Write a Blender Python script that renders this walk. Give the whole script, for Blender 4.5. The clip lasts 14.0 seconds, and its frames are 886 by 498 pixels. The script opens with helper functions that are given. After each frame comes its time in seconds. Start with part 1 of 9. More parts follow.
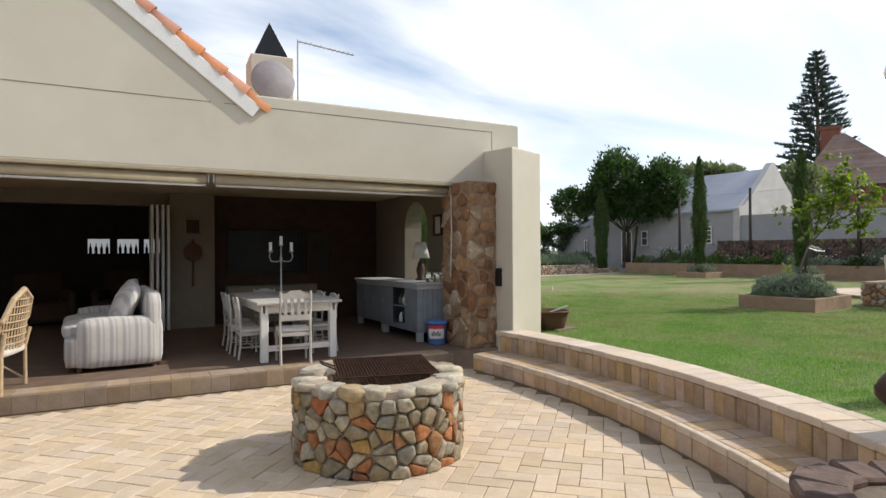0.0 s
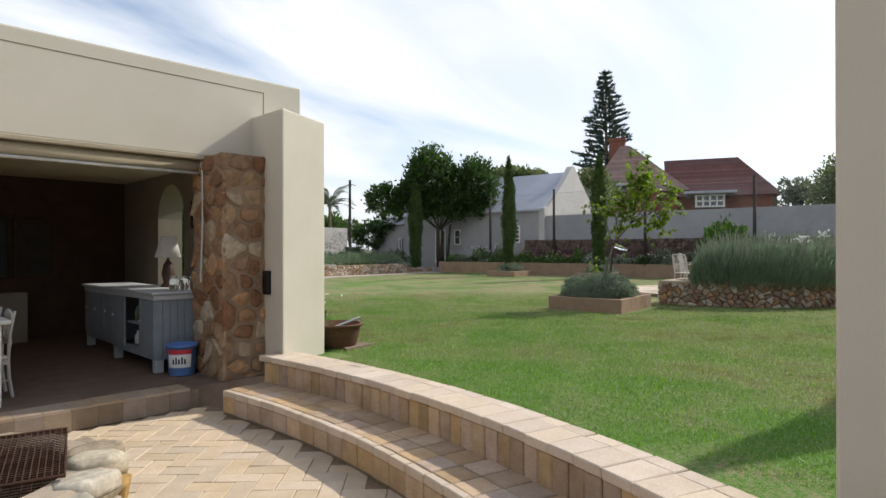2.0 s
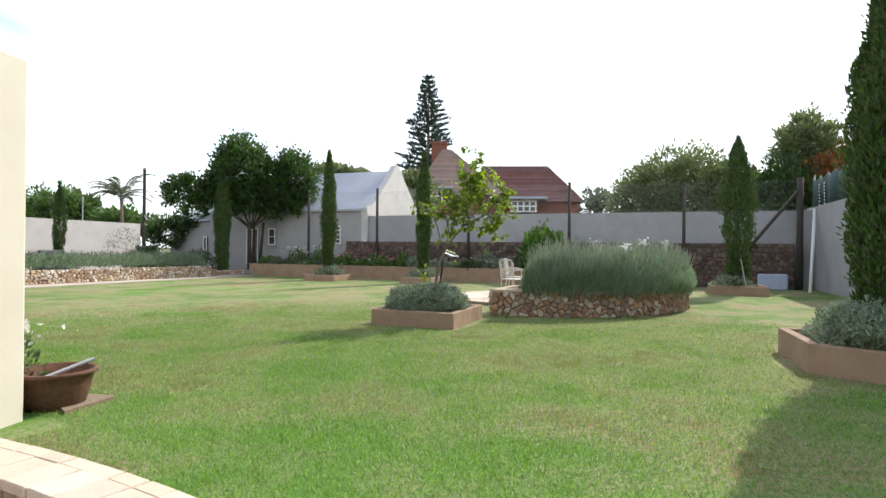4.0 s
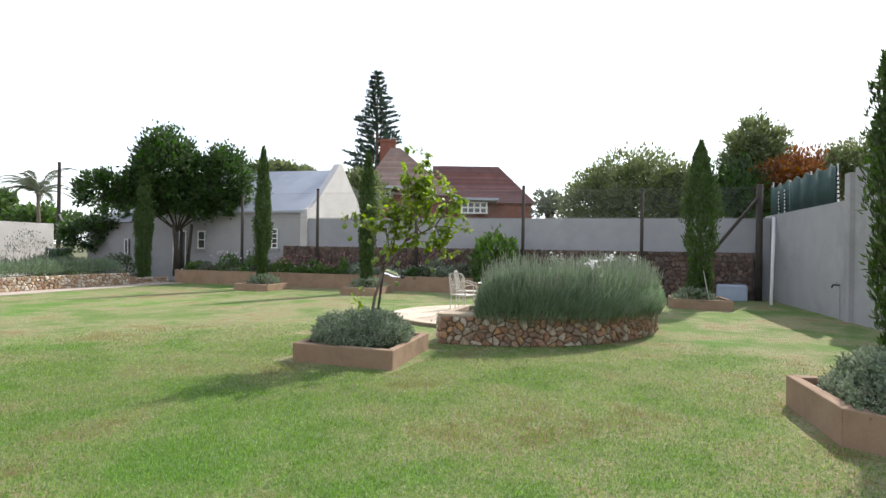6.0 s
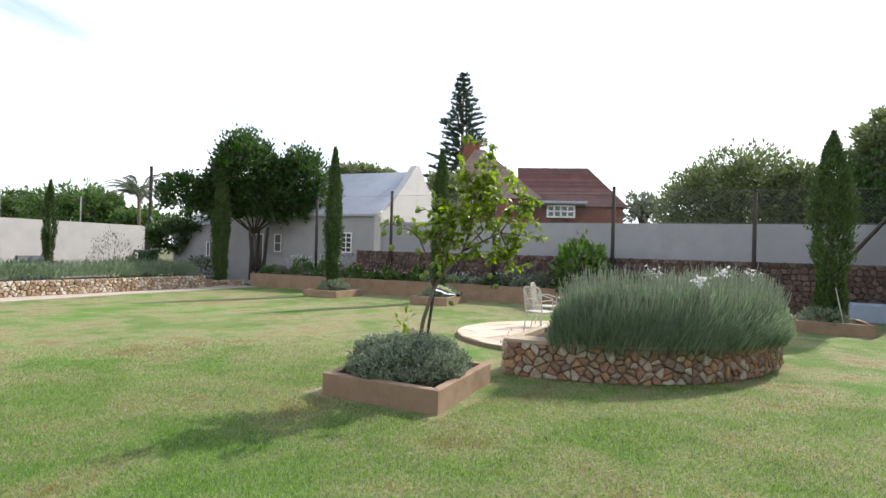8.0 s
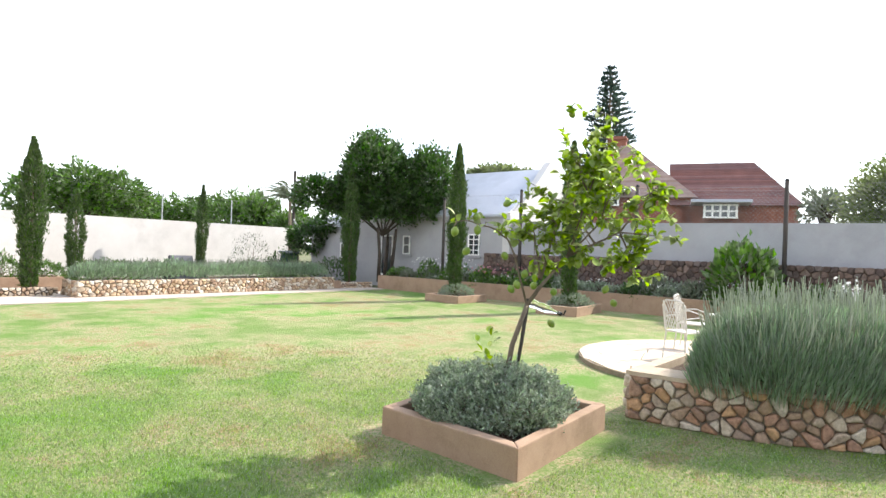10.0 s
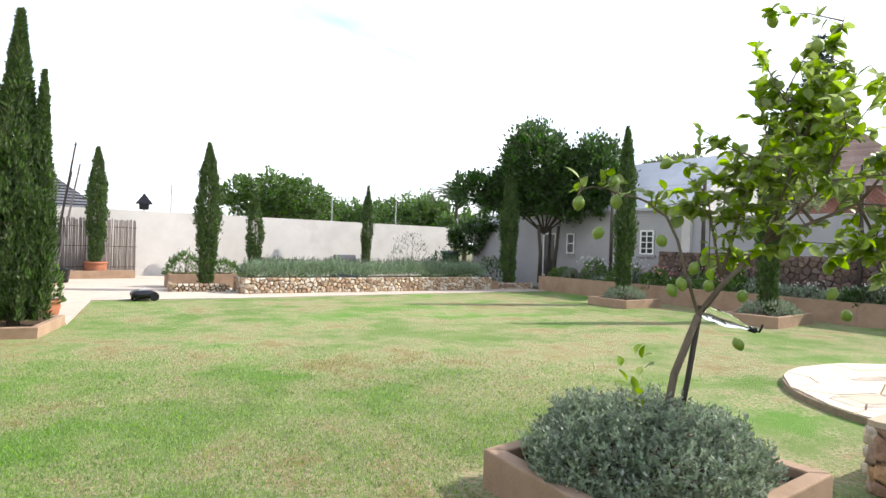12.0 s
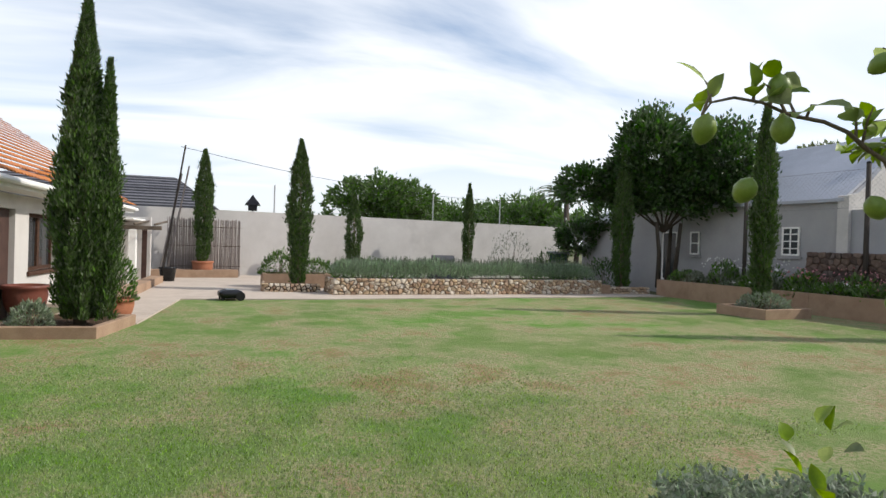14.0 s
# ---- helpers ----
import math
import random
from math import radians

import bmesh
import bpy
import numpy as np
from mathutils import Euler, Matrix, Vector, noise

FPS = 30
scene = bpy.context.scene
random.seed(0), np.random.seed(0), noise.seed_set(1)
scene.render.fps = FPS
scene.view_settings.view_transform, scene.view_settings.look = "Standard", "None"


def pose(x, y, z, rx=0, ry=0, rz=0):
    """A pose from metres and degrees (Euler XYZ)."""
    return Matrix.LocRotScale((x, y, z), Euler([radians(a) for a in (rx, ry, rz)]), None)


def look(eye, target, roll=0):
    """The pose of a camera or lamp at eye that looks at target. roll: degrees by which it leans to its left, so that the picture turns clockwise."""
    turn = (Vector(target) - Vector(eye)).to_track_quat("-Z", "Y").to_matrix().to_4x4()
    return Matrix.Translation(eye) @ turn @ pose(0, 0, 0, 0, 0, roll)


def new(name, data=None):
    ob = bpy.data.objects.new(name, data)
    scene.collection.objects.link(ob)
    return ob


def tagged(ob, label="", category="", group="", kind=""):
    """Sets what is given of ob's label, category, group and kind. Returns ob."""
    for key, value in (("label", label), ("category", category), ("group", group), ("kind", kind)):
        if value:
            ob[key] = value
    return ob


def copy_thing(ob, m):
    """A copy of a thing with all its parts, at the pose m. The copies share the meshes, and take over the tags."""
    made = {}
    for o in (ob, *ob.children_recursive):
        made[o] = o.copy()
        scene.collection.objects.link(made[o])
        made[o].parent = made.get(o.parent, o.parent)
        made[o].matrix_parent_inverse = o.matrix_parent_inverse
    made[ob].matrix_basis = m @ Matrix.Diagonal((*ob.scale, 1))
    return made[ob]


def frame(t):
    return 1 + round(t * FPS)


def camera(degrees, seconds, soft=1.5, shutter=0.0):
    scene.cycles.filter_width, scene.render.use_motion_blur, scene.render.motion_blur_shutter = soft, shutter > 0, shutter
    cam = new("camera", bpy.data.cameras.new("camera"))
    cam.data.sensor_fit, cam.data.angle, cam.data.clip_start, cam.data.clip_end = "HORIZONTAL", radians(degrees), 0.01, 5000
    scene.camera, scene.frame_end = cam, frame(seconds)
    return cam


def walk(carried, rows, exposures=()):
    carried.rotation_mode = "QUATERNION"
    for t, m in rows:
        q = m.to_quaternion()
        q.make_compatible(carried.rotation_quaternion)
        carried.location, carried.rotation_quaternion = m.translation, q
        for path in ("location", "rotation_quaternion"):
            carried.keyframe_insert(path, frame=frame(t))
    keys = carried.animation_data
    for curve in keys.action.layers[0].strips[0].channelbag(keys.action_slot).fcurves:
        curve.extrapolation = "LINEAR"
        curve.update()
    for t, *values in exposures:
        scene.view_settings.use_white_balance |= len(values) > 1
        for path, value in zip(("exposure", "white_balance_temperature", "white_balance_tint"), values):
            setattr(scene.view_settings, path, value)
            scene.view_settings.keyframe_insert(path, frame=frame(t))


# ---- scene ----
cam = camera(73.5, 14.0)
PATH = [
    (0, (-0.193, 0.051, 1.709), (0.759, 1.81, 1.717), -0.3),
    (0.5, (0.156, 0.326, 1.676), (1.239, 2.007, 1.684), -0.3),
    (1, (0.545, 0.66, 1.642), (1.744, 2.261, 1.648), -0.4),
    (1.5, (0.895, 0.997, 1.662), (2.209, 2.505, 1.666), -0.3),
    (2, (1.269, 1.284, 1.689), (2.699, 2.683, 1.691), -0.1),
    (2.5, (1.623, 1.535, 1.731), (3.163, 2.812, 1.73), 0.2),
    (3, (1.971, 1.797, 1.771), (3.63, 2.913, 1.768), 0.4),
    (3.5, (2.332, 2.063, 1.753), (4.061, 3.067, 1.757), 0.6),
    (4, (2.676, 2.275, 1.78), (4.453, 3.193, 1.784), 0.6),
    (4.2, (2.813, 2.351, 1.812), (4.606, 3.238, 1.815), 0.6),
    (6.3, (4.415, 2.967, 2.108), (6.264, 3.731, 2.109), 0.9),
    (6.5, (4.547, 3.015, 2.117), (6.393, 3.784, 2.12), 1.0),
    (7, (4.945, 3.101, 2.219), (6.764, 3.933, 2.224), 1.2),
    (7.5, (5.292, 3.176, 2.257), (7.068, 4.095, 2.261), 1.3),
    (8, (5.807, 3.27, 2.199), (7.523, 4.297, 2.206), 1.6),
    (10.5, (7.771, 3.906, 2.234), (9.091, 5.409, 2.227), 1.9),
    (11, (8.117, 4.153, 2.22), (9.323, 5.749, 2.207), 1.7),
    (11.5, (8.378, 4.357, 2.165), (9.453, 6.043, 2.154), 1.7),
    (12, (8.733, 4.558, 2.122), (9.687, 6.316, 2.109), 1.8),
    (12.5, (9.024, 4.762, 2.091), (9.894, 6.563, 2.077), 1.8),
    (13, (9.311, 5.001, 2.082), (10.089, 6.843, 2.066), 1.8),
    (13.5, (9.573, 5.343, 2.053), (10.267, 7.219, 2.038), 1.8),
    (14, (9.771, 5.73, 2.034), (10.374, 7.637, 2.018), 1.8),
]
walk(cam, [(t, look(eye, target, roll)) for t, eye, target, roll in PATH], exposures=[(0, -0.36), (1.5, -0.5), (2.5, -0.27), (3.5, 0.15), (4.2, 0.2), (6.5, 0.14), (8, 0.12), (10.3, 0.95), (11, 1.0), (11.5, 0.77), (12, 0.5), (13, 0.1), (14, -0.38)])

# ---- light ----
SUN_TO = Vector((0.969, -0.243, 0.765)).normalized()
world = bpy.data.worlds.new("sky_world")
scene.world = world
world.use_nodes = True


def build_sky():
    nt = world.node_tree
    nt.nodes.clear()
    out = nt.nodes.new("ShaderNodeOutputWorld")
    bg = nt.nodes.new("ShaderNodeBackground")
    sky = nt.nodes.new("ShaderNodeTexSky")
    sky.sky_type, sky.sun_disc = "NISHITA", False
    sky.sun_elevation = math.asin(SUN_TO.z)
    sky.sun_rotation = math.atan2(SUN_TO.x, SUN_TO.y)
    sky.air_density, sky.dust_density, sky.ozone_density = 1.0, 1.2, 1.6
    # thin high cloud over the whole sky, streaked, thicker towards the horizon
    tc = nt.nodes.new("ShaderNodeTexCoord")
    sep = nt.nodes.new("ShaderNodeSeparateXYZ")
    nt.links.new(tc.outputs["Generated"], sep.inputs[0])
    up = nt.nodes.new("ShaderNodeMath")
    up.operation, up.inputs[1].default_value = "MAXIMUM", 0.0
    nt.links.new(sep.outputs[2], up.inputs[0])
    add = nt.nodes.new("ShaderNodeMath")
    add.operation, add.inputs[1].default_value = "ADD", 0.16
    nt.links.new(up.outputs[0], add.inputs[0])
    flat = nt.nodes.new("ShaderNodeVectorMath")
    flat.operation = "DIVIDE"
    comb = nt.nodes.new("ShaderNodeCombineXYZ")
    for n in range(3):
        nt.links.new(add.outputs[0], comb.inputs[n])
    nt.links.new(tc.outputs["Generated"], flat.inputs[0])
    nt.links.new(comb.outputs[0], flat.inputs[1])
    mp = nt.nodes.new("ShaderNodeMapping")
    mp.inputs["Rotation"].default_value = (0, 0, 0.5)
    mp.inputs["Scale"].default_value = (0.55, 1.3, 0.0)
    nt.links.new(flat.outputs[0], mp.inputs[0])
    no = nt.nodes.new("ShaderNodeTexNoise")
    no.inputs["Scale"].default_value, no.inputs["Detail"].default_value = 0.9, 9.0
    no.inputs["Roughness"].default_value, no.inputs["Distortion"].default_value = 0.52, 0.7
    nt.links.new(mp.outputs[0], no.inputs["Vector"])
    ramp = nt.nodes.new("ShaderNodeValToRGB")
    ramp.color_ramp.elements[0].position, ramp.color_ramp.elements[1].position = 0.27, 0.57
    nt.links.new(no.outputs[0], ramp.inputs[0])
    haze = nt.nodes.new("ShaderNodeMapRange")
    haze.inputs["From Min"].default_value, haze.inputs["From Max"].default_value = 0.26, 0.08
    haze.inputs["To Min"].default_value, haze.inputs["To Max"].default_value = 0.0, 0.75
    nt.links.new(sep.outputs[2], haze.inputs[0])
    mx = nt.nodes.new("ShaderNodeMath")
    mx.operation = "MAXIMUM"
    nt.links.new(ramp.outputs[0], mx.inputs[0])
    nt.links.new(haze.outputs[0], mx.inputs[1])
    # the cover thins out overhead
    thin = nt.nodes.new("ShaderNodeMapRange")
    thin.inputs["From Min"].default_value, thin.inputs["From Max"].default_value = 0.42, 0.8
    thin.inputs["To Min"].default_value, thin.inputs["To Max"].default_value = 1.0, 0.3
    nt.links.new(sep.outputs[2], thin.inputs[0])
    cover = nt.nodes.new("ShaderNodeMath")
    cover.operation = "MULTIPLY"
    nt.links.new(mx.outputs[0], cover.inputs[0])
    nt.links.new(thin.outputs[0], cover.inputs[1])
    mix = nt.nodes.new("ShaderNodeMix")
    mix.data_type = "RGBA"
    nt.links.new(cover.outputs[0], mix.inputs[0])
    lift = nt.nodes.new("ShaderNodeMix")
    lift.data_type, lift.blend_type, lift.inputs[0].default_value = "RGBA", "MULTIPLY", 1.0
    lift.inputs[7].default_value = (2.0, 2.0, 2.0, 1)
    nt.links.new(sky.outputs[0], lift.inputs[6])
    nt.links.new(lift.outputs[2], mix.inputs[6])
    mix.inputs[7].default_value = (12.4, 12.9, 13.7, 1)
    nt.links.new(mix.outputs[2], bg.inputs[0])
    bg.inputs[1].default_value = 0.11
    nt.links.new(bg.outputs[0], out.inputs[0])


build_sky()
sun = new("sun", bpy.data.lights.new("sun", "SUN"))
sun.data.energy, sun.data.angle, sun.data.color = 5.0, radians(0.55), (1.0, 0.94, 0.85)
sun.matrix_world = look(SUN_TO * 50, (0, 0, 0))

# ---- materials ----
def node(nt, kind, **sets):
    n = nt.nodes.new(kind)
    for key, value in sets.items():
        n.inputs[key.replace("_", " ")].default_value = value
    return n


def mixed(nt, fac, a, b, kind="MIX"):
    """Mix of two colours; each argument is a socket or a value."""
    m = nt.nodes.new("ShaderNodeMix")
    m.data_type, m.blend_type = "RGBA", kind
    for slot, v in ((0, fac), (6, a), (7, b)):
        if isinstance(v, (int, float)):
            m.inputs[slot].default_value = v
        elif isinstance(v, tuple):
            m.inputs[slot].default_value = (*v[:3], 1)
        else:
            nt.links.new(v, m.inputs[slot])
    return m.outputs[2]


def ramped(nt, socket, lo, hi):
    r = nt.nodes.new("ShaderNodeMapRange")
    r.inputs[1].default_value, r.inputs[2].default_value = lo, hi
    nt.links.new(socket, r.inputs[0])
    return r.outputs[0]


def surface(name, a, b, scale=6.0, fine=60.0, rough=0.8, bump=0.3, dist=0.01, spread=0.0, island=0.0, metal=0.0, c=None, stretch=None, spec=0.3, sheen=0.0, trans=0.0):
    """Two colours mixed by a coarse noise, spots of a third, a fine grain and relief. spread: shade by object; island: by loose piece."""
    m = bpy.data.materials.new(name)
    m.use_nodes = True
    nt = m.node_tree
    p = nt.nodes["Principled BSDF"]
    tc = nt.nodes.new("ShaderNodeTexCoord")
    geo = nt.nodes.new("ShaderNodeNewGeometry")
    info = nt.nodes.new("ShaderNodeObjectInfo")
    vec = geo.outputs["Position"]
    if stretch:
        mp = nt.nodes.new("ShaderNodeMapping")
        mp.inputs["Scale"].default_value = stretch
        nt.links.new(vec, mp.inputs[0])
        vec = mp.outputs[0]
    n1 = node(nt, "ShaderNodeTexNoise", Scale=scale, Detail=5.0, Roughness=0.6)
    n2 = node(nt, "ShaderNodeTexNoise", Scale=fine, Detail=4.0, Roughness=0.65)
    for n in (n1, n2):
        nt.links.new(vec, n.inputs["Vector"])
    col = mixed(nt, ramped(nt, n1.outputs[0], 0.32, 0.68), a, b)
    if c:
        n3 = node(nt, "ShaderNodeTexNoise", Scale=scale * 0.37, Detail=6.0, Roughness=0.7)
        nt.links.new(vec, n3.inputs["Vector"])
        col = mixed(nt, ramped(nt, n3.outputs[0], 0.52, 0.72), col, c)
    grain = mixed(nt, n2.outputs[0], (0.72, 0.72, 0.72), (1.25, 1.25, 1.25))
    col = mixed(nt, 1.0, col, grain, "MULTIPLY")
    for amount, source in ((spread, info.outputs["Random"]), (island, geo.outputs["Random Per Island"])):
        if amount:
            hs = nt.nodes.new("ShaderNodeHueSaturation")
            lo = nt.nodes.new("ShaderNodeMapRange")
            lo.inputs[3].default_value, lo.inputs[4].default_value = 1 - amount, 1 + amount
            nt.links.new(source, lo.inputs[0])
            nt.links.new(lo.outputs[0], hs.inputs["Value"])
            wn = nt.nodes.new("ShaderNodeTexWhiteNoise")
            wn.noise_dimensions = "1D"
            nt.links.new(source, wn.inputs["W"])
            hu = nt.nodes.new("ShaderNodeMapRange")
            hu.inputs[3].default_value, hu.inputs[4].default_value = 0.5 - 0.03 * amount, 0.5 + 0.03 * amount
            nt.links.new(wn.outputs[0], hu.inputs[0])
            nt.links.new(hu.outputs[0], hs.inputs["Hue"])
            sa = nt.nodes.new("ShaderNodeMapRange")
            sa.inputs[3].default_value, sa.inputs[4].default_value = 1 - amount, 1 + amount
            nt.links.new(wn.outputs[0], sa.inputs[0])
            nt.links.new(sa.outputs[0], hs.inputs["Saturation"])
            nt.links.new(col, hs.inputs["Color"])
            col = hs.outputs[0]
    nt.links.new(col, p.inputs["Base Color"])
    p.inputs["Roughness"].default_value, p.inputs["Metallic"].default_value = rough, metal
    p.inputs["Specular IOR Level"].default_value = spec
    p.inputs["Sheen Weight"].default_value = sheen
    if bump:
        bu = node(nt, "ShaderNodeBump", Strength=bump, Distance=dist)
        nt.links.new(n2.outputs[0], bu.inputs["Height"])
        nt.links.new(bu.outputs[0], p.inputs["Normal"])
    if trans:
        out = nt.nodes["Material Output"]
        tr = nt.nodes.new("ShaderNodeBsdfTranslucent")
        nt.links.new(col, tr.inputs[0])
        ms = nt.nodes.new("ShaderNodeMixShader")
        ms.inputs[0].default_value = trans
        nt.links.new(p.outputs[0], ms.inputs[1])
        nt.links.new(tr.outputs[0], ms.inputs[2])
        nt.links.new(ms.outputs[0], out.inputs[0])
    return m


def picked(name, colours, rough=0.85, scale=14.0, fine=70.0, bump=0.5, dist=0.012, island=False):
    """Stone or brick of several colours, one picked by each piece, with veins and grain."""
    m = bpy.data.materials.new(name)
    m.use_nodes = True
    nt = m.node_tree
    p = nt.nodes["Principled BSDF"]
    geo = nt.nodes.new("ShaderNodeNewGeometry")
    info = nt.nodes.new("ShaderNodeObjectInfo")
    ramp = nt.nodes.new("ShaderNodeValToRGB")
    ramp.color_ramp.interpolation = "CONSTANT"
    els = ramp.color_ramp.elements
    for n, col in enumerate(colours):
        e = els[n] if n < 2 else els.new(n / len(colours))
        e.position, e.color = n / len(colours), (*col, 1)
    nt.links.new(geo.outputs["Random Per Island"] if island else info.outputs["Random"], ramp.inputs[0])
    n1 = node(nt, "ShaderNodeTexNoise", Scale=scale, Detail=6.0, Roughness=0.65)
    n2 = node(nt, "ShaderNodeTexNoise", Scale=fine, Detail=5.0, Roughness=0.7)
    for n in (n1, n2):
        nt.links.new(geo.outputs["Position"], n.inputs["Vector"])
    col = mixed(nt, 1.0, ramp.outputs[0], mixed(nt, ramped(nt, n1.outputs[0], 0.3, 0.7), (0.6, 0.58, 0.55), (1.3, 1.28, 1.25)), "MULTIPLY")
    col = mixed(nt, 1.0, col, mixed(nt, n2.outputs[0], (0.75, 0.75, 0.75), (1.22, 1.22, 1.22)), "MULTIPLY")
    nt.links.new(col, p.inputs["Base Color"])
    p.inputs["Roughness"].default_value = rough
    p.inputs["Specular IOR Level"].default_value = 0.3
    bu = node(nt, "ShaderNodeBump", Strength=bump, Distance=dist)
    nt.links.new(n1.outputs[0], bu.inputs["Height"])
    b2 = node(nt, "ShaderNodeBump", Strength=bump * 0.6, Distance=dist * 0.4)
    nt.links.new(n2.outputs[0], b2.inputs["Height"])
    nt.links.new(bu.outputs[0], b2.inputs["Normal"])
    nt.links.new(b2.outputs[0], p.inputs["Normal"])
    return m


def plain(name, col, rough=0.5, metal=0.0, spec=0.4):
    m = bpy.data.materials.new(name)
    m.use_nodes = True
    p = m.node_tree.nodes["Principled BSDF"]
    p.inputs["Base Color"].default_value = (*col, 1)
    p.inputs["Roughness"].default_value, p.inputs["Metallic"].default_value = rough, metal
    p.inputs["Specular IOR Level"].default_value = spec
    return m


def clear_glass(name, tint=(0.95, 0.97, 0.96), rough=0.02):
    m = bpy.data.materials.new(name)
    m.use_nodes = True
    p = m.node_tree.nodes["Principled BSDF"]
    p.inputs["Base Color"].default_value = (*tint, 1)
    p.inputs["Transmission Weight"].default_value, p.inputs["Roughness"].default_value, p.inputs["IOR"].default_value = 1.0, rough, 1.3
    return m


def lawn_material(name="lawn_grass", a=(0.130, 0.206, 0.053), b=(0.192, 0.256, 0.086), straw=(0.40, 0.335, 0.215), lusher=(0.115, 0.26, 0.038), **more):
    """Mown grass with straw-coloured, worn and lusher patches, the driest in the middle of the lawn."""
    m = surface(name, a, b, 1.1, 55.0, 0.9, more.pop("bump", 0.9), 0.03, spec=0.1, **more)
    nt = m.node_tree
    p = nt.nodes["Principled BSDF"]
    src = p.inputs["Base Color"].links[0].from_socket
    geo = nt.nodes.new("ShaderNodeNewGeometry")
    dry = node(nt, "ShaderNodeTexNoise", Scale=0.9, Detail=6.0, Roughness=0.62)
    spot = node(nt, "ShaderNodeTexNoise", Scale=27.0, Detail=4.0, Roughness=0.75)
    bare = node(nt, "ShaderNodeTexNoise", Scale=0.9, Detail=5.0, Roughness=0.7)
    lush = node(nt, "ShaderNodeTexNoise", Scale=0.33, Detail=4.0, Roughness=0.6)
    for n in (dry, spot, bare, lush):
        nt.links.new(geo.outputs["Position"], n.inputs["Vector"])
    sep = nt.nodes.new("ShaderNodeSeparateXYZ")
    nt.links.new(geo.outputs["Position"], sep.inputs[0])
    edge = nt.nodes.new("ShaderNodeMapRange")
    edge.inputs["From Min"].default_value, edge.inputs["From Max"].default_value = 4.5, 9.0
    edge.inputs["To Min"].default_value, edge.inputs["To Max"].default_value = 0.7, 1.0
    nt.links.new(sep.outputs[0], edge.inputs[0])

    def times(u, v):
        mu = nt.nodes.new("ShaderNodeMath")
        mu.operation = "MULTIPLY"
        nt.links.new(u, mu.inputs[0])
        nt.links.new(v, mu.inputs[1])
        return mu.outputs[0]

    grain = ramped(nt, spot.outputs[0], 0.43, 0.53)
    near = nt.nodes.new("ShaderNodeMapRange")
    near.inputs["From Min"].default_value, near.inputs["From Max"].default_value = 6.0, 11.0
    near.inputs["To Min"].default_value, near.inputs["To Max"].default_value = 0.85, 0.0
    nt.links.new(sep.outputs[0], near.inputs[0])
    most = nt.nodes.new("ShaderNodeMath")
    most.operation = "MAXIMUM"
    nt.links.new(ramped(nt, lush.outputs[0], 0.47, 0.72), most.inputs[0])
    nt.links.new(near.outputs[0], most.inputs[1])
    col = mixed(nt, most.outputs[0], src, lusher)
    col = mixed(nt, times(times(ramped(nt, dry.outputs[0], 0.40, 0.57), grain), edge.outputs[0]), col, straw)
    col = mixed(nt, times(times(ramped(nt, bare.outputs[0], 0.54, 0.64), grain), edge.outputs[0]), col, (0.29, 0.185, 0.10))
    nt.links.new(col, p.inputs["Base Color"])
    return m


M_LAWN = lawn_material()
M_EARTH = surface("garden_soil", (0.055, 0.036, 0.022), (0.10, 0.066, 0.042), 9, 80, 0.95, 0.8, 0.03)
M_GROUND = surface("dry_ground", (0.10, 0.12, 0.05), (0.16, 0.15, 0.08), 0.6, 20, 0.95, 0.5, 0.05)
M_CREAM = surface("cream_plaster", (0.60, 0.555, 0.455), (0.64, 0.595, 0.50), 1.6, 420, 0.9, 0.12, 0.002, c=(0.57, 0.525, 0.43))
M_WHITEWALL = surface("weathered_white_plaster", (0.54, 0.515, 0.49), (0.61, 0.585, 0.56), 1.3, 90, 0.92, 0.3, 0.006, c=(0.46, 0.44, 0.42))
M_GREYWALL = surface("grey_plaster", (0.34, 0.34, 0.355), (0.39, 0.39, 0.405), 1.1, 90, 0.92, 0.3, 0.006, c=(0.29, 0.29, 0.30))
# whitewash greyed: the shade of the barn's west side is in the colour
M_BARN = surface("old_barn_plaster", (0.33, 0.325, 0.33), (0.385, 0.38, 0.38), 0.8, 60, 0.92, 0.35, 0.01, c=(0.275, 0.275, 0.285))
M_KERB = surface("tan_plastered_kerb", (0.30, 0.20, 0.135), (0.37, 0.255, 0.175), 3.5, 90, 0.92, 0.35, 0.006, c=(0.24, 0.16, 0.105))
M_PAVER = surface("sandy_clay_paver", (0.58, 0.45, 0.31), (0.66, 0.53, 0.385), 7, 90, 0.85, 0.5, 0.006, spread=0.11, island=0.0)
M_PAVER_FAR = surface("sandy_clay_paver_joined", (0.58, 0.45, 0.31), (0.66, 0.53, 0.385), 7, 90, 0.85, 0.5, 0.006, island=0.11)
M_SOLDIER = surface("tan_wall_brick", (0.47, 0.325, 0.205), (0.56, 0.415, 0.28), 9, 80, 0.85, 0.45, 0.006, spread=0.22, c=(0.39, 0.255, 0.155))
M_COPING = surface("pale_coping_brick", (0.61, 0.49, 0.37), (0.67, 0.56, 0.44), 8, 90, 0.85, 0.4, 0.005, spread=0.10)
M_MORTAR = surface("grey_brown_mortar", (0.20, 0.155, 0.105), (0.27, 0.21, 0.145), 16, 120, 0.95, 0.5, 0.006)
M_SAND = surface("joint_sand", (0.24, 0.175, 0.11), (0.31, 0.23, 0.15), 20, 150, 0.95, 0.5, 0.004)
M_CONC = surface("pale_path_concrete", (0.46, 0.39, 0.325), (0.53, 0.455, 0.385), 2.5, 70, 0.92, 0.35, 0.006, c=(0.40, 0.335, 0.275))
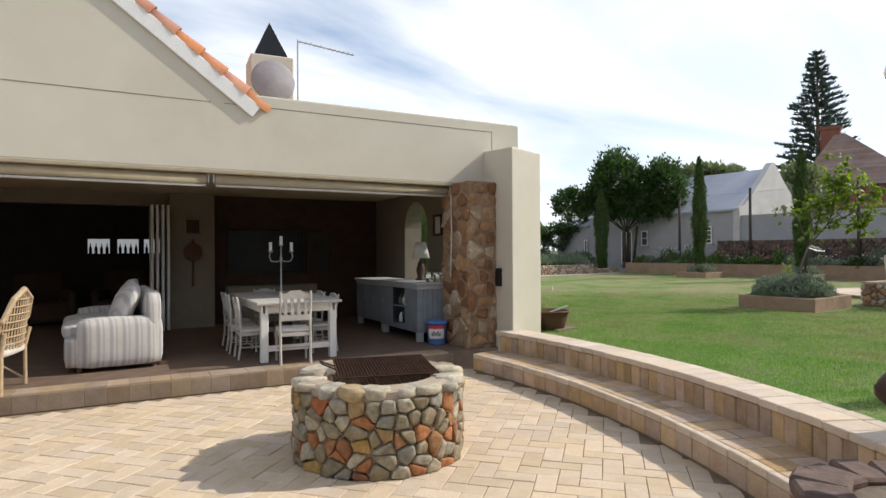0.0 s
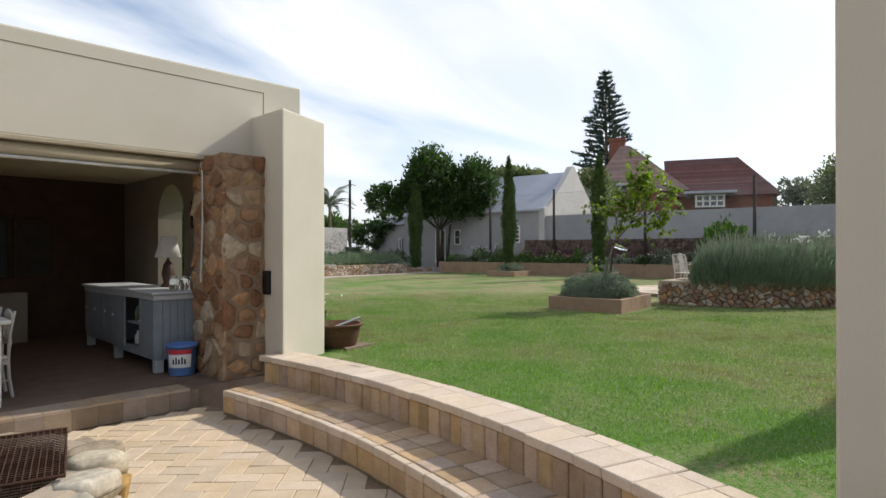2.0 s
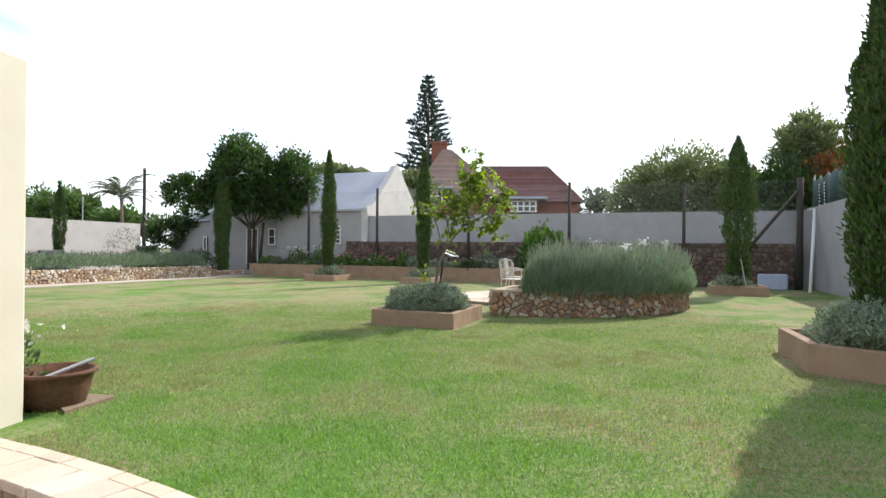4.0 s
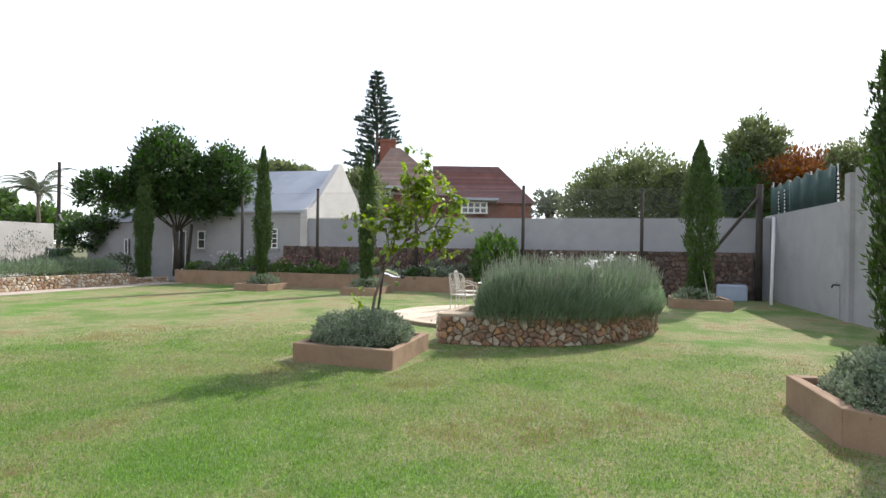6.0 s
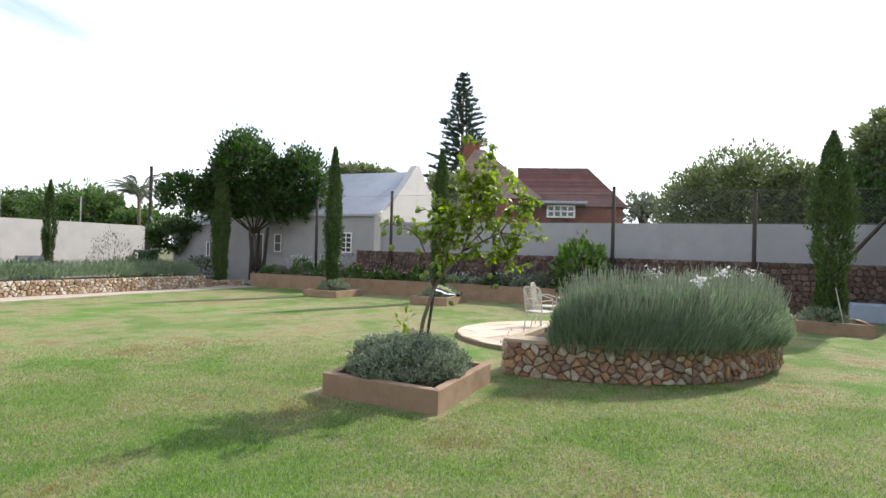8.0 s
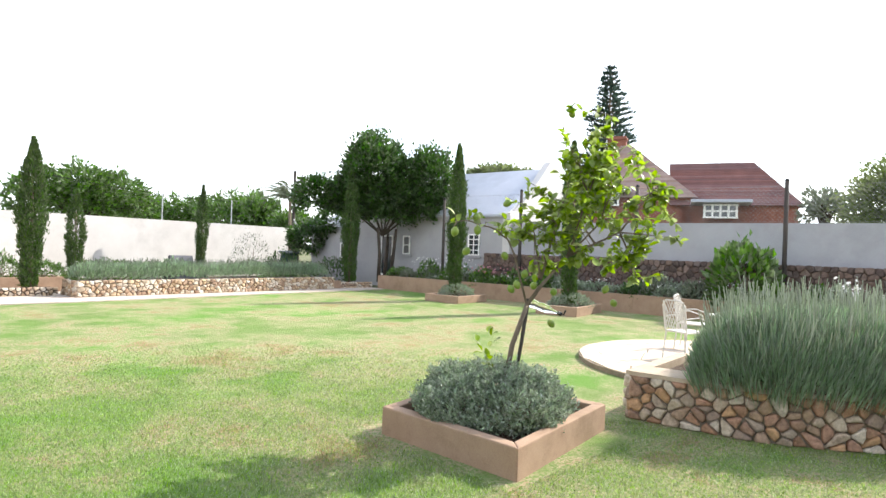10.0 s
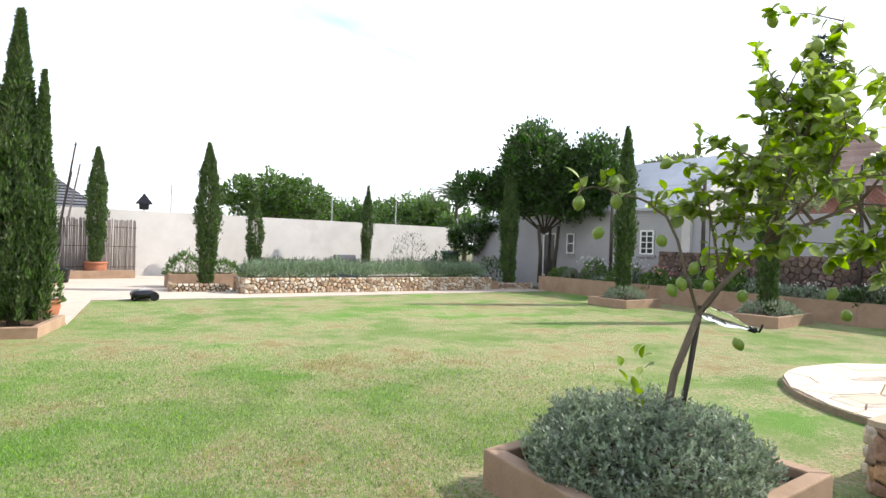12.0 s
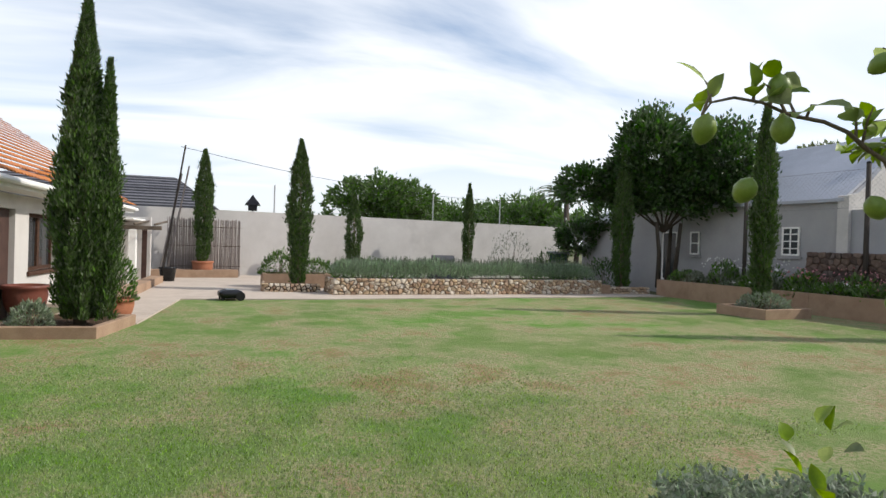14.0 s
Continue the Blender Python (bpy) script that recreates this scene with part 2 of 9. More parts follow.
M_VERFLOOR = surface("brown_clay_floor", (0.15, 0.10, 0.072), (0.20, 0.14, 0.10), 5, 60, 0.7, 0.3, 0.004)
M_PIT = picked("fire_pit_stone", [(0.32, 0.27, 0.18), (0.40, 0.14, 0.06), (0.38, 0.34, 0.27), (0.29, 0.275, 0.23), (0.44, 0.28, 0.10), (0.30, 0.14, 0.075), (0.45, 0.40, 0.30), (0.36, 0.19, 0.09), (0.27, 0.225, 0.15), (0.43, 0.19, 0.085), (0.38, 0.25, 0.12), (0.34, 0.30, 0.22)], scale=20, bump=0.7, dist=0.02)
M_RIM = picked("pale_rim_stone", [(0.50, 0.44, 0.33), (0.42, 0.32, 0.19), (0.40, 0.37, 0.30), (0.53, 0.48, 0.39), (0.34, 0.28, 0.20), (0.45, 0.40, 0.30)])
M_PILLAR = picked("pillar_fieldstone", [(0.25, 0.13, 0.07), (0.33, 0.20, 0.115), (0.42, 0.33, 0.23), (0.28, 0.18, 0.11), (0.36, 0.245, 0.15), (0.46, 0.39, 0.30), (0.22, 0.115, 0.065), (0.32, 0.20, 0.12), (0.40, 0.24, 0.13)], scale=16)
M_BED = picked("bed_wall_stone", [(0.36, 0.25, 0.175), (0.30, 0.19, 0.135), (0.47, 0.39, 0.30), (0.34, 0.27, 0.21), (0.52, 0.45, 0.37), (0.34, 0.20, 0.13), (0.38, 0.225, 0.155), (0.42, 0.33, 0.25), (0.27, 0.20, 0.155), (0.44, 0.27, 0.15)], scale=22)
M_PALESTONE = picked("pale_river_stone", [(0.56, 0.46, 0.35), (0.47, 0.34, 0.23), (0.61, 0.53, 0.43), (0.43, 0.32, 0.23), (0.52, 0.40, 0.27), (0.63, 0.57, 0.49), (0.38, 0.27, 0.19)])
M_RETAIN = picked("dark_retaining_stone", [(0.125, 0.088, 0.076), (0.16, 0.112, 0.094), (0.10, 0.074, 0.066), (0.145, 0.115, 0.104), (0.18, 0.13, 0.108)], island=True)
M_STONEMORT = surface("stone_mortar", (0.17, 0.135, 0.10), (0.24, 0.195, 0.15), 18, 120, 0.95, 0.6, 0.008)
M_TILE = surface("orange_roof_tile", (0.42, 0.165, 0.08), (0.50, 0.22, 0.11), 3, 60, 0.8, 0.35, 0.006, spread=0.15, island=0.12, c=(0.34, 0.15, 0.085))
M_REDTILE = surface("red_brown_roof_tile", (0.155, 0.078, 0.07), (0.20, 0.10, 0.088), 1.2, 30, 0.85, 0.4, 0.02, island=0.18, c=(0.14, 0.08, 0.075))
# greyer copy of the white plaster, carrying the south wall's shade
M_SHADEWALL = surface("shade_grey_off_white_plaster", (0.35, 0.345, 0.345), (0.41, 0.405, 0.405), 1.1, 90, 0.92, 0.35, 0.008, c=(0.28, 0.275, 0.275))
M_HIPTILE = surface("pale_brown_roof_tile", (0.27, 0.185, 0.15), (0.33, 0.235, 0.195), 1.2, 30, 0.85, 0.4, 0.02, island=0.15, c=(0.22, 0.15, 0.13))
M_DKMORT = surface("dark_rubble_mortar", (0.075, 0.056, 0.047), (0.115, 0.088, 0.073), 18, 120, 0.95, 0.6, 0.008)
M_DKBARK = surface("dark_bark", (0.045, 0.036, 0.028), (0.08, 0.064, 0.05), 14, 90, 0.92, 0.8, 0.008, stretch=(1, 1, 0.35))
M_CAPMORT = surface("sandy_cap_mortar", (0.40, 0.32, 0.235), (0.47, 0.385, 0.29), 6, 90, 0.92, 0.5, 0.008)
M_EDGE = surface("worn_edge_brick", (0.33, 0.245, 0.165), (0.40, 0.305, 0.215), 7, 90, 0.85, 0.35, 0.004, spread=0.15)
M_REDBRICK = surface("red_brick", (0.20, 0.078, 0.055), (0.26, 0.105, 0.07), 2, 40, 0.88, 0.4, 0.01)
M_SLATE = surface("slate_roof", (0.10, 0.10, 0.115), (0.14, 0.14, 0.155), 2, 40, 0.7, 0.3, 0.01, island=0.2)
M_TINROOF = surface("pale_sheet_roof", (0.37, 0.39, 0.44), (0.44, 0.46, 0.51), 0.8, 30, 0.55, 0.15, 0.01, c=(0.33, 0.345, 0.385))
M_WHITE = surface("white_paint", (0.76, 0.75, 0.72), (0.82, 0.81, 0.785), 5, 90, 0.6, 0.12, 0.002)
M_OFFWHITE = surface("chalky_white_paint", (0.48, 0.46, 0.42), (0.55, 0.535, 0.49), 9, 110, 0.65, 0.2, 0.002, c=(0.40, 0.38, 0.33))
# cloth colour lowered to include the shade under the beam
M_BEIGE = surface("beige_blind_cloth", (0.38, 0.325, 0.225), (0.43, 0.37, 0.265), 6, 160, 0.8, 0.2, 0.002)
# plaster colour lowered to carry the veranda's shade
M_INWALL = surface("shade_toned_inner_plaster", (0.22, 0.19, 0.145), (0.26, 0.225, 0.175), 2.5, 120, 0.9, 0.2, 0.003)
# red-brown taken near black, with the interior's shade in the colour
M_INBRICK = surface("shade_dark_red_brown", (0.055, 0.033, 0.025), (0.08, 0.047, 0.035), 4, 60, 0.9, 0.4, 0.006)
M_CEIL = surface("ceiling_board", (0.58, 0.49, 0.34), (0.63, 0.54, 0.385), 2, 80, 0.8, 0.15, 0.003)
# near-black colour that stands in for the shade inside the rooms
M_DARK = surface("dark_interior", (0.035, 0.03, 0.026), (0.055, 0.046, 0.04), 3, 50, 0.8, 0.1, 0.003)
M_BLACK = surface("black_gloss", (0.012, 0.012, 0.014), (0.018, 0.018, 0.02), 3, 60, 0.25, 0.05, 0.002)
M_IRON = surface("rusty_iron", (0.06, 0.032, 0.022), (0.11, 0.055, 0.034), 14, 120, 0.8, 0.5, 0.003, metal=0.4)
M_DKWOOD = surface("tarred_post_wood", (0.045, 0.038, 0.033), (0.075, 0.062, 0.052), 6, 60, 0.85, 0.5, 0.006, stretch=(6, 6, 0.6))
M_GREYBLUE = surface("grey_blue_paint", (0.20, 0.225, 0.25), (0.25, 0.275, 0.30), 5, 90, 0.6, 0.2, 0.002)
M_GREYTOP = surface("pale_grey_paint", (0.40, 0.42, 0.43), (0.46, 0.48, 0.49), 5, 90, 0.55, 0.2, 0.002)
M_WICKER = surface("pale_wicker", (0.42, 0.31, 0.185), (0.52, 0.40, 0.26), 20, 90, 0.7, 0.6, 0.004)
M_REED = surface("grey_reed_stick", (0.20, 0.165, 0.145), (0.30, 0.255, 0.225), 5, 60, 0.9, 0.5, 0.006, island=0.35, stretch=(5, 5, 0.5))
M_BARK = surface("grey_bark", (0.12, 0.092, 0.066), (0.19, 0.15, 0.11), 14, 90, 0.92, 0.8, 0.008, stretch=(1, 1, 0.35))
M_TERRA = surface("terracotta", (0.34, 0.125, 0.065), (0.41, 0.17, 0.095), 6, 90, 0.75, 0.3, 0.004, c=(0.27, 0.11, 0.065))
M_DKTERRA = surface("dark_glazed_clay", (0.05, 0.026, 0.021), (0.085, 0.045, 0.035), 6, 70, 0.6, 0.3, 0.004)
M_WEAVE = surface("brown_basket", (0.10, 0.048, 0.028), (0.15, 0.075, 0.045), 30, 120, 0.8, 0.7, 0.005)
M_LINEN = surface("linen_cushion", (0.56, 0.53, 0.48), (0.62, 0.59, 0.54), 8, 160, 0.95, 0.3, 0.003, sheen=0.2)
M_GALV = surface("galvanised_steel", (0.40, 0.41, 0.42), (0.50, 0.51, 0.52), 8, 80, 0.45, 0.1, 0.002, metal=0.7)
M_NET = surface("green_shade_net", (0.03, 0.06, 0.055), (0.045, 0.08, 0.075), 3, 150, 0.9, 0.4, 0.004)
M_CYP = surface("cypress_foliage", (0.060, 0.102, 0.030), (0.095, 0.145, 0.048), 5, 40, 0.8, 0.0, island=0.4, trans=0.2)
M_FIG = surface("dark_tree_leaf", (0.048, 0.098, 0.028), (0.090, 0.150, 0.048), 3, 30, 0.38, 0.0, island=0.45, trans=0.4, spec=0.5)
M_LEMONLEAF = surface("lemon_leaf", (0.17, 0.27, 0.03), (0.29, 0.38, 0.055), 12, 60, 0.4, 0.0, island=0.35, trans=0.6, spec=0.5)
M_LEMON = surface("green_lemon_skin", (0.12, 0.20, 0.022), (0.20, 0.27, 0.035), 9, 160, 0.45, 0.3, 0.003, spec=0.5)
M_SAGE = surface("grey_green_shrub_leaf", (0.20, 0.255, 0.165), (0.31, 0.365, 0.26), 7, 40, 0.7, 0.0, island=0.4, trans=0.25)
M_LAV = surface("lavender_leaf", (0.24, 0.335, 0.20), (0.34, 0.43, 0.29), 3, 40, 0.8, 0.0, island=0.4, trans=0.45)
M_BUSH = surface("bush_leaf", (0.085, 0.155, 0.042), (0.145, 0.225, 0.07), 5, 40, 0.6, 0.0, island=0.45, trans=0.3)
M_FARLEAF = surface("far_tree_leaf", (0.14, 0.175, 0.075), (0.21, 0.245, 0.115), 0.6, 8, 0.8, 0.0, island=0.35, trans=0.45)
M_PINE = surface("pine_foliage", (0.050, 0.085, 0.068), (0.080, 0.120, 0.095), 2, 20, 0.8, 0.0, island=0.4, trans=0.3)
M_OLIVE = surface("olive_grey_leaf", (0.15, 0.18, 0.12), (0.22, 0.245, 0.175), 3, 30, 0.7, 0.0, island=0.3, trans=0.2)
M_REDLEAF = surface("rusty_red_leaf", (0.22, 0.075, 0.025), (0.30, 0.13, 0.04), 3, 30, 0.7, 0.0, island=0.4, trans=0.3)
M_PETAL = surface("white_petal", (0.74, 0.73, 0.71), (0.82, 0.81, 0.79), 8, 40, 0.7, 0.0, trans=0.3)
M_PINKPETAL = surface("pink_petal", (0.60, 0.22, 0.26), (0.68, 0.33, 0.34), 8, 40, 0.7, 0.0, trans=0.3)
M_GRASSBLADE = lawn_material("grass_blade", (0.218, 0.318, 0.094), (0.298, 0.376, 0.142), (0.58, 0.49, 0.33), (0.20, 0.42, 0.06), bump=0.0, island=0.65, trans=0.5)
# dish grey darkened to paint in the shade on its back
M_DISH = surface("shadow_side_dish_grey", (0.27, 0.255, 0.265), (0.33, 0.315, 0.32), 5, 90, 0.6, 0.1, 0.002)
M_WIRE = surface("weathered_wire", (0.22, 0.22, 0.225), (0.28, 0.28, 0.285), 8, 80, 0.6, 0.0, metal=0.3)
M_REDPOT = surface("red_brown_glazed_clay", (0.13, 0.042, 0.03), (0.19, 0.065, 0.045), 6, 70, 0.45, 0.3, 0.004)
M_LINTEL = surface("weathered_timber", (0.10, 0.08, 0.062), (0.16, 0.13, 0.10), 6, 60, 0.9, 0.5, 0.006, stretch=(0.6, 6, 6))
M_DKLEAF = surface("dark_sprig_leaf", (0.035, 0.05, 0.02), (0.06, 0.075, 0.03), 9, 60, 0.5, 0.0, island=0.4)
M_STALK = surface("dry_lavender_stalk", (0.33, 0.37, 0.26), (0.42, 0.45, 0.34), 6, 40, 0.8, 0.0, island=0.3, trans=0.2)
M_GLASS = clear_glass("window_glass")
M_DARKGLASS = surface("dark_window_pane", (0.03, 0.035, 0.04), (0.05, 0.055, 0.06), 2, 20, 0.08, 0.0, spec=0.6)
M_STEEL = plain("brushed_metal", (0.55, 0.55, 0.55), 0.35, 0.9)
M_BLUEPLASTIC = surface("blue_plastic", (0.10, 0.20, 0.48), (0.13, 0.25, 0.55), 8, 90, 0.4, 0.1, 0.001)
M_RED = surface("red_print", (0.55, 0.04, 0.05), (0.62, 0.06, 0.07), 8, 90, 0.5, 0.0)
M_LAMPGLASS = plain("milky_lamp_glass", (0.80, 0.79, 0.76), 0.18, 0.0, 0.5)
# brown brick made darker to paint the shadow on the riser
M_RISER = surface("shade_dark_step_brick", (0.23, 0.175, 0.125), (0.29, 0.225, 0.165), 8, 80, 0.85, 0.45, 0.006, spread=0.2)
M_PILLARMORT = surface("brown_stone_mortar", (0.29, 0.205, 0.135), (0.37, 0.27, 0.185), 12, 100, 0.95, 0.6, 0.01)

# ---- building helpers ----
def G():
    return [], []


def add(g, vs, fs):
    o = len(g[0])
    g[0].extend(tuple(v) for v in vs)
    g[1].extend(tuple(i + o for i in f) for f in fs)


def add_box(g, x0, y0, z0, x1, y1, z1, b=0.0, m=None):
    """A box, its edges chamfered by b."""
    if not b:
        vs = [(x, y, z) for x in (x0, x1) for y in (y0, y1) for z in (z0, z1)]
        fs = [(0, 1, 3, 2), (4, 6, 7, 5), (0, 4, 5, 1), (2, 3, 7, 6), (0, 2, 6, 4), (1, 5, 7, 3)]
    else:
        c, h = ((x0 + x1) / 2, (y0 + y1) / 2, (z0 + z1) / 2), (abs(x1 - x0) / 2, abs(y1 - y0) / 2, abs(z1 - z0) / 2)
        b = min(b, min(h) * 0.8)
        vs, ix = [], {}
        for sx in (-1, 1):
            for sy in (-1, 1):
                for sz in (-1, 1):
                    s = (sx, sy, sz)
                    for a in range(3):
                        ix[s, a] = len(vs)
                        vs.append(tuple(c[k] + s[k] * (h[k] - (0 if k == a else b)) for k in range(3)))
        fs = []
        for a in range(3):
            u, w = (a + 1) % 3, (a + 2) % 3
            for sg in (-1, 1):
                loop = []
                for su, sw in ((-1, -1), (1, -1), (1, 1), (-1, 1)):
                    s = [0, 0, 0]
                    s[a], s[u], s[w] = sg, su, sw
                    loop.append(ix[tuple(s), a])
                fs.append(tuple(loop if sg > 0 else loop[::-1]))
        for a in range(3):
            u, w = (a + 1) % 3, (a + 2) % 3
            for su in (-1, 1):
                for sw in (-1, 1):
                    lo, hi = [0, 0, 0], [0, 0, 0]
                    lo[a], hi[a] = -1, 1
                    lo[u] = hi[u] = su
                    lo[w] = hi[w] = sw
                    lo, hi = tuple(lo), tuple(hi)
                    f = (ix[lo, u], ix[hi, u], ix[hi, w], ix[lo, w])
                    fs.append(f if su * sw > 0 else f[::-1])
        for sx in (-1, 1):
            for sy in (-1, 1):
                for sz in (-1, 1):
                    s = (sx, sy, sz)
                    f = (ix[s, 0], ix[s, 1], ix[s, 2])
                    fs.append(f if sx * sy * sz > 0 else f[::-1])
    if m is not None:
        vs = [m @ Vector(v) for v in vs]
    add(g, vs, fs)


def add_prism(g, poly, z0, z1, m=None):
    """An upright prism over a counter-clockwise outline; z0 and z1 may be lists."""
    n = len(poly)
    lo = z0 if isinstance(z0, (list, tuple)) else [z0] * n
    hi = z1 if isinstance(z1, (list, tuple)) else [z1] * n
    vs = [(x, y, z) for (x, y), z in zip(poly, lo)] + [(x, y, z) for (x, y), z in zip(poly, hi)]
    if m is not None:
        vs = [m @ Vector(v) for v in vs]
    fs = [tuple(range(n))[::-1], tuple(range(n, 2 * n))] + [(i, (i + 1) % n, n + (i + 1) % n, n + i) for i in range(n)]
    add(g, vs, fs)


def add_tube(g, pts, r, n=6, r1=None, cap=True):
    """A round bar along points, tapering from r to r1."""
    pts = [Vector(p) for p in pts]
    r1 = r if r1 is None else r1
    vs, fs, side = [], [], None
    for i, p in enumerate(pts):
        d = (pts[min(i + 1, len(pts) - 1)] - pts[max(i - 1, 0)]).normalized()
        side = (side - d * side.dot(d)).normalized() if side is not None and (side - d * side.dot(d)).length > 1e-4 else d.orthogonal().normalized()
        up = d.cross(side)
        rr = r + (r1 - r) * i / max(1, len(pts) - 1)
        vs += [p + rr * (math.cos(2 * math.pi * k / n) * side + math.sin(2 * math.pi * k / n) * up) for k in range(n)]
    for i in range(len(pts) - 1):
        fs += [(i * n + k, i * n + (k + 1) % n, (i + 1) * n + (k + 1) % n, (i + 1) * n + k) for k in range(n)]
    if cap:
        fs += [tuple(range(n))[::-1], tuple(range((len(pts) - 1) * n, len(pts) * n))]
    add(g, vs, fs)


def add_lathe(g, profile, n=24, at=(0, 0, 0), wave=None):
    """A turned shape from (radius, height) pairs, bottom to top; wave(angle, height) scales the radius."""
    vs, fs = [], []
    for r, z in profile:
        for k in range(n):
            a = 2 * math.pi * k / n
            w = wave(a, z) if wave else 1.0
            vs.append((at[0] + r * w * math.cos(a), at[1] + r * w * math.sin(a), at[2] + z))
    for i in range(len(profile) - 1):
        fs += [(i * n + k, i * n + (k + 1) % n, (i + 1) * n + (k + 1) % n, (i + 1) * n + k) for k in range(n)]
    fs += [tuple(range(n))[::-1], tuple(range((len(profile) - 1) * n, len(profile) * n))]
    add(g, vs, fs)


def mesh_of(g, mat, smooth=False, name="mesh"):
    me = bpy.data.meshes.new(name)
    me.from_pydata(g[0], [], g[1])
    me.materials.append(mat)
    if smooth:
        me.polygons.foreach_set("use_smooth", [True] * len(me.polygons))
    me.update()
    return me


def part(name, g, mat, parent=None, label="", smooth=False):
    """Links a mesh as one object, under a thing or a part."""
    ob = new(name, g if isinstance(g, bpy.types.Mesh) else mesh_of(g, mat, smooth, name))
    if parent is not None:
        ob.parent = parent
        ob.matrix_parent_inverse = parent.matrix_world.inverted() if parent.type != "EMPTY" else Matrix.Translation(-parent.location)
    if label:
        ob["label"] = label
    return ob


def thing(name, at, label, category, group="", kind=""):
    """An Empty at a thing's base, which carries its parts."""
    ob = new(name)
    ob.matrix_world = Matrix.Translation(at)
    ob.empty_display_size = 0.1
    return tagged(ob, label, category, group, kind)


def fixed(name, g, mat, label="", smooth=False):
    """A piece of the setting."""
    return tagged(part(name, g, mat, smooth=smooth), label, "", "", "structure")


def cells(width, height, nx, ny, seed, jit=0.36, gap=0.012, wrap=False, course=0.0):
    """Outlines of fitted stones over a width by height face: Voronoi cells of jittered points, shrunk by the joint."""
    rnd = random.Random(seed)
    pts, dx, dy = [], width / nx, height / ny
    for j in range(ny):
        for i in range(nx):
            pts.append(((i + 0.5 + (0.5 if j % 2 else 0) * (1 if wrap else 0.8) + rnd.uniform(-jit, jit)) * dx, (j + 0.5 + rnd.uniform(-jit, jit) * (1 - course)) * dy))
    if not wrap:
        pts = [(min(max(x, 0.2 * dx), width - 0.2 * dx), y) for x, y in pts]
    out = []
    for n, (px, py) in enumerate(pts):
        lo, hi = (px - 2 * dx, px + 2 * dx) if wrap else (0, width)
        poly = [(lo, 0), (hi, 0), (hi, height), (lo, height)]
        for m, (qx0, qy) in enumerate(pts):
            for off in (-width, 0, width) if wrap else (0,):
                qx = qx0 + off
                if (m == n and off == 0) or abs(qx - px) > 3 * dx or abs(qy - py) > 3 * dy:
                    continue
                mx, my, nx_, ny_ = (px + qx) / 2, (py + qy) / 2, qx - px, qy - py
                ln = math.hypot(nx_, ny_) or 1e-6
                mx, my = mx - nx_ / ln * gap / 2, my - ny_ / ln * gap / 2
                cut = []
                for k in range(len(poly)):
                    a, b = poly[k], poly[(k + 1) % len(poly)]
                    da, db = (a[0] - mx) * nx_ + (a[1] - my) * ny_, (b[0] - mx) * nx_ + (b[1] - my) * ny_
                    if da <= 0:
                        cut.append(a)
                    if da * db < 0:
                        s = da / (da - db)
                        cut.append((a[0] + s * (b[0] - a[0]), a[1] + s * (b[1] - a[1])))
                poly = cut
                if len(poly) < 3:
                    break
            if len(poly) < 3:
                break
        if len(poly) >= 3:
            clean = [p for k, p in enumerate(poly) if math.hypot(p[0] - poly[k - 1][0], p[1] - poly[k - 1][1]) > 0.006]
            if len(clean) >= 3:
                out.append(clean)
    return out


def stone(g, poly, onto, proud, rnd):
    """One rounded stone over an outline; onto(u, v, out) gives the place on the wall's face."""
    n = len(poly)
    cx, cy = sum(p[0] for p in poly) / n, sum(p[1] for p in poly) / n
    soft = []
    for k in range(n):
        a, b, c = poly[k - 1], poly[k], poly[(k + 1) % n]
        soft += [(b[0] * 0.84 + a[0] * 0.16, b[1] * 0.84 + a[1] * 0.16), (b[0] * 0.84 + c[0] * 0.16, b[1] * 0.84 + c[1] * 0.16)]
    soft = [(cx + (x - cx) * q, cy + (y - cy) * q) for (x, y), q in ((p, rnd.uniform(0.86, 1.05)) for p in soft)]
    poly, n = soft, len(soft)
    high = proud * rnd.uniform(0.7, 1.25)
    tx, ty = rnd.uniform(-0.25, 0.25), rnd.uniform(-0.25, 0.25)
    vs = []
    for s, d in ((1.0, -0.02), (0.99, high * 0.55), (0.92, high * 0.92), (0.6, high)):
        for p in poly:
            u, v = cx + (p[0] - cx) * s, cy + (p[1] - cy) * s
            vs.append(onto(u, v, d + (tx * (u - cx) + ty * (v - cy)) * (1 if d > 0 else 0) + (rnd.uniform(-0.12, 0.12) * high if d > 0 else 0)))
    fs = [(r * n + k, r * n + (k + 1) % n, (r + 1) * n + (k + 1) % n, (r + 1) * n + k) for r in range(3) for k in range(n)]
    fs.append(tuple(range(3 * n, 4 * n)))
    add(g, vs, fs)


def stones(parent, mat, outlines, onto, proud, seed, name="stone", joined=False):
    """All stones of one face, each an object of its own under its wall, or joined."""
    rnd = random.Random(seed)
    whole = G()
    for poly in outlines:
        g = whole if joined else G()
        stone(g, poly, onto, proud, rnd)
        if not joined:
            part(name, g, mat, parent, smooth=True)
    if joined:
        ob = part(name, whole, mat, parent, smooth=True)
        ob["kind"] = "stuff"


def flat_face(x0, y0, x1, y1, z0, out=1):
    """The onto() of an upright face from one corner to another; out: +1 to the right of that way."""
    d = math.hypot(x1 - x0, y1 - y0)
    ux, uy = (x1 - x0) / d, (y1 - y0) / d
    nx, ny = uy * out, -ux * out
    return lambda u, v, o: (x0 + ux * u + nx * o, y0 + uy * u + ny * o, z0 + v)


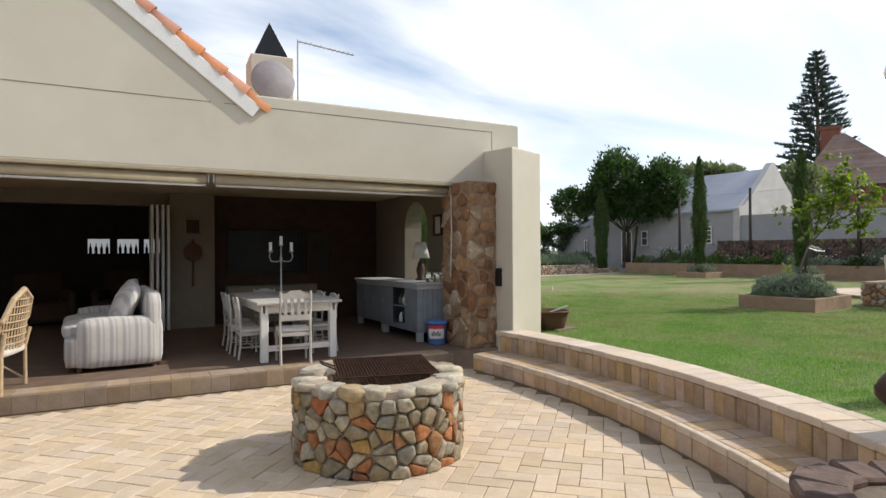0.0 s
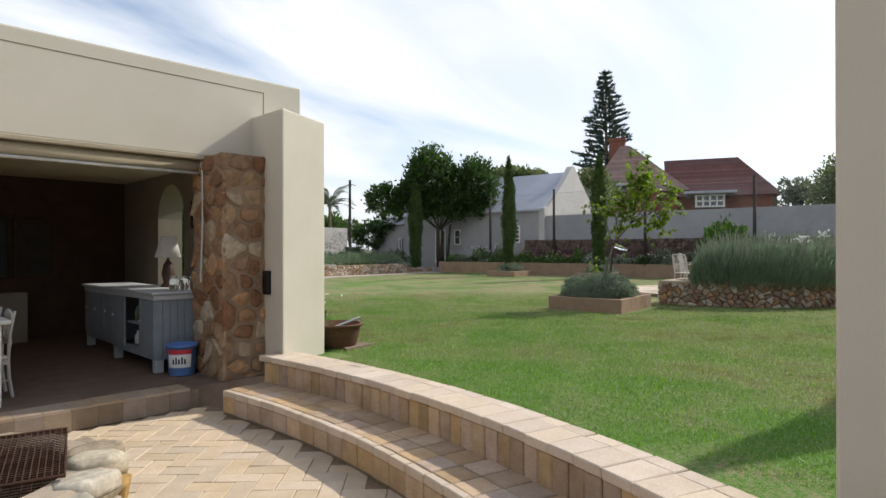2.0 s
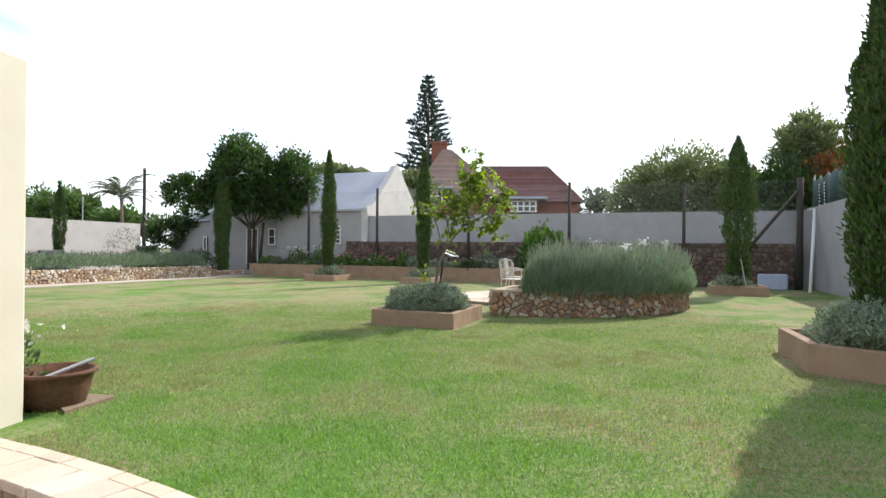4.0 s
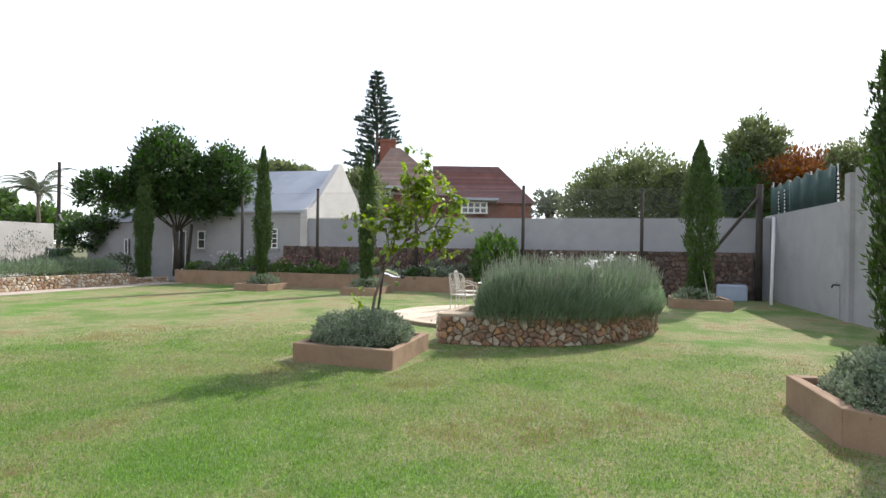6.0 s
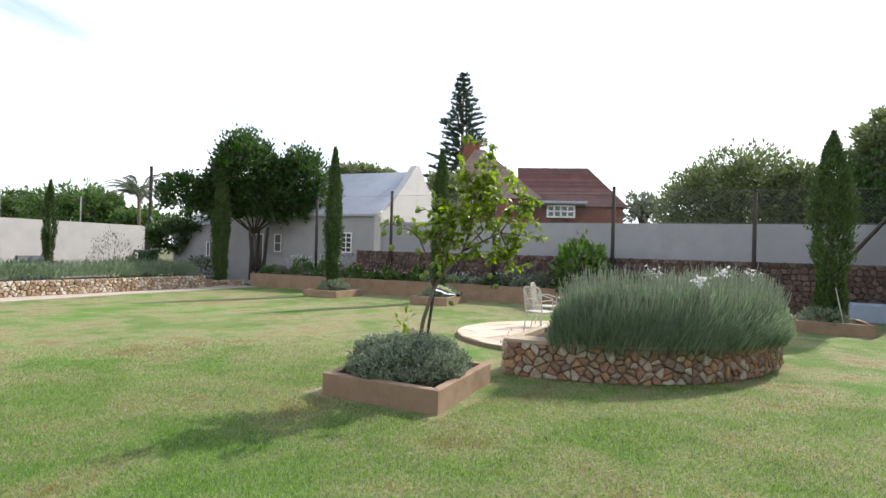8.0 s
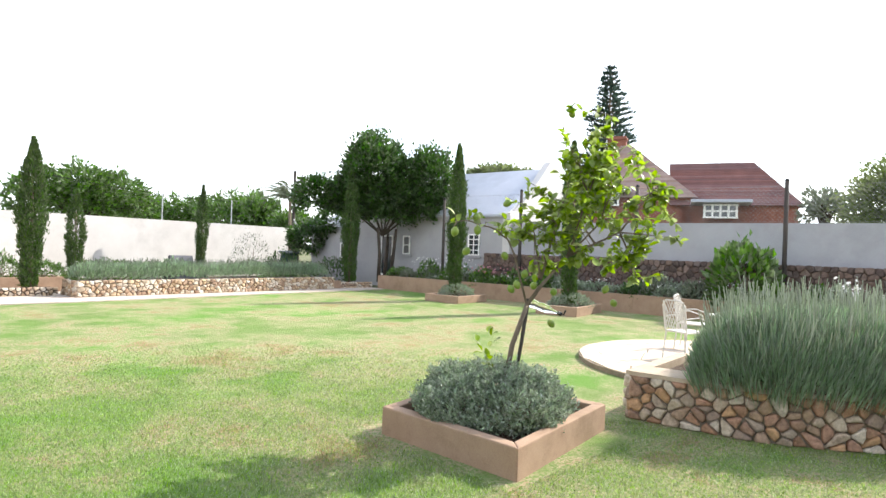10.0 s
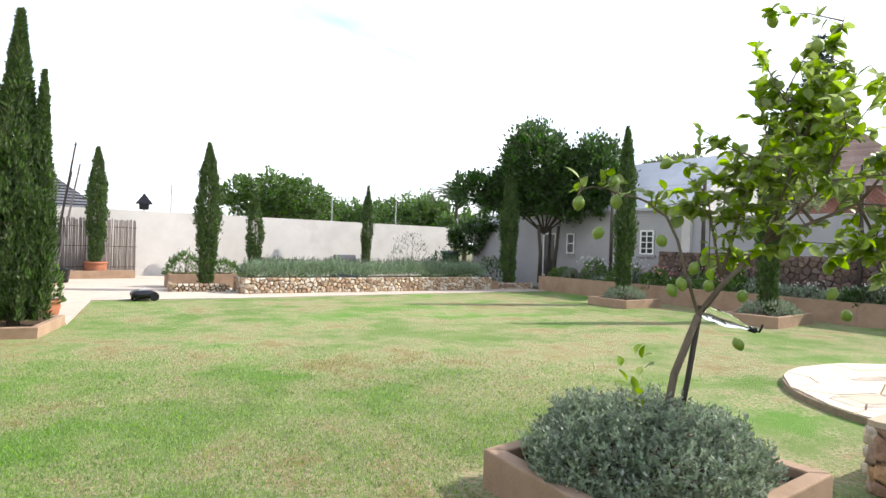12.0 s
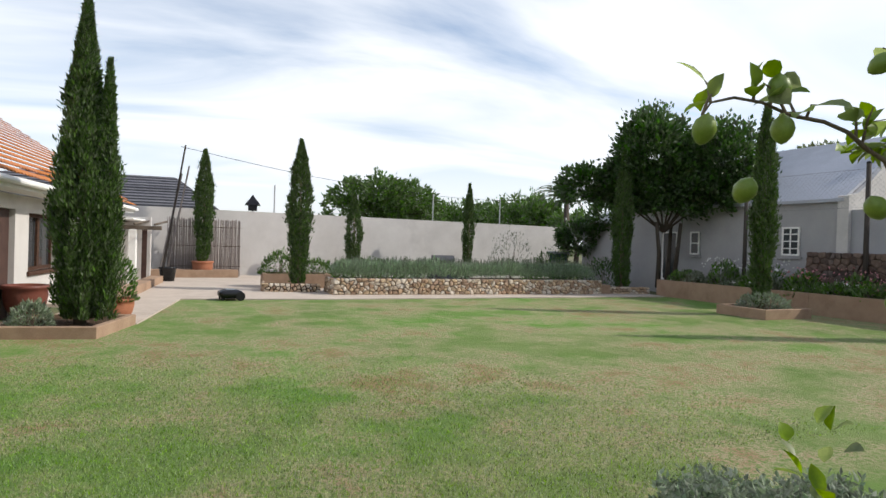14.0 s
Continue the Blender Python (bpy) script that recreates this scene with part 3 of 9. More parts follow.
def round_face(cx, cy, r, a0, z0, sign=1):
    """The onto() of an upright round face; u runs along the arc from angle a0."""
    return lambda u, v, o: (cx + (r + o) * math.cos(a0 + sign * u / r), cy + (r + o) * math.sin(a0 + sign * u / r), z0 + v)


def leaf_cloud(g, spots, size, rnd, aspect=0.5, up=0.0, droop=0.0):
    """Small folded leaves at the spots (x, y, z), turned at random, or along an outward way (x, y, z, dx, dy, dz)."""
    vs, fs = g
    for sp in spots:
        p = Vector(sp[:3])
        d = Vector((rnd.gauss(0, 1), rnd.gauss(0, 1), rnd.gauss(0, 1) + up))
        if len(sp) > 3:
            d = d * 0.45 + Vector(sp[3:6]) * 1.3
        d = d.normalized() if d.length > 1e-4 else Vector((0, 0, 1))
        s = d.cross(Vector((rnd.gauss(0, 1), rnd.gauss(0, 1), rnd.gauss(0, 1)))).normalized()
        ln = size * rnd.uniform(0.65, 1.3)
        w = ln * aspect * 0.5
        o = len(vs)
        mid = p + d * ln * 0.45
        nrm = d.cross(s) * w * 0.35
        vs.extend((tuple(p), tuple(mid + s * w + nrm), tuple(p + d * ln - Vector((0, 0, droop * ln))), tuple(mid - s * w + nrm)))
        fs.extend(((o, o + 1, o + 2), (o, o + 2, o + 3)))


def plate(name, poly, z0, z1, mat, label=""):
    g = G()
    add_prism(g, poly, z0, z1)
    return fixed(name, g, mat, label)

# ---- the setting: levels and ground ----
Z_PATIO, Z_VER, Z_LAWN, Z_COPE = 0.18, 0.36, 0.55, 0.65
CX, CY, R_WALL, R_STEP = -4.73, 5.5, 9.0, 8.53
FRONT = 7.6


def arc(r, a0, a1, n):
    return [(CX + r * math.cos(radians(a0 + (a1 - a0) * k / n)), CY + r * math.sin(radians(a0 + (a1 - a0) * k / n))) for k in range(n + 1)]


def east(y, off=0.0):
    return 26.9 - off - 0.11 * y


def north(x, off=0.0):
    return 28.75 - off + 0.165 * x


def south(x, off=0.0):
    return 0.45 + off + 0.145 * (x - 27.6)


def filled(outer, hole, z):
    bm = bmesh.new()
    edges = []
    for loop in (outer, hole):
        if loop:
            vs = [bm.verts.new((x, y, z)) for x, y in loop]
            edges += [bm.edges.new((vs[k], vs[(k + 1) % len(vs)])) for k in range(len(vs))]
    bmesh.ops.triangle_fill(bm, use_beauty=True, edges=edges)
    bmesh.ops.recalc_face_normals(bm, faces=bm.faces)
    for f in bm.faces:
        if f.normal.z < 0:
            f.normal_flip()
    return bm


def ground():
    hole = [(-14, -9), (1.2, -9)] + arc(9.2, -60, 7.5, 30) + [(4.75, 7.0), (4.75, 15.4), (-14, 15.4)]
    bm = filled([(-2500, -2500), (2500, -2500), (2500, 2500), (-2500, 2500)], hole, 0.5)
    me = bpy.data.meshes.new("ground")
    bm.to_mesh(me)
    me.materials.append(M_GROUND)
    tagged(new("ground", me), "dry grassy ground of the neighbourhood out to the horizon", "", "", "structure")
    edge = arc(9.34, -45, 7.2, 40)
    loop = edge + [(4.95, 6.9), (4.95, 16.6), (7.95, 16.6), (8.15, 20.75), (11.3, 20.75), (22.4, 21.9), (24.4, 22.2), (26.87, 0.3), (17.0, south(17.0)), (3.2, south(3.2))]
    bm = filled(loop, None, Z_LAWN)
    me = bpy.data.meshes.new("lawn")
    bm.to_mesh(me)
    me.materials.append(M_LAWN)
    tagged(new("lawn", me), "mown green lawn with straw-coloured dry patches", "lawn", "", "structure")


ground()

g = G()
add_prism(g, [(-12, -8), (1.2, -8)] + arc(R_STEP + 0.2, -60, 6, 40) + [(3.8, 7.0), (-12, 7.0)], -0.1, Z_PATIO - 0.012)
patio = fixed("patio", g, M_SAND, "sandy clay-brick patio laid in herringbone")
g = G()
add_prism(g, [(-12, 7.06), (4.6, 7.06), (4.6, 15.2), (-12, 15.2)], 0.0, Z_VER - 0.004)
veranda_floor = fixed("floor", g, M_VERFLOOR, "worn brown clay floor of the covered veranda")


# veranda step: upright bricks darkened for shade, and a paler worn edge course
g = G()
add_box(g, -12, 7.0, 0.0, 3.72, 7.07, Z_VER - 0.02)
riser = fixed("veranda_step", g, M_MORTAR, "low brick step up to the veranda")

# garden seat wall, its step and their mortar cores
g = G()
inner, outer = arc(R_WALL + 0.012, -45, 6.6, 50), arc(R_WALL + 0.33, -45, 6.6, 50)
add_prism(g, outer + inner[::-1], 0.0, Z_COPE - 0.052)
garden_wall = fixed("garden_wall", g, M_MORTAR, "curved low retaining wall of tan upright bricks")
g = G()
inner, outer = arc(R_STEP + 0.012, -45, 6.9, 50), arc(R_WALL + 0.03, -45, 6.9, 50)
add_prism(g, outer + inner[::-1], 0.0, 0.395)
garden_step = fixed("garden_step", g, M_MORTAR, "curved brick step along the retaining wall")

# ---- the veranda building ----
X0, X1 = -12.0, 5.24
# beam, parapet and the gable over the left half in one piece
SL = 1.18 / 1.55
g = G()
m = Matrix(((1, 0, 0, 0), (0, 0, -1, FRONT + 0.26), (0, 1, 0, 0), (0, 0, 0, 1)))
add_prism(g, [(X0, 2.70), (X1, 2.70), (X1, 3.66), (1.0, 3.66), (-4.6, 3.66 + 5.6 * SL), (-10.2, 3.66), (X0, 3.66)], 0.0, 0.26, m)
wall_front = fixed("wall_front", g, M_CREAM, "smooth cream plastered beam, parapet and gable over the veranda")
# dark strips laid on the face paint the groove's shadow line
g = G()
add_box(g, 0.9, FRONT - 0.003, 3.508, 4.74, FRONT + 0.02, 3.516)
add_box(g, 4.74, FRONT - 0.003, 3.2, 4.748, FRONT + 0.02, 3.516)
add_box(g, X0, FRONT - 0.003, 3.508, 0.75, FRONT + 0.02, 3.516)
fixed("trim", g, M_MORTAR, "thin dark strip standing in for the parapet groove's shadow")

# side and back walls, ceiling
g = G()


def arched(g, x0, x1, y0, y1, z0, z1, openings):
    """A wall along y with arched openings (from, to, sill, spring)."""
    ys = [y0]
    for a, b, sill, spring in openings:
        add_box(g, x0, ys[-1], z0, x1, a, z1)
        add_box(g, x0, a, z0, x1, b, sill)
        c, r, n = (a + b) / 2, (b - a) / 2, 12
        pts = [(c - r * math.cos(math.pi * k / n), spring + r * math.sin(math.pi * k / n)) for k in range(n + 1)]
        mm = Matrix(((0, 0, 1, 0), (1, 0, 0, 0), (0, 1, 0, 0), (0, 0, 0, 1)))
        for k in range(n):
            quad = [pts[k], pts[k + 1], (pts[k + 1][0], z1), (pts[k][0], z1)]
            add_prism(g, quad, x0, x1, mm)
        ys.append(b)
    add_box(g, x0, ys[-1], z0, x1, y1, z1)


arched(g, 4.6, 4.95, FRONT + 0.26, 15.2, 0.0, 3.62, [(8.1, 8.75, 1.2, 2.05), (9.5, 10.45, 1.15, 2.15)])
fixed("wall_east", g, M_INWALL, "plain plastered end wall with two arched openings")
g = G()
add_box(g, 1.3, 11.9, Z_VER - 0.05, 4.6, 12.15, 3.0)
fixed("wall_back", g, M_INBRICK, "red-brown face-brick back wall toned dark for veranda shade")
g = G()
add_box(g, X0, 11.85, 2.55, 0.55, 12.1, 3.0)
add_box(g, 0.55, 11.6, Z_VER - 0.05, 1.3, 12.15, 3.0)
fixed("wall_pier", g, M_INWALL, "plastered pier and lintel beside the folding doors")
g = G()
add_box(g, X0, FRONT + 0.26, 2.78, 4.6, 15.2, 2.86)
fixed("ceiling", g, M_CEIL, "painted board ceiling of the veranda")
# far walls: the room's darkness is put into their colour
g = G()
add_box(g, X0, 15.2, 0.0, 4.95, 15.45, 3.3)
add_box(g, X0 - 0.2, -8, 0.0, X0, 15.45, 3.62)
fixed("wall_rear", g, M_DARK, "living room far walls coloured near-black for shade")
g = G()
add_box(g, X0, FRONT + 0.27, 3.2, 4.6, 15.2, 3.3)
fixed("roof_slab", g, M_CEIL, "flat roof slab behind the parapet")
g = G()
add_box(g, -12.2, -8.3, 0.0, 1.3, -8.0, 3.2)
fixed("wall_south_house", g, M_CREAM, "plain cream house wall closing the patio")

# fin wall at the end of the veranda
g = G()
add_prism(g, [(4.36, 6.53), (5.04, 6.80), (5.08, 7.61), (4.60, 7.61)], 0.3, [3.10, 3.09, 3.19, 3.21])
fin = fixed("fin_wall", g, M_CREAM, "short cream plastered wing wall with a sloping top")
bev = fin.modifiers.new("soft edge", "BEVEL")
bev.width, bev.segments = 0.02, 2
for ob in (wall_front,):
    bev = ob.modifiers.new("soft edge", "BEVEL")
    bev.width, bev.segments = 0.02, 2

# ---- boundary walls ----
g = G()
xs = [3.0, 24.55]
add_prism(g, [(xs[0], north(xs[0])), (xs[1], north(xs[1])), (xs[1], north(xs[1]) + 0.22), (xs[0], north(xs[0]) + 0.22)], 0.4, 3.09)
fixed("wall_north", g, M_WHITEWALL, "tall weathered off-white plastered boundary wall")
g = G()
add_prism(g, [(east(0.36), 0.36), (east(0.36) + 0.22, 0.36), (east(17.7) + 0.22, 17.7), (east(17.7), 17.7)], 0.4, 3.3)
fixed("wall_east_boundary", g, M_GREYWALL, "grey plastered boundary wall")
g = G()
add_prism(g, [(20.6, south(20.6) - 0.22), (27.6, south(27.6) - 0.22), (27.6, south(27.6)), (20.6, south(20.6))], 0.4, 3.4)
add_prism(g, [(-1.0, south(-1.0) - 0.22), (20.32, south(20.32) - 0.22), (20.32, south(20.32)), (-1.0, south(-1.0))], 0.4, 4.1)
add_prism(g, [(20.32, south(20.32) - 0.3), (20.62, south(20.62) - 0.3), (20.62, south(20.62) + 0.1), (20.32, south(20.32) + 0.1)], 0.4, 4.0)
fixed("wall_south", g, M_SHADEWALL, "tall off-white plastered boundary wall with a pier")
g = G()
add_prism(g, [(6.4, 16.6), (7.93, 16.62), (8.13, 20.77), (11.3, 20.77), (22.5, 21.93), (22.5, 23.4), (12.0, 23.0), (12.0, north(12.0)), (4.0, north(4.0)), (4.0, 19.6), (6.4, 19.6)], 0.45, Z_LAWN + 0.022)
fixed("path", g, M_CONC, "pale concrete garden path")

# ---- garden beds and planters ----
def kerb_box(name, corners, z0, z1, label, group="", thick=0.11, soil=0.07, mat=None):
    """A plastered planter box on a four-cornered plan, filled with soil."""
    cx, cy = sum(p[0] for p in corners) / 4, sum(p[1] for p in corners) / 4
    ob = thing(name, (cx, cy, z0), label, "planter", group)

    def inset(p, d):
        v = Vector((cx - p[0], cy - p[1]))
        return (p[0] + v.x / v.length * d * 1.41, p[1] + v.y / v.length * d * 1.41)

    inn = [inset(p, thick) for p in corners]
    for k in range(4):
        a, b, c, d = corners[k], corners[(k + 1) % 4], inn[(k + 1) % 4], inn[k]
        g = G()
        add_prism(g, [a, b, c, d], z0 - 0.05, z1)
        w = part("side_wall", g, mat or M_KERB, ob)
        bv = w.modifiers.new("soft edge", "BEVEL")
        bv.width, bv.segments = 0.012, 2
    g = G()
    n, mid = 7, []
    for i in range(n + 1):
        for j in range(n + 1):
            u, v = i / n, j / n
            x = (1 - u) * ((1 - v) * inn[0][0] + v * inn[3][0]) + u * ((1 - v) * inn[1][0] + v * inn[2][0])
            y = (1 - u) * ((1 - v) * inn[0][1] + v * inn[3][1]) + u * ((1 - v) * inn[1][1] + v * inn[2][1])
            mid.append((x, y, z1 - soil + 0.05 * noise.noise((x * 4, y * 4, 0))))
    add(g, mid, [(i * (n + 1) + j, (i + 1) * (n + 1) + j, (i + 1) * (n + 1) + j + 1, i * (n + 1) + j + 1) for i in range(n) for j in range(n)])
    part("soil", g, M_EARTH, ob, "dark bare soil")
    return ob


def square(cx, cy, w, turn):
    c, s = math.cos(radians(turn)) * w / 2, math.sin(radians(turn)) * w / 2
    return [(cx - c + s, cy - s - c), (cx + c + s, cy + s - c), (cx + c - s, cy + s + c), (cx - c - s, cy - s + c)]


PL = "low square tan plastered planter on the lawn"
kerb_box("planter", [(10.90, 6.33), (12.60, 6.58), (12.42, 8.10), (10.85, 7.82)], Z_LAWN, 0.80, "low square tan plastered planter round the lemon tree", "square lawn planters")
kerb_box("planter", [(20.75, 16.25), (22.35, 16.45), (22.2, 17.95), (20.62, 17.6)], Z_LAWN, 0.78, PL + " round a cypress", "square lawn planters")
kerb_box("planter", [(21.1, 12.25), (23.0, 12.6), (22.7, 13.9), (20.85, 13.4)], Z_LAWN, 0.80, PL + " round a cypress", "square lawn planters")
kerb_box("planter", [(21.9, 1.75), (23.5, 1.95), (23.35, 3.45), (21.85, 3.25)], Z_LAWN, 0.82, PL + " near the corner", "square lawn planters")
kerb_box("planter", [(9.2, 0.5), (11.7, 0.0), (11.2, 1.95), (9.87, 1.73)], Z_LAWN, 0.86, PL + " round a tall cypress", "square lawn planters")
kerb_box("planter", [(6.28, 15.22), (7.68, 15.10), (7.92, 16.6), (6.35, 16.75)], Z_LAWN, 0.72, "low tan plastered planter against the house path", "square lawn planters")


# ---- plants ----
def cypress(name, at, height, width, label, seed, group="cypress trees", leaves=16000, low=0.015, fork=None, taper=1.6, full=0.56):
    """A slim upright cypress: short trunk, and dense upright sprays in a flame shape with gaps. fork: (dx, dy, height, width) of a second leader."""
    rnd = random.Random(seed)
    ob = thing(name, at, label, "tree", group)
    g = G()
    add_tube(g, [(at[0], at[1], at[2] - 0.05), (at[0] + 0.02, at[1], at[2] + height * 0.4), (at[0], at[1] + 0.02, at[2] + height * 0.78)], 0.035 + 0.012 * height, 7, 0.012)
    part("trunk", g, M_BARK, ob, smooth=True)
    g = G()
    spots = []
    leaders = [(at[0], at[1], height, width, leaves)]
    if fork:
        leaders.append((at[0] + fork[0], at[1] + fork[1], fork[2], fork[3], int(leaves * 0.28)))
    for lx, ly, lh, lw, count in leaders:
        plumes = [(rnd.uniform(0, 6.28), rnd.uniform(-0.08, 0.88), rnd.uniform(0.07, 0.2), rnd.uniform(0.72, 1.2)) for _ in range(130)]
        start = len(spots)
        while len(spots) - start < count:
            a0, h0, span, reach = rnd.choice(plumes)
            if rnd.random() < 0.3:
                a0, h0, reach = rnd.uniform(0, 6.28), rnd.random() ** 1.15, 0.8
            k = rnd.random()
            h = abs(h0 + span * k)
            if h > 0.995:
                continue
            prof = (0.58 + 0.42 * min(1.0, h / 0.42)) * (1 - max(0.0, (h - full) / (1 - full)) ** taper)
            # each plume bows out and draws in to its tip
            r = lw / 2 * max(0.03, prof) * reach * (0.45 + 0.55 * rnd.random() ** 0.5) * (1.06 - 0.22 * k * k)
            a = a0 + rnd.gauss(0, 0.22) * (1.1 - 0.6 * k)
            z = at[2] + lh * (low * (1 - h) + h)
            r *= 1 + 0.3 * noise.noise((math.cos(a) * 2, math.sin(a) * 2, z * 1.9 + seed))
            spots.append((lx + r * math.cos(a), ly + r * math.sin(a), z, 0.4 * math.cos(a), 0.4 * math.sin(a), 1.0))
    leaf_cloud(g, spots, 0.055 + 0.006 * height if leaves > 20000 else 0.10, rnd, 0.32)
    part("crown", g, M_CYP, ob, "dense dark green scale foliage")
    return ob


cypress("cypress_tree", (21.65, 23.15, 0.72), 4.6, 0.70, "slim dark cypress in a small stone bed", 1)
cypress("cypress_tree", (21.48, 17.1, 0.72), 4.95, 0.56, "very slim dark cypress in a square planter", 2)
cypress("cypress_tree", (21.95, 13.05, 0.72), 4.7, 0.52, "very slim dark cypress in a square planter", 3)
cypress("cypress_tree", (22.65, 2.6, 0.74), 4.55, 0.92, "slim dark cypress leaning slightly by the corner", 4)
cypress("cypress_tree", (7.27, 15.93, 0.66), 4.92, 0.92, "tall full cypress with a forked top beside the house", 5, leaves=46000, fork=(0.34, -0.08, 4.0, 0.44), taper=0.9, full=0.42)
cypress("cypress_tree", (10.95, 0.85, 0.80), 5.1, 1.0, "tall full cypress in a large planter", 6, leaves=46000, fork=(-0.34, 0.14, 4.0, 0.44), taper=0.95, full=0.42)
cypress("cypress_tree", (10.95, 23.1, 0.72), 4.15, 0.64, "cypress in a small pale stone bed", 7)
cypress("cypress_tree", (7.95, 29.0, 1.05), 4.15, 0.66, "cypress growing in a clay pot by the reed fence", 8)
cypress("cypress_tree", (13.5, 29.4, 0.6), 3.3, 0.66, "cypress in front of the white wall", 9, leaves=8000)
cypress("cypress_tree", (18.65, 30.2, 0.6), 4.1, 0.52, "thin cypress in front of the white wall", 10, leaves=8000)


def shrub(name, at, size, mat, label, seed, n, leaf, category="shrub", group="", aspect=0.35, up=0.5, spikes=0, shoots=0):
    """A bushy mound of leafy shoots; spikes: flower stalks that stand out of it."""
    rnd = random.Random(seed)
    ob = thing(name, at, label, category, group)
    g = G()
    for k in range(9):
        a, r = rnd.uniform(0, 6.28), rnd.uniform(0.1, 0.55)
        add_tube(g, [(at[0], at[1], at[2] - 0.03), (at[0] + size[0] / 2 * r * math.cos(a), at[1] + size[1] / 2 * r * math.sin(a), at[2] + size[2] * rnd.uniform(0.4, 0.7))], 0.012, 5, 0.004)
    part("stem", g, M_BARK, ob)
    g = G()
    spots = []
    for _ in range(n):
        a, e = rnd.uniform(0, 6.28), math.asin(rnd.uniform(-0.1, 1.0))
        lump = 1 + 0.22 * noise.noise((math.cos(a) * 1.7 + seed, math.sin(a) * 1.7, e * 2.5)) + 0.10 * noise.noise((math.cos(a) * 5, math.sin(a) * 5 + seed, e * 6))
        r = lump * rnd.uniform(0.55, 1.0) ** 0.4
        dx, dy, dz = math.cos(a) * math.cos(e), math.sin(a) * math.cos(e), max(0.02, math.sin(e))
        spots.append((at[0] + dx * size[0] / 2 * r, at[1] + dy * size[1] / 2 * r, at[2] + dz * size[2] * r, dx, dy, dz + up))
    if shoots:
        # leaves in pairs up short shoots that stand out of the mound
        spots = [sp for sp in spots if rnd.random() < 0.35]
        for _ in range(shoots):
            a, e = rnd.uniform(0, 6.28), math.asin(rnd.uniform(-0.08, 1.0))
            lump = 1 + 0.22 * noise.noise((math.cos(a) * 1.7 + seed, math.sin(a) * 1.7, e * 2.5)) + 0.12 * noise.noise((math.cos(a) * 5, math.sin(a) * 5 + seed, e * 6))
            d = Vector((math.cos(a) * math.cos(e), math.sin(a) * math.cos(e), max(0.02, math.sin(e))))
            p = Vector((at[0] + d.x * size[0] / 2 * lump * 0.9, at[1] + d.y * size[1] / 2 * lump * 0.9, at[2] + d.z * size[2] * lump * 0.88))
            w = (d * 0.7 + Vector((rnd.gauss(0, 0.3), rnd.gauss(0, 0.3), 0.8))).normalized()
            ln = rnd.uniform(0.05, 0.14)
            for q in range(11):
                c = p + w * ln * q / 10
                t = rnd.uniform(0, 6.28)
                spots.append((c.x, c.y, c.z, math.cos(t) + 0.5 * w.x, math.sin(t) + 0.5 * w.y, 0.45 + 0.6 * q / 10))
    leaf_cloud(g, spots, leaf, rnd, aspect)
    part("foliage", g, mat, ob)
    if spikes:
        g = G()
        for _ in range(spikes):
            a, q = rnd.uniform(0, 6.28), math.sqrt(rnd.random())
            x, y = at[0] + size[0] / 2 * q * math.cos(a), at[1] + size[1] / 2 * q * math.sin(a)
            z = at[2] + size[2] * math.sqrt(max(0.02, 1 - q * q)) * 0.9
            ln = rnd.uniform(0.12, 0.34)
            add_tube(g, [(x, y, z), (x + rnd.gauss(0, 0.05) + 0.1 * q * math.cos(a), y + rnd.gauss(0, 0.05) + 0.1 * q * math.sin(a), z + ln)], 0.004, 3, 0.003, False)
        part("bloom", g, M_OLIVE, ob, "thin dry flower stalks")["kind"] = "stuff"
    return ob


shrub("sage_shrub", (11.62, 7.16, 0.74), (1.44, 1.42, 0.41), M_SAGE, "grey-green bushy herb round the lemon trunk", 21, 24000, 0.034, aspect=0.5, shoots=2600)
shrub("sage_shrub", (21.5, 17.0, 0.73), (1.1, 1.1, 0.36), M_SAGE, "grey-green herb at the foot of a cypress", 22, 1800, 0.075)
shrub("sage_shrub", (21.95, 13.0, 0.73), (1.3, 1.2, 0.34), M_SAGE, "grey-green herb at the foot of a cypress", 23, 1800, 0.075)
shrub("sage_shrub", (22.4, 2.75, 0.75), (1.1, 1.1, 0.35), M_SAGE, "grey-green herb at the foot of a cypress", 24, 1800, 0.075)
shrub("sage_shrub", (10.55, 1.05, 0.80), (1.9, 1.3, 0.42), M_SAGE, "grey-green herb filling a large planter", 25, 13000, 0.036, aspect=0.5, shoots=2200)
shrub("sage_shrub", (6.75, 15.55, 0.66), (0.55, 0.5, 0.36), M_SAGE, "small grey-green herb in the house planter", 26, 1500, 0.06)


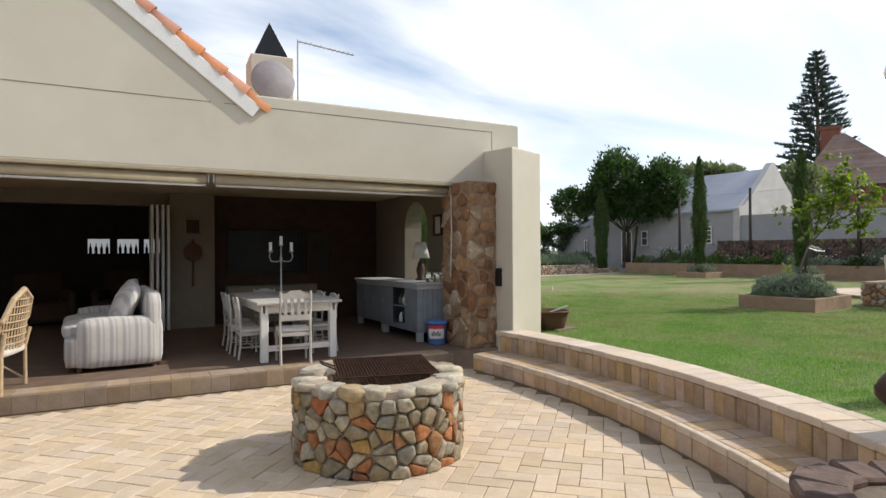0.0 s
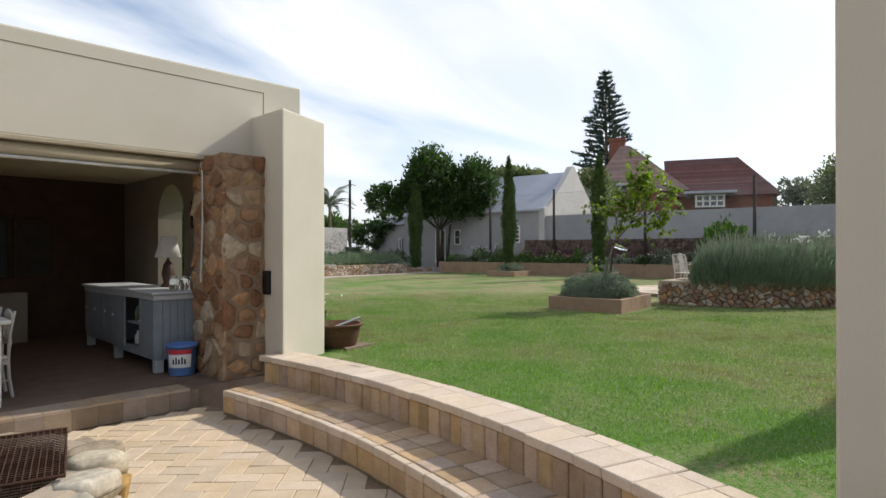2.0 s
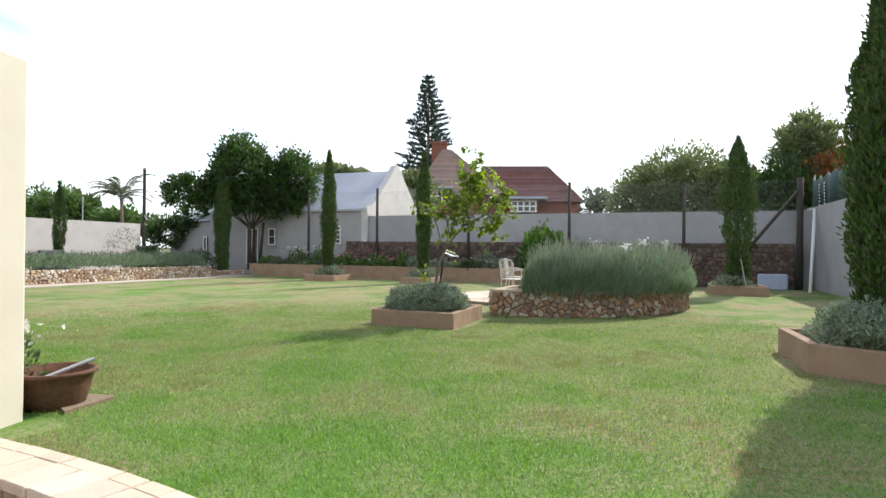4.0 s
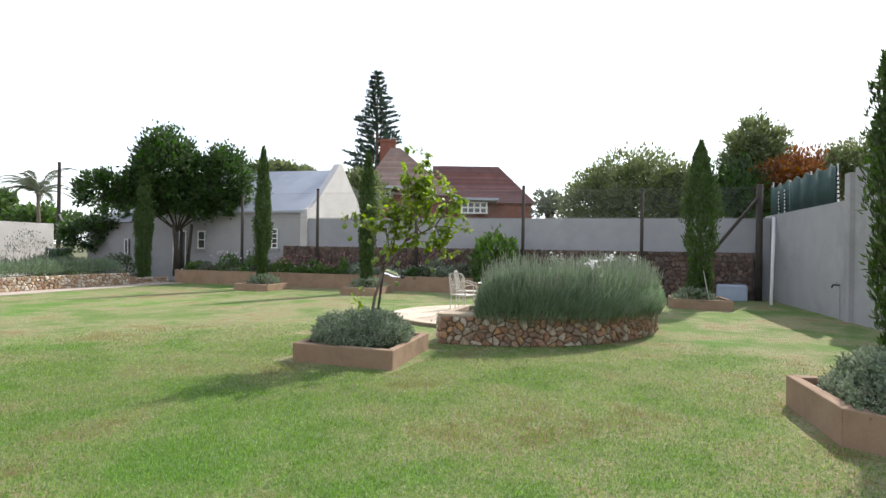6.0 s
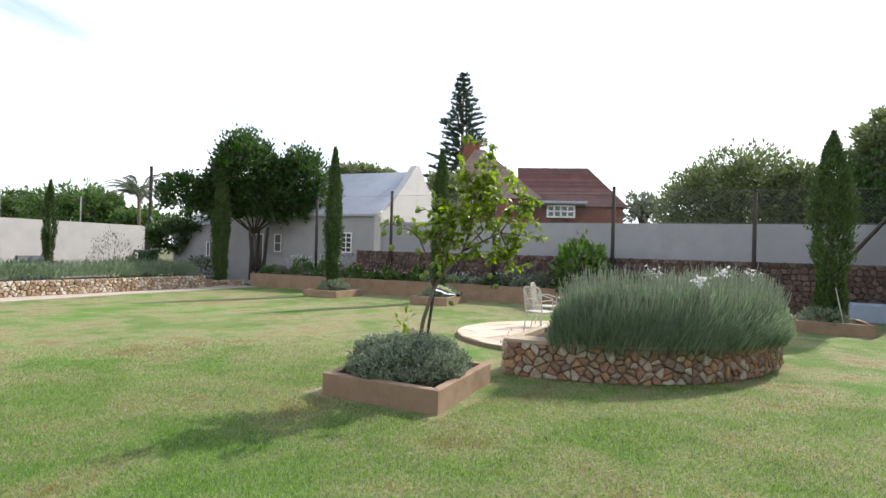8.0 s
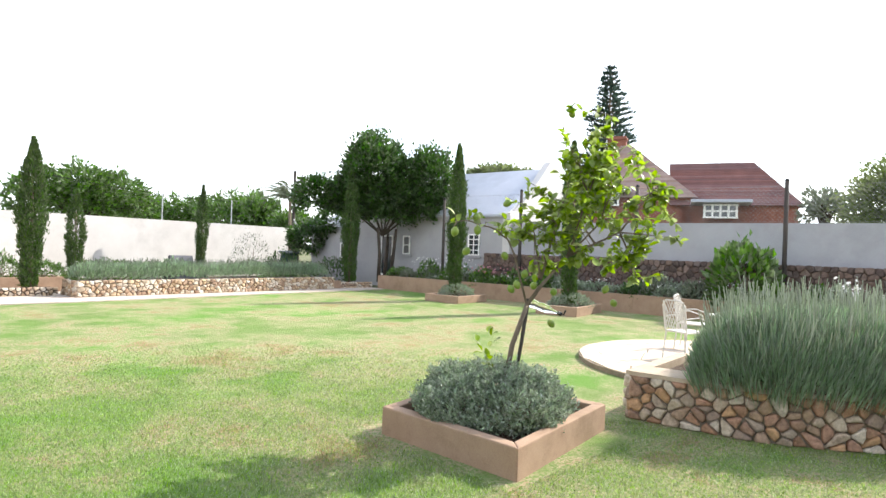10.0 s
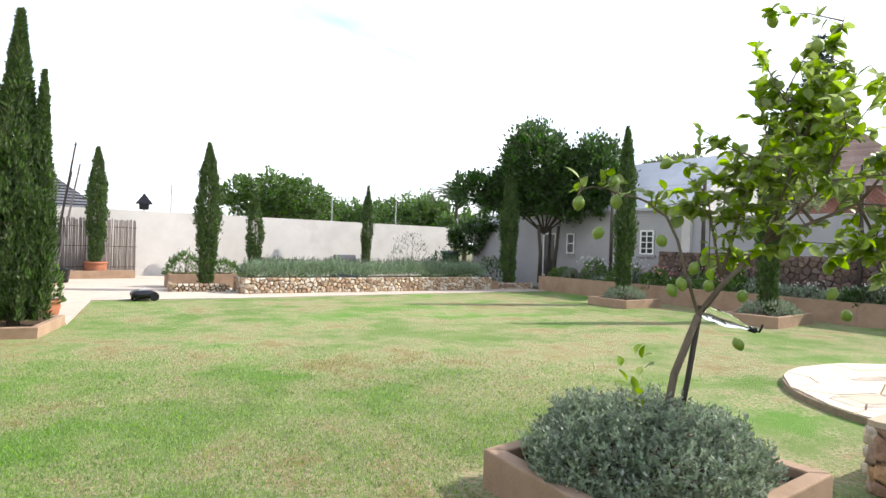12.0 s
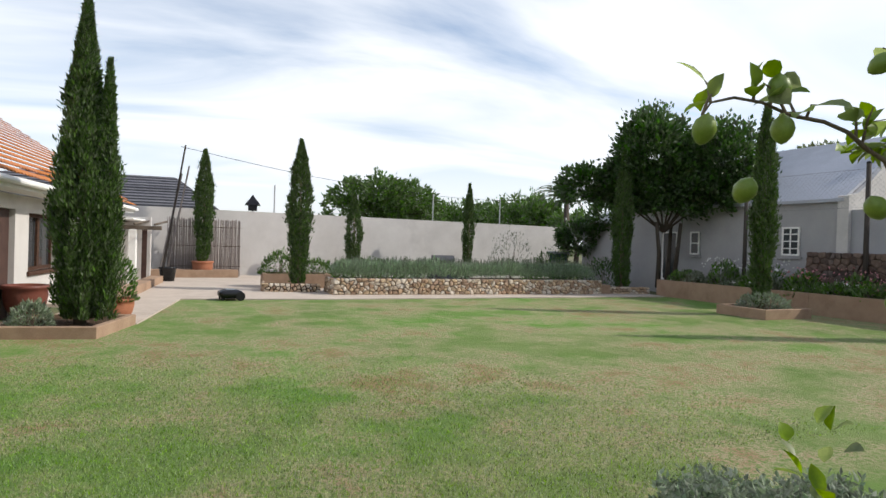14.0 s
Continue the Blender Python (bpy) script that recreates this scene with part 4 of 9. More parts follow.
# ---- lavender bed with its curved stone wall ----
def lavender_bed():
    ctrl = [(13.18, 6.64), (13.31, 5.85), (13.57, 5.15), (14.3, 4.28), (15.3, 3.72), (16.4, 3.48), (17.3, 3.55)]
    pts = []
    for k in range(len(ctrl) - 1):
        p0, p1, p2, p3 = (Vector(ctrl[max(0, min(len(ctrl) - 1, k + d))]) for d in (-1, 0, 1, 2))
        for s in range(6):
            t = s / 6
            pts.append(0.5 * (2 * p1 + (p2 - p0) * t + (2 * p0 - 5 * p1 + 4 * p2 - p3) * t * t + (3 * p1 - p0 - 3 * p2 + p3) * t ** 3))
    pts.append(Vector(ctrl[-1]))
    run = [0.0]
    for a, b in zip(pts, pts[1:]):
        run.append(run[-1] + (b - a).length)
    top = 1.03

    def place(u, o):
        u = min(max(u, 0), run[-1] - 1e-4)
        k = next(i for i in range(len(run) - 1) if run[i + 1] > u)
        d = (pts[k + 1] - pts[k]).normalized()
        q = pts[k].lerp(pts[k + 1], (u - run[k]) / (run[k + 1] - run[k]))
        return q + Vector((-d.y, d.x)) * -o

    # out of the bed is to the right of the run
    ob = thing("stone_bed", (14.6, 5.0, Z_LAWN), "curved low stone-walled bed packed with lavender", "garden bed")
    g = G()
    us = [run[-1] * k / 40 for k in range(41)]
    a, b = [place(u, -0.30) for u in us], [place(u, -0.01) for u in us]
    add_prism(g, [tuple(p) for p in b] + [tuple(p) for p in a[::-1]], Z_LAWN - 0.05, top - 0.03)
    part("wall_core", g, M_STONEMORT, ob)
    stones(ob, M_BED, cells(run[-1], top - Z_LAWN - 0.03, 31, 7, 31, 0.49, 0.010, course=0.72), lambda u, v, o: (*place(u, o), Z_LAWN + v), 0.032, 32)
    endf = flat_face(*place(0, -0.45), *place(0, 0.02), Z_LAWN, 1)
    stones(ob, M_BED, cells(0.47, top - Z_LAWN - 0.03, 3, 6, 33, 0.42, 0.010, course=0.7), endf, 0.03, 34)
    g = G()
    a, b = [place(u, -0.40) for u in us], [place(u, 0.02) for u in us]
    add_prism(g, [tuple(p) for p in b] + [tuple(p) for p in a[::-1]], top - 0.03, top + 0.012)
    part("wall_cap", g, M_CAPMORT, ob, "pale mortar capping")
    soil = [tuple(place(u, -0.38)) for u in us] + [(17.9, 4.72), (17.2, 4.72), (16.3, 4.86), (15.68, 5.2), (15.16, 5.78), (14.83, 6.45), (14.7, 6.64), (13.5, 6.55)]
    g = G()
    add_prism(g, soil, Z_LAWN, top - 0.06)
    part("soil", g, M_EARTH, ob, "dark bare soil")
    back = [(13.2, 6.55), (14.72, 6.68), (14.86, 6.4), (15.12, 5.78), (15.66, 5.18), (16.3, 4.82), (17.2, 4.68), (17.9, 4.70)]
    for (xa, ya), (xb, yb) in zip(back, back[1:]):
        ln = math.hypot(xb - xa, yb - ya)
        ux, uy = (xb - xa) / ln, (yb - ya) / ln
        g = G()
        add_prism(g, [(xa, ya), (xb + 0.05 * ux, yb + 0.05 * uy), (xb + 0.05 * ux - uy * 0.13, yb + 0.05 * uy + ux * 0.13), (xa - uy * 0.13, ya + ux * 0.13)], Z_LAWN - 0.02, top - 0.03)
        part("back_wall", g, M_CAPMORT, ob)
        g = G()
        add_prism(g, [(xa, ya), (xb + 0.05 * ux, yb + 0.05 * uy), (xb + 0.05 * ux - uy * 0.14, yb + 0.05 * uy + ux * 0.14), (xa - uy * 0.14, ya + ux * 0.14)], top - 0.03, top + 0.008)
        part("back_cap", g, M_CAPMORT, ob)
        stones(ob, M_BED, cells(ln, top - Z_LAWN - 0.03, max(3, int(ln / 0.17)), 5, 37, 0.4, 0.014), flat_face(xb - uy * 0.13, yb + ux * 0.13, xa - uy * 0.13, ya + ux * 0.13, Z_LAWN), 0.03, 38)
    rnd = random.Random(35)
    lav = thing("lavender", (15.2, 5.1, top - 0.06), "broad dense clump of lavender past its bloom", "lavender")
    g, s = G(), G()
    vs, fs = g
    for _ in range(84000):
        u, q = rnd.uniform(0.62, run[-1] + 0.12), rnd.random()
        p = place(u, 0.10 - 1.55 * q)
        rim = min(q / 0.26, (1 - q) / 0.26, (u - 0.58) / 0.45, (run[-1] + 0.2 - u) / 0.3)
        edge = max(0.02, min(1.0, rim))
        hump = 0.84 * edge ** 0.33 * (1 + 0.10 * noise.noise((p.x * 2.2, p.y * 2.2, 1)))
        # upright grey blades from inside the clump to its skin, splayed at its rim
        out = place(u, 0.6) - p
        out = out.normalized() * (0.5 - q) * 0.9 * (1.1 - edge)
        ends = 0.0
        if u < 1.3:
            ends = (1.3 - u) * 0.35
        elif u > run[-1] - 0.7:
            ends = -(u - run[-1] + 0.7) * 0.4
        back = (place(max(0.0, u - 0.2), 0) - place(min(run[-1], u + 0.2), 0)).normalized() * ends
        way = Vector((out.x + back.x + rnd.gauss(0, 0.16), out.y + back.y + rnd.gauss(0, 0.16), 1.0)).normalized()
        ln = rnd.uniform(0.16, 0.34)
        tip = Vector((p.x, p.y, top - 0.06)) + Vector((way.x, way.y, 0)) * 0.22 + Vector((0, 0, hump * (rnd.uniform(0.3, 1.0) ** 0.55) + rnd.uniform(-0.02, 0.05)))
        foot = tip - way * ln
        w = Vector((rnd.gauss(0, 1), rnd.gauss(0, 1), 0)).normalized() * rnd.uniform(0.003, 0.0062)
        mid = foot.lerp(tip, 0.55) - Vector((way.x, way.y, 0)) * 0.02
        o = len(vs)
        vs.extend((tuple(foot), tuple(mid + w), tuple(tip), tuple(mid - w)))
        fs.extend(((o, o + 1, o + 2), (o, o + 2, o + 3)))
        if rnd.random() < 0.05 and edge > 0.25:
            up = rnd.uniform(0.08, 0.30)
            add_tube(s, [tip - way * 0.1, tip + Vector((way.x * 0.5 + rnd.gauss(0, 0.06), way.y * 0.5 + rnd.gauss(0, 0.06), 1.0)) * up], 0.0024, 3, 0.0048, False)
    part("foliage", g, M_LAV, lav)
    part("bloom", s, M_STALK, lav, "thin grey flower stalks")["kind"] = "stuff"


lavender_bed()


# ---- long pale stone bed with its lavender row ----
def long_bed():
    a, b, top = (11.82, 21.96), (20.55, 22.62), 1.02
    ob = thing("stone_bed", (16.1, 22.5, Z_LAWN), "long low bed walled with small pale stacked stones", "garden bed")
    dx, dy = b[0] - a[0], b[1] - a[1]
    ln = math.hypot(dx, dy)
    ux, uy = dx / ln, dy / ln
    g = G()
    add_prism(g, [(a[0] + 0.02, a[1] + 0.02), (b[0], b[1] + 0.02), (b[0] - uy * 1.1, b[1] + ux * 1.1), (a[0] - uy * 1.1, a[1] + ux * 1.1)], Z_LAWN - 0.05, top - 0.05)
    part("wall_core", g, M_STONEMORT, ob)
    face = flat_face(*a, *b, Z_LAWN + 0.02, 1)
    stones(ob, M_PALESTONE, cells(ln, top - Z_LAWN - 0.02, 56, 5, 41, 0.47, 0.012), face, 0.055, 42)
    stones(ob, M_PALESTONE, cells(1.1, top - Z_LAWN - 0.02, 7, 5, 43, 0.36, 0.02), flat_face(a[0] - uy * 1.1, a[1] + ux * 1.1, *a, Z_LAWN + 0.02, 1), 0.05, 44)
    rnd = random.Random(45)
    lav = thing("lavender_hedge", (16.1, 22.6, top - 0.05), "long clipped row of grey-green lavender", "lavender")
    g, s, spots = G(), G(), []
    for _ in range(26000):
        u, q = rnd.uniform(0.1, ln - 0.15), rnd.random()
        edge = min(1.0, (q + 0.03) / 0.2, (1.03 - q) / 0.2, u / 0.3, (ln - u) / 0.3)
        x, y = a[0] + ux * u - uy * (0.12 + 0.95 * q), a[1] + uy * u + ux * (0.12 + 0.95 * q)
        hump = 0.44 * math.sqrt(max(0.02, edge)) * (1 + 0.30 * noise.noise((x * 1.3, y * 1.3, 3)))
        z = top - 0.05 + hump * (0.2 + 0.8 * rnd.random() ** 0.6)
        spots.append((x, y, z, (0.5 - q) * -uy * -1, -(0.5 - q), 0.9))
        if rnd.random() < 0.05:
            add_tube(s, [(x, y, z), (x + rnd.gauss(0, 0.03), y + rnd.gauss(0, 0.03), top + hump + rnd.uniform(0.05, 0.2))], 0.005, 3, 0.006, False)
    leaf_cloud(g, spots, 0.15, rnd, 0.11)
    part("foliage", g, M_LAV, lav)
    part("bloom", s, M_OLIVE, lav, "thin grey flower stalks")["kind"] = "stuff"
    for x0, y0, x1, y1, seed, label in ((10.02, 22.86, 11.56, 22.76, 46, "small low heap-like bed of pale stones round a cypress"), (21.0, 22.86, 22.48, 22.72, 48, "small low bed of pale stones by the path's end")):
        sb = thing("stone_bed", ((x0 + x1) / 2, y0 + 0.5, Z_LAWN), label, "garden bed", "small stone beds")
        g = G()
        add_prism(g, [(x0, y0 + 0.03), (x1, y1 + 0.03), (x1, y1 + 0.95), (x0, y0 + 0.95)], Z_LAWN - 0.05, Z_LAWN + 0.19)
        part("soil", g, M_EARTH, sb)
        w = math.hypot(x1 - x0, y1 - y0)
        stones(sb, M_PALESTONE, cells(w, 0.24, 11, 3, seed, 0.36, 0.02), flat_face(x0, y0, x1, y1, Z_LAWN + 0.01, 1), 0.06, seed + 1)
        stones(sb, M_PALESTONE, cells(0.95, 0.24, 7, 3, seed + 2, 0.36, 0.02), flat_face(x0, y0 + 0.95, x0, y0, Z_LAWN + 0.01, 1), 0.06, seed + 3)
    kerb_box("planter", [(10.0, 24.0), (12.0, 24.15), (12.0, 25.2), (9.95, 25.1)], Z_LAWN, 1.0, "tan plastered planter of leafy greens behind the stone bed")
    g = G()
    add_box(g, 20.58, 22.72, Z_LAWN, 20.98, 23.0, 0.86, 0.01)
    tagged(part("kerb_block", g, M_KERB), "short tan plastered kerb between the stone beds", "kerb")


long_bed()


# ---- east bed: kerb, soil, stone retaining wall ----
def east_bed():
    ys = (22.4, 4.2)
    ob = thing("flower_bed", (east(13, 1.5), 13, Z_LAWN), "long raised flower bed behind a tan plastered kerb", "garden bed")
    n = 7
    for k in range(n):
        y0, y1 = ys[0] + (ys[1] - ys[0]) * k / n, ys[0] + (ys[1] - ys[0]) * (k + 1) / n
        g = G()
        add_prism(g, [(east(y1, 1.9), y1 + 0.006), (east(y1, 1.76), y1 + 0.006), (east(y0, 1.76), y0), (east(y0, 1.9), y0)], Z_LAWN - 0.05, 1.09)
        part("kerb", g, M_KERB, ob)
    g = G()
    add_prism(g, [(east(4.2, 1.9), 4.2), (east(4.2, 0.5), 4.2), (east(4.2, 0.5), 4.35), (east(4.2, 1.9), 4.35)], Z_LAWN - 0.05, 1.085)
    part("kerb", g, M_KERB, ob)
    g = G()
    add_prism(g, [(east(4.3, 1.77), 4.3), (east(4.3, 0.02), 4.3), (east(22.4, 0.02), 22.4), (east(22.4, 1.77), 22.4)], Z_LAWN, 0.98)
    part("soil", g, M_EARTH, ob, "dark planted soil")
    y0, y1, top = 18.4, 0.9, 2.14
    w = thing("retaining_wall", (east(9, 0.4), 9, 0.5), "dark rubble stone wall below the boundary wall", "wall", "", "structure")
    g = G()
    add_prism(g, [(east(y1, 0.46), y1), (east(y1, 0.01), y1), (east(y0, 0.01), y0), (east(y0, 0.46), y0)], 0.45, top - 0.02)
    part("wall_core", g, M_DKMORT, w)
    ln = math.hypot(y0 - y1, east(y0) - east(y1))
    stones(w, M_RETAIN, cells(ln, top - 0.5, 92, 10, 51, 0.47, 0.006, course=0.45), flat_face(east(y0, 0.48), y0, east(y1, 0.48), y1, 0.5, 1), 0.03, 52, joined=True)
    stones(w, M_RETAIN, cells(0.46, top - 0.5, 2, 7, 53, 0.3, 0.018), flat_face(east(y0, 0.01), y0 + 0.01, east(y0, 0.48), y0 + 0.01, 0.5, 1), 0.03, 54, joined=True)
    rnd = random.Random(55)
    kinds = [(M_BUSH, "low leafy green bedding plant", 0.075), (M_SAGE, "low silvery grey bedding plant", 0.06), (M_BUSH, "low white-flowered bedding plant", 0.075), (M_OLIVE, "low pale dry-leaved bedding plant", 0.07), (M_FIG, "low dark-leaved garden shrub", 0.08)]
    y = 22.0
    while y > 4.6:
        mat, label, leaf = kinds[rnd.choice((0, 0, 1, 1, 2, 2, 3, 4))]
        r = rnd.uniform(0.45, 0.95)
        for off in (1.35, 0.9):
            x = east(y, off + rnd.uniform(-0.12, 0.12))
            h = rnd.uniform(0.24, 0.72) if off < 1 else rnd.uniform(0.18, 0.42)
            sh = shrub("bedding_plant", (x, y + rnd.uniform(-0.2, 0.2), 0.96), (r, r, h), mat, label, rnd.randrange(9999), 420, leaf * 1.5, "plant", "bedding plants", 0.5)
            if "white" in label or rnd.random() < 0.3:
                f = G()
                leaf_cloud(f, [(x + rnd.gauss(0, r * 0.3), y + rnd.gauss(0, r * 0.3), 0.96 + h * rnd.uniform(0.85, 1.35)) for _ in range(28)], 0.055, rnd, 0.9)
                part("blossom", f, M_PETAL if rnd.random() < 0.75 else M_PINKPETAL, sh, "small pale flowers")["kind"] = "stuff"
        y -= r * rnd.uniform(0.75, 1.1)
    for k, (y, off, w, h, mat, label) in enumerate(((20.4, 1.2, 1.0, 0.75, M_BUSH, "flowering green border plant with white blooms"), (19.2, 1.1, 1.1, 0.8, M_BUSH, "flowering green border plant with white blooms"), (17.9, 1.2, 0.9, 0.6, M_BUSH, "flowering green border plant with pink blooms"), (14.6, 1.2, 1.0, 0.5, M_SAGE, "silvery rosette-leaved border plant"), (11.6, 1.2, 1.1, 0.65, M_OLIVE, "tawny rosette-leaved border plant"), (10.5, 1.15, 1.0, 0.6, M_OLIVE, "tawny rosette-leaved border plant"))):
        sh = shrub("border_plant", (east(y, off), y, 0.97), (w, w, h), mat, label, 300 + k, 520, 0.13, "plant", "border plants", 0.4, 0.9)
        if mat is M_BUSH:
            f = G()
            leaf_cloud(f, [(east(y, off) + rnd.gauss(0, w * 0.32), y + rnd.gauss(0, w * 0.32), 0.97 + h * rnd.uniform(0.8, 1.25)) for _ in range(46)], 0.075, rnd, 0.9)
            part("blossom", f, M_PINKPETAL if "pink" in label else M_PETAL, sh, "loose pale blooms")["kind"] = "stuff"
    shrub("hydrangea_bush", (east(9.2, 1.35), 9.2, 0.95), (1.9, 1.8, 1.72), M_BUSH, "tall bright green broad-leaved bush", 57, 900, 0.24, aspect=0.62)


east_bed()

# ---- fire pit ----
PIT = (1.555, 4.335)


def fire_pit():
    r, top = 0.615, 0.80
    ob = thing("fire_pit", (*PIT, Z_PATIO), "round fire pit of mixed rust and grey fieldstone", "fire pit")
    g = G()
    add_lathe(g, [(r - 0.01, 0), (r - 0.01, top - 0.09 - Z_PATIO), (0.60, top - 0.045 - Z_PATIO), (0.56, top - 0.028 - Z_PATIO), (0.43, top - 0.03 - Z_PATIO), (0.41, top - 0.3 - Z_PATIO), (0.01, top - 0.3 - Z_PATIO)], 40, (*PIT, Z_PATIO))
    part("core", g, M_CAPMORT, ob)
    stones(ob, M_PIT, cells(2 * math.pi * r, top - 0.09 - Z_PATIO, 31, 6, 61, 0.54, 0.006, wrap=True), round_face(*PIT, r, 0.0, Z_PATIO), 0.034, 62)
    rnd = random.Random(63)
    n = 19
    for k in range(n):
        a = 2 * math.pi * (k + rnd.uniform(-0.12, 0.12)) / n
        w, d, h = rnd.uniform(0.16, 0.27), rnd.uniform(0.20, 0.29), rnd.uniform(0.05, 0.08)
        poly = [(w / 2 * math.cos(q) * rnd.uniform(0.8, 1.2), d / 2 * math.sin(q) * rnd.uniform(0.8, 1.15)) for q in (0.5, 1.3, 2.0, 2.7, 3.7, 4.4, 5.1, 5.8)]
        m = pose(PIT[0] + 0.535 * math.cos(a), PIT[1] + 0.535 * math.sin(a), top - 0.085 + rnd.uniform(-0.014, 0.006), rnd.uniform(-5, 5), rnd.uniform(-5, 5), math.degrees(a) + 90)
        gg = G()
        vs = []
        for s, z in ((0.93, 0.0), (1.0, 0.2 * h), (1.0, 0.75 * h), (0.92, 0.97 * h), (0.7, h)):
            vs += [m @ Vector((p[0] * s, p[1] * s, z + rnd.uniform(-0.006, 0.006))) for p in poly]
        e = len(poly)
        add(gg, vs, [tuple(range(e))[::-1]] + [(q * e + i, q * e + (i + 1) % e, (q + 1) * e + (i + 1) % e, (q + 1) * e + i) for q in range(4) for i in range(e)] + [tuple(range(4 * e, 5 * e))])
        part("rim_stone", gg, M_RIM, ob, smooth=True)
    # two grids: the upper tilted, both of woven iron rods
    for nm, z, tilt, w, d, step, lab in (("cooking_grid", top + 0.012, 2.5, 0.74, 0.62, 0.024, "rusty hinged iron braai grid"), ("lower_grid", top - 0.065, 0, 0.78, 0.74, 0.034, "sooty iron fire grid")):
        gr = thing(nm, (PIT[0] + 0.06, PIT[1] + 0.05, z), lab + " lying on the pit", "grill")
        m = pose(PIT[0] + 0.06, PIT[1] + 0.05, z, tilt, 0, -14)
        g = G()
        c = [(-w / 2, -d / 2), (w / 2, -d / 2), (w / 2, d / 2), (-w / 2, d / 2), (-w / 2, -d / 2)]
        add_tube(g, [m @ Vector((*p, 0)) for p in c], 0.008, 6)
        part("frame", g, M_IRON, gr)
        g = G()
        k = -w / 2 + step
        while k < w / 2:
            add_tube(g, [m @ Vector((k, -d / 2, 0.003)), m @ Vector((k, d / 2, 0.003))], 0.003, 4, cap=False)
            k += step
        k = -d / 2 + step
        while k < d / 2:
            add_tube(g, [m @ Vector((-w / 2, k, -0.003)), m @ Vector((w / 2, k, -0.003))], 0.0035, 4, cap=False)
            k += step
        part("mesh", g, M_IRON, gr)["kind"] = "stuff"
        if nm == "cooking_grid":
            g = G()
            add_tube(g, [m @ Vector(p) for p in ((-w / 2, -0.05, 0), (-w / 2 - 0.11, -0.04, 0.05), (-w / 2 - 0.12, 0.05, 0.05), (-w / 2, 0.06, 0))], 0.007, 6)
            part("handle", g, M_IRON, gr)
            g = G()
            add_tube(g, [m @ Vector((w / 2, 0.1, -0.02)), m @ Vector((w / 2 - 0.02, -0.02, -0.13))], 0.007, 6)
            part("stay", g, M_IRON, gr)


fire_pit()


# ---- column with its lamp, stone plinth with a fluted pot ----
def column():
    m = Matrix.Translation((3.985, 1.54, 0))
    g = G()
    add_box(g, -0.225, -0.225, 0.45, 0.225, 0.225, 3.9, 0.015, m)
    fixed("column", g, M_CREAM, "square cream plastered column behind the retaining wall")
    lamp = thing("wall_lamp", m @ Vector((-0.10, 0.225, 2.86)), "round milky glass globe lamp on the column", "lamp")
    g = G()
    c = m @ Vector((-0.105, 0.32, 2.77))
    add_lathe(g, [(0.008, -0.075), (0.04, -0.065), (0.064, -0.039), (0.075, 0.0), (0.064, 0.039), (0.04, 0.065), (0.018, 0.076)], 20, c)
    part("globe", g, M_LAMPGLASS, lamp, smooth=True)
    g = G()
    add_tube(g, [m @ Vector((-0.105, 0.22, 2.885)), m @ Vector((-0.105, 0.30, 2.89)), m @ Vector((-0.105, 0.32, 2.85))], 0.012, 8)
    add_lathe(g, [(0.032, 0), (0.03, 0.03), (0.01, 0.035)], 14, m @ Vector((-0.105, 0.32, 2.835)))
    part("bracket", g, M_BLACK, lamp, "dark metal bracket")


column()


def plinth_pot():
    c, top = (2.57, 1.14), 0.74
    ob = thing("stone_plinth", (*c, Z_PATIO), "round dark stone plinth beside the patio", "plinth")
    g = G()
    add_lathe(g, [(0.47, 0), (0.47, top - Z_PATIO - 0.05), (0.02, top - Z_PATIO - 0.05)], 32, (*c, Z_PATIO))
    part("core", g, M_STONEMORT, ob)
    stones(ob, M_PIT, cells(2 * math.pi * 0.47, top - 0.06 - Z_PATIO, 18, 4, 65, 0.38, 0.016, wrap=True), round_face(*c, 0.47, 0.0, Z_PATIO), 0.04, 66)
    rnd = random.Random(67)
    for k in range(16):
        a, rr = 2 * math.pi * k / 16, 0.40
        m = pose(c[0] + rr * math.cos(a), c[1] + rr * math.sin(a), top - 0.06, rnd.uniform(-4, 4), rnd.uniform(-4, 4), math.degrees(a) + 90)
        g = G()
        add_box(g, -0.078, -0.11, 0, 0.078, 0.11, rnd.uniform(0.045, 0.07), 0.014, m)
        part("rim_stone", g, M_RETAIN, ob)
    pot = thing("clay_pot", (*c, top), "dark clay pot with bulging ruffled tiers", "pot")
    g = G()
    flute = lambda a, z: 1 + 0.055 * math.sin(9 * a)
    prof = [(0.10, 0.0), (0.13, 0.04), (0.12, 0.09), (0.105, 0.13), (0.12, 0.18), (0.155, 0.23), (0.15, 0.28), (0.12, 0.31), (0.15, 0.36), (0.205, 0.42), (0.21, 0.46), (0.18, 0.50), (0.155, 0.53), (0.165, 0.56), (0.15, 0.575), (0.13, 0.56), (0.12, 0.50)]
    add_lathe(g, prof, 54, (*c, top - 0.035), flute)
    part("body", g, M_DKTERRA, pot, smooth=True)
    pl = shrub("pot_plant", (c[0], c[1], top + 0.50), (0.20, 0.20, 0.16), M_DKLEAF, "small dark leafy sprig in the clay pot", 68, 120, 0.045, "plant", aspect=0.45, up=1.0)


plinth_pot()

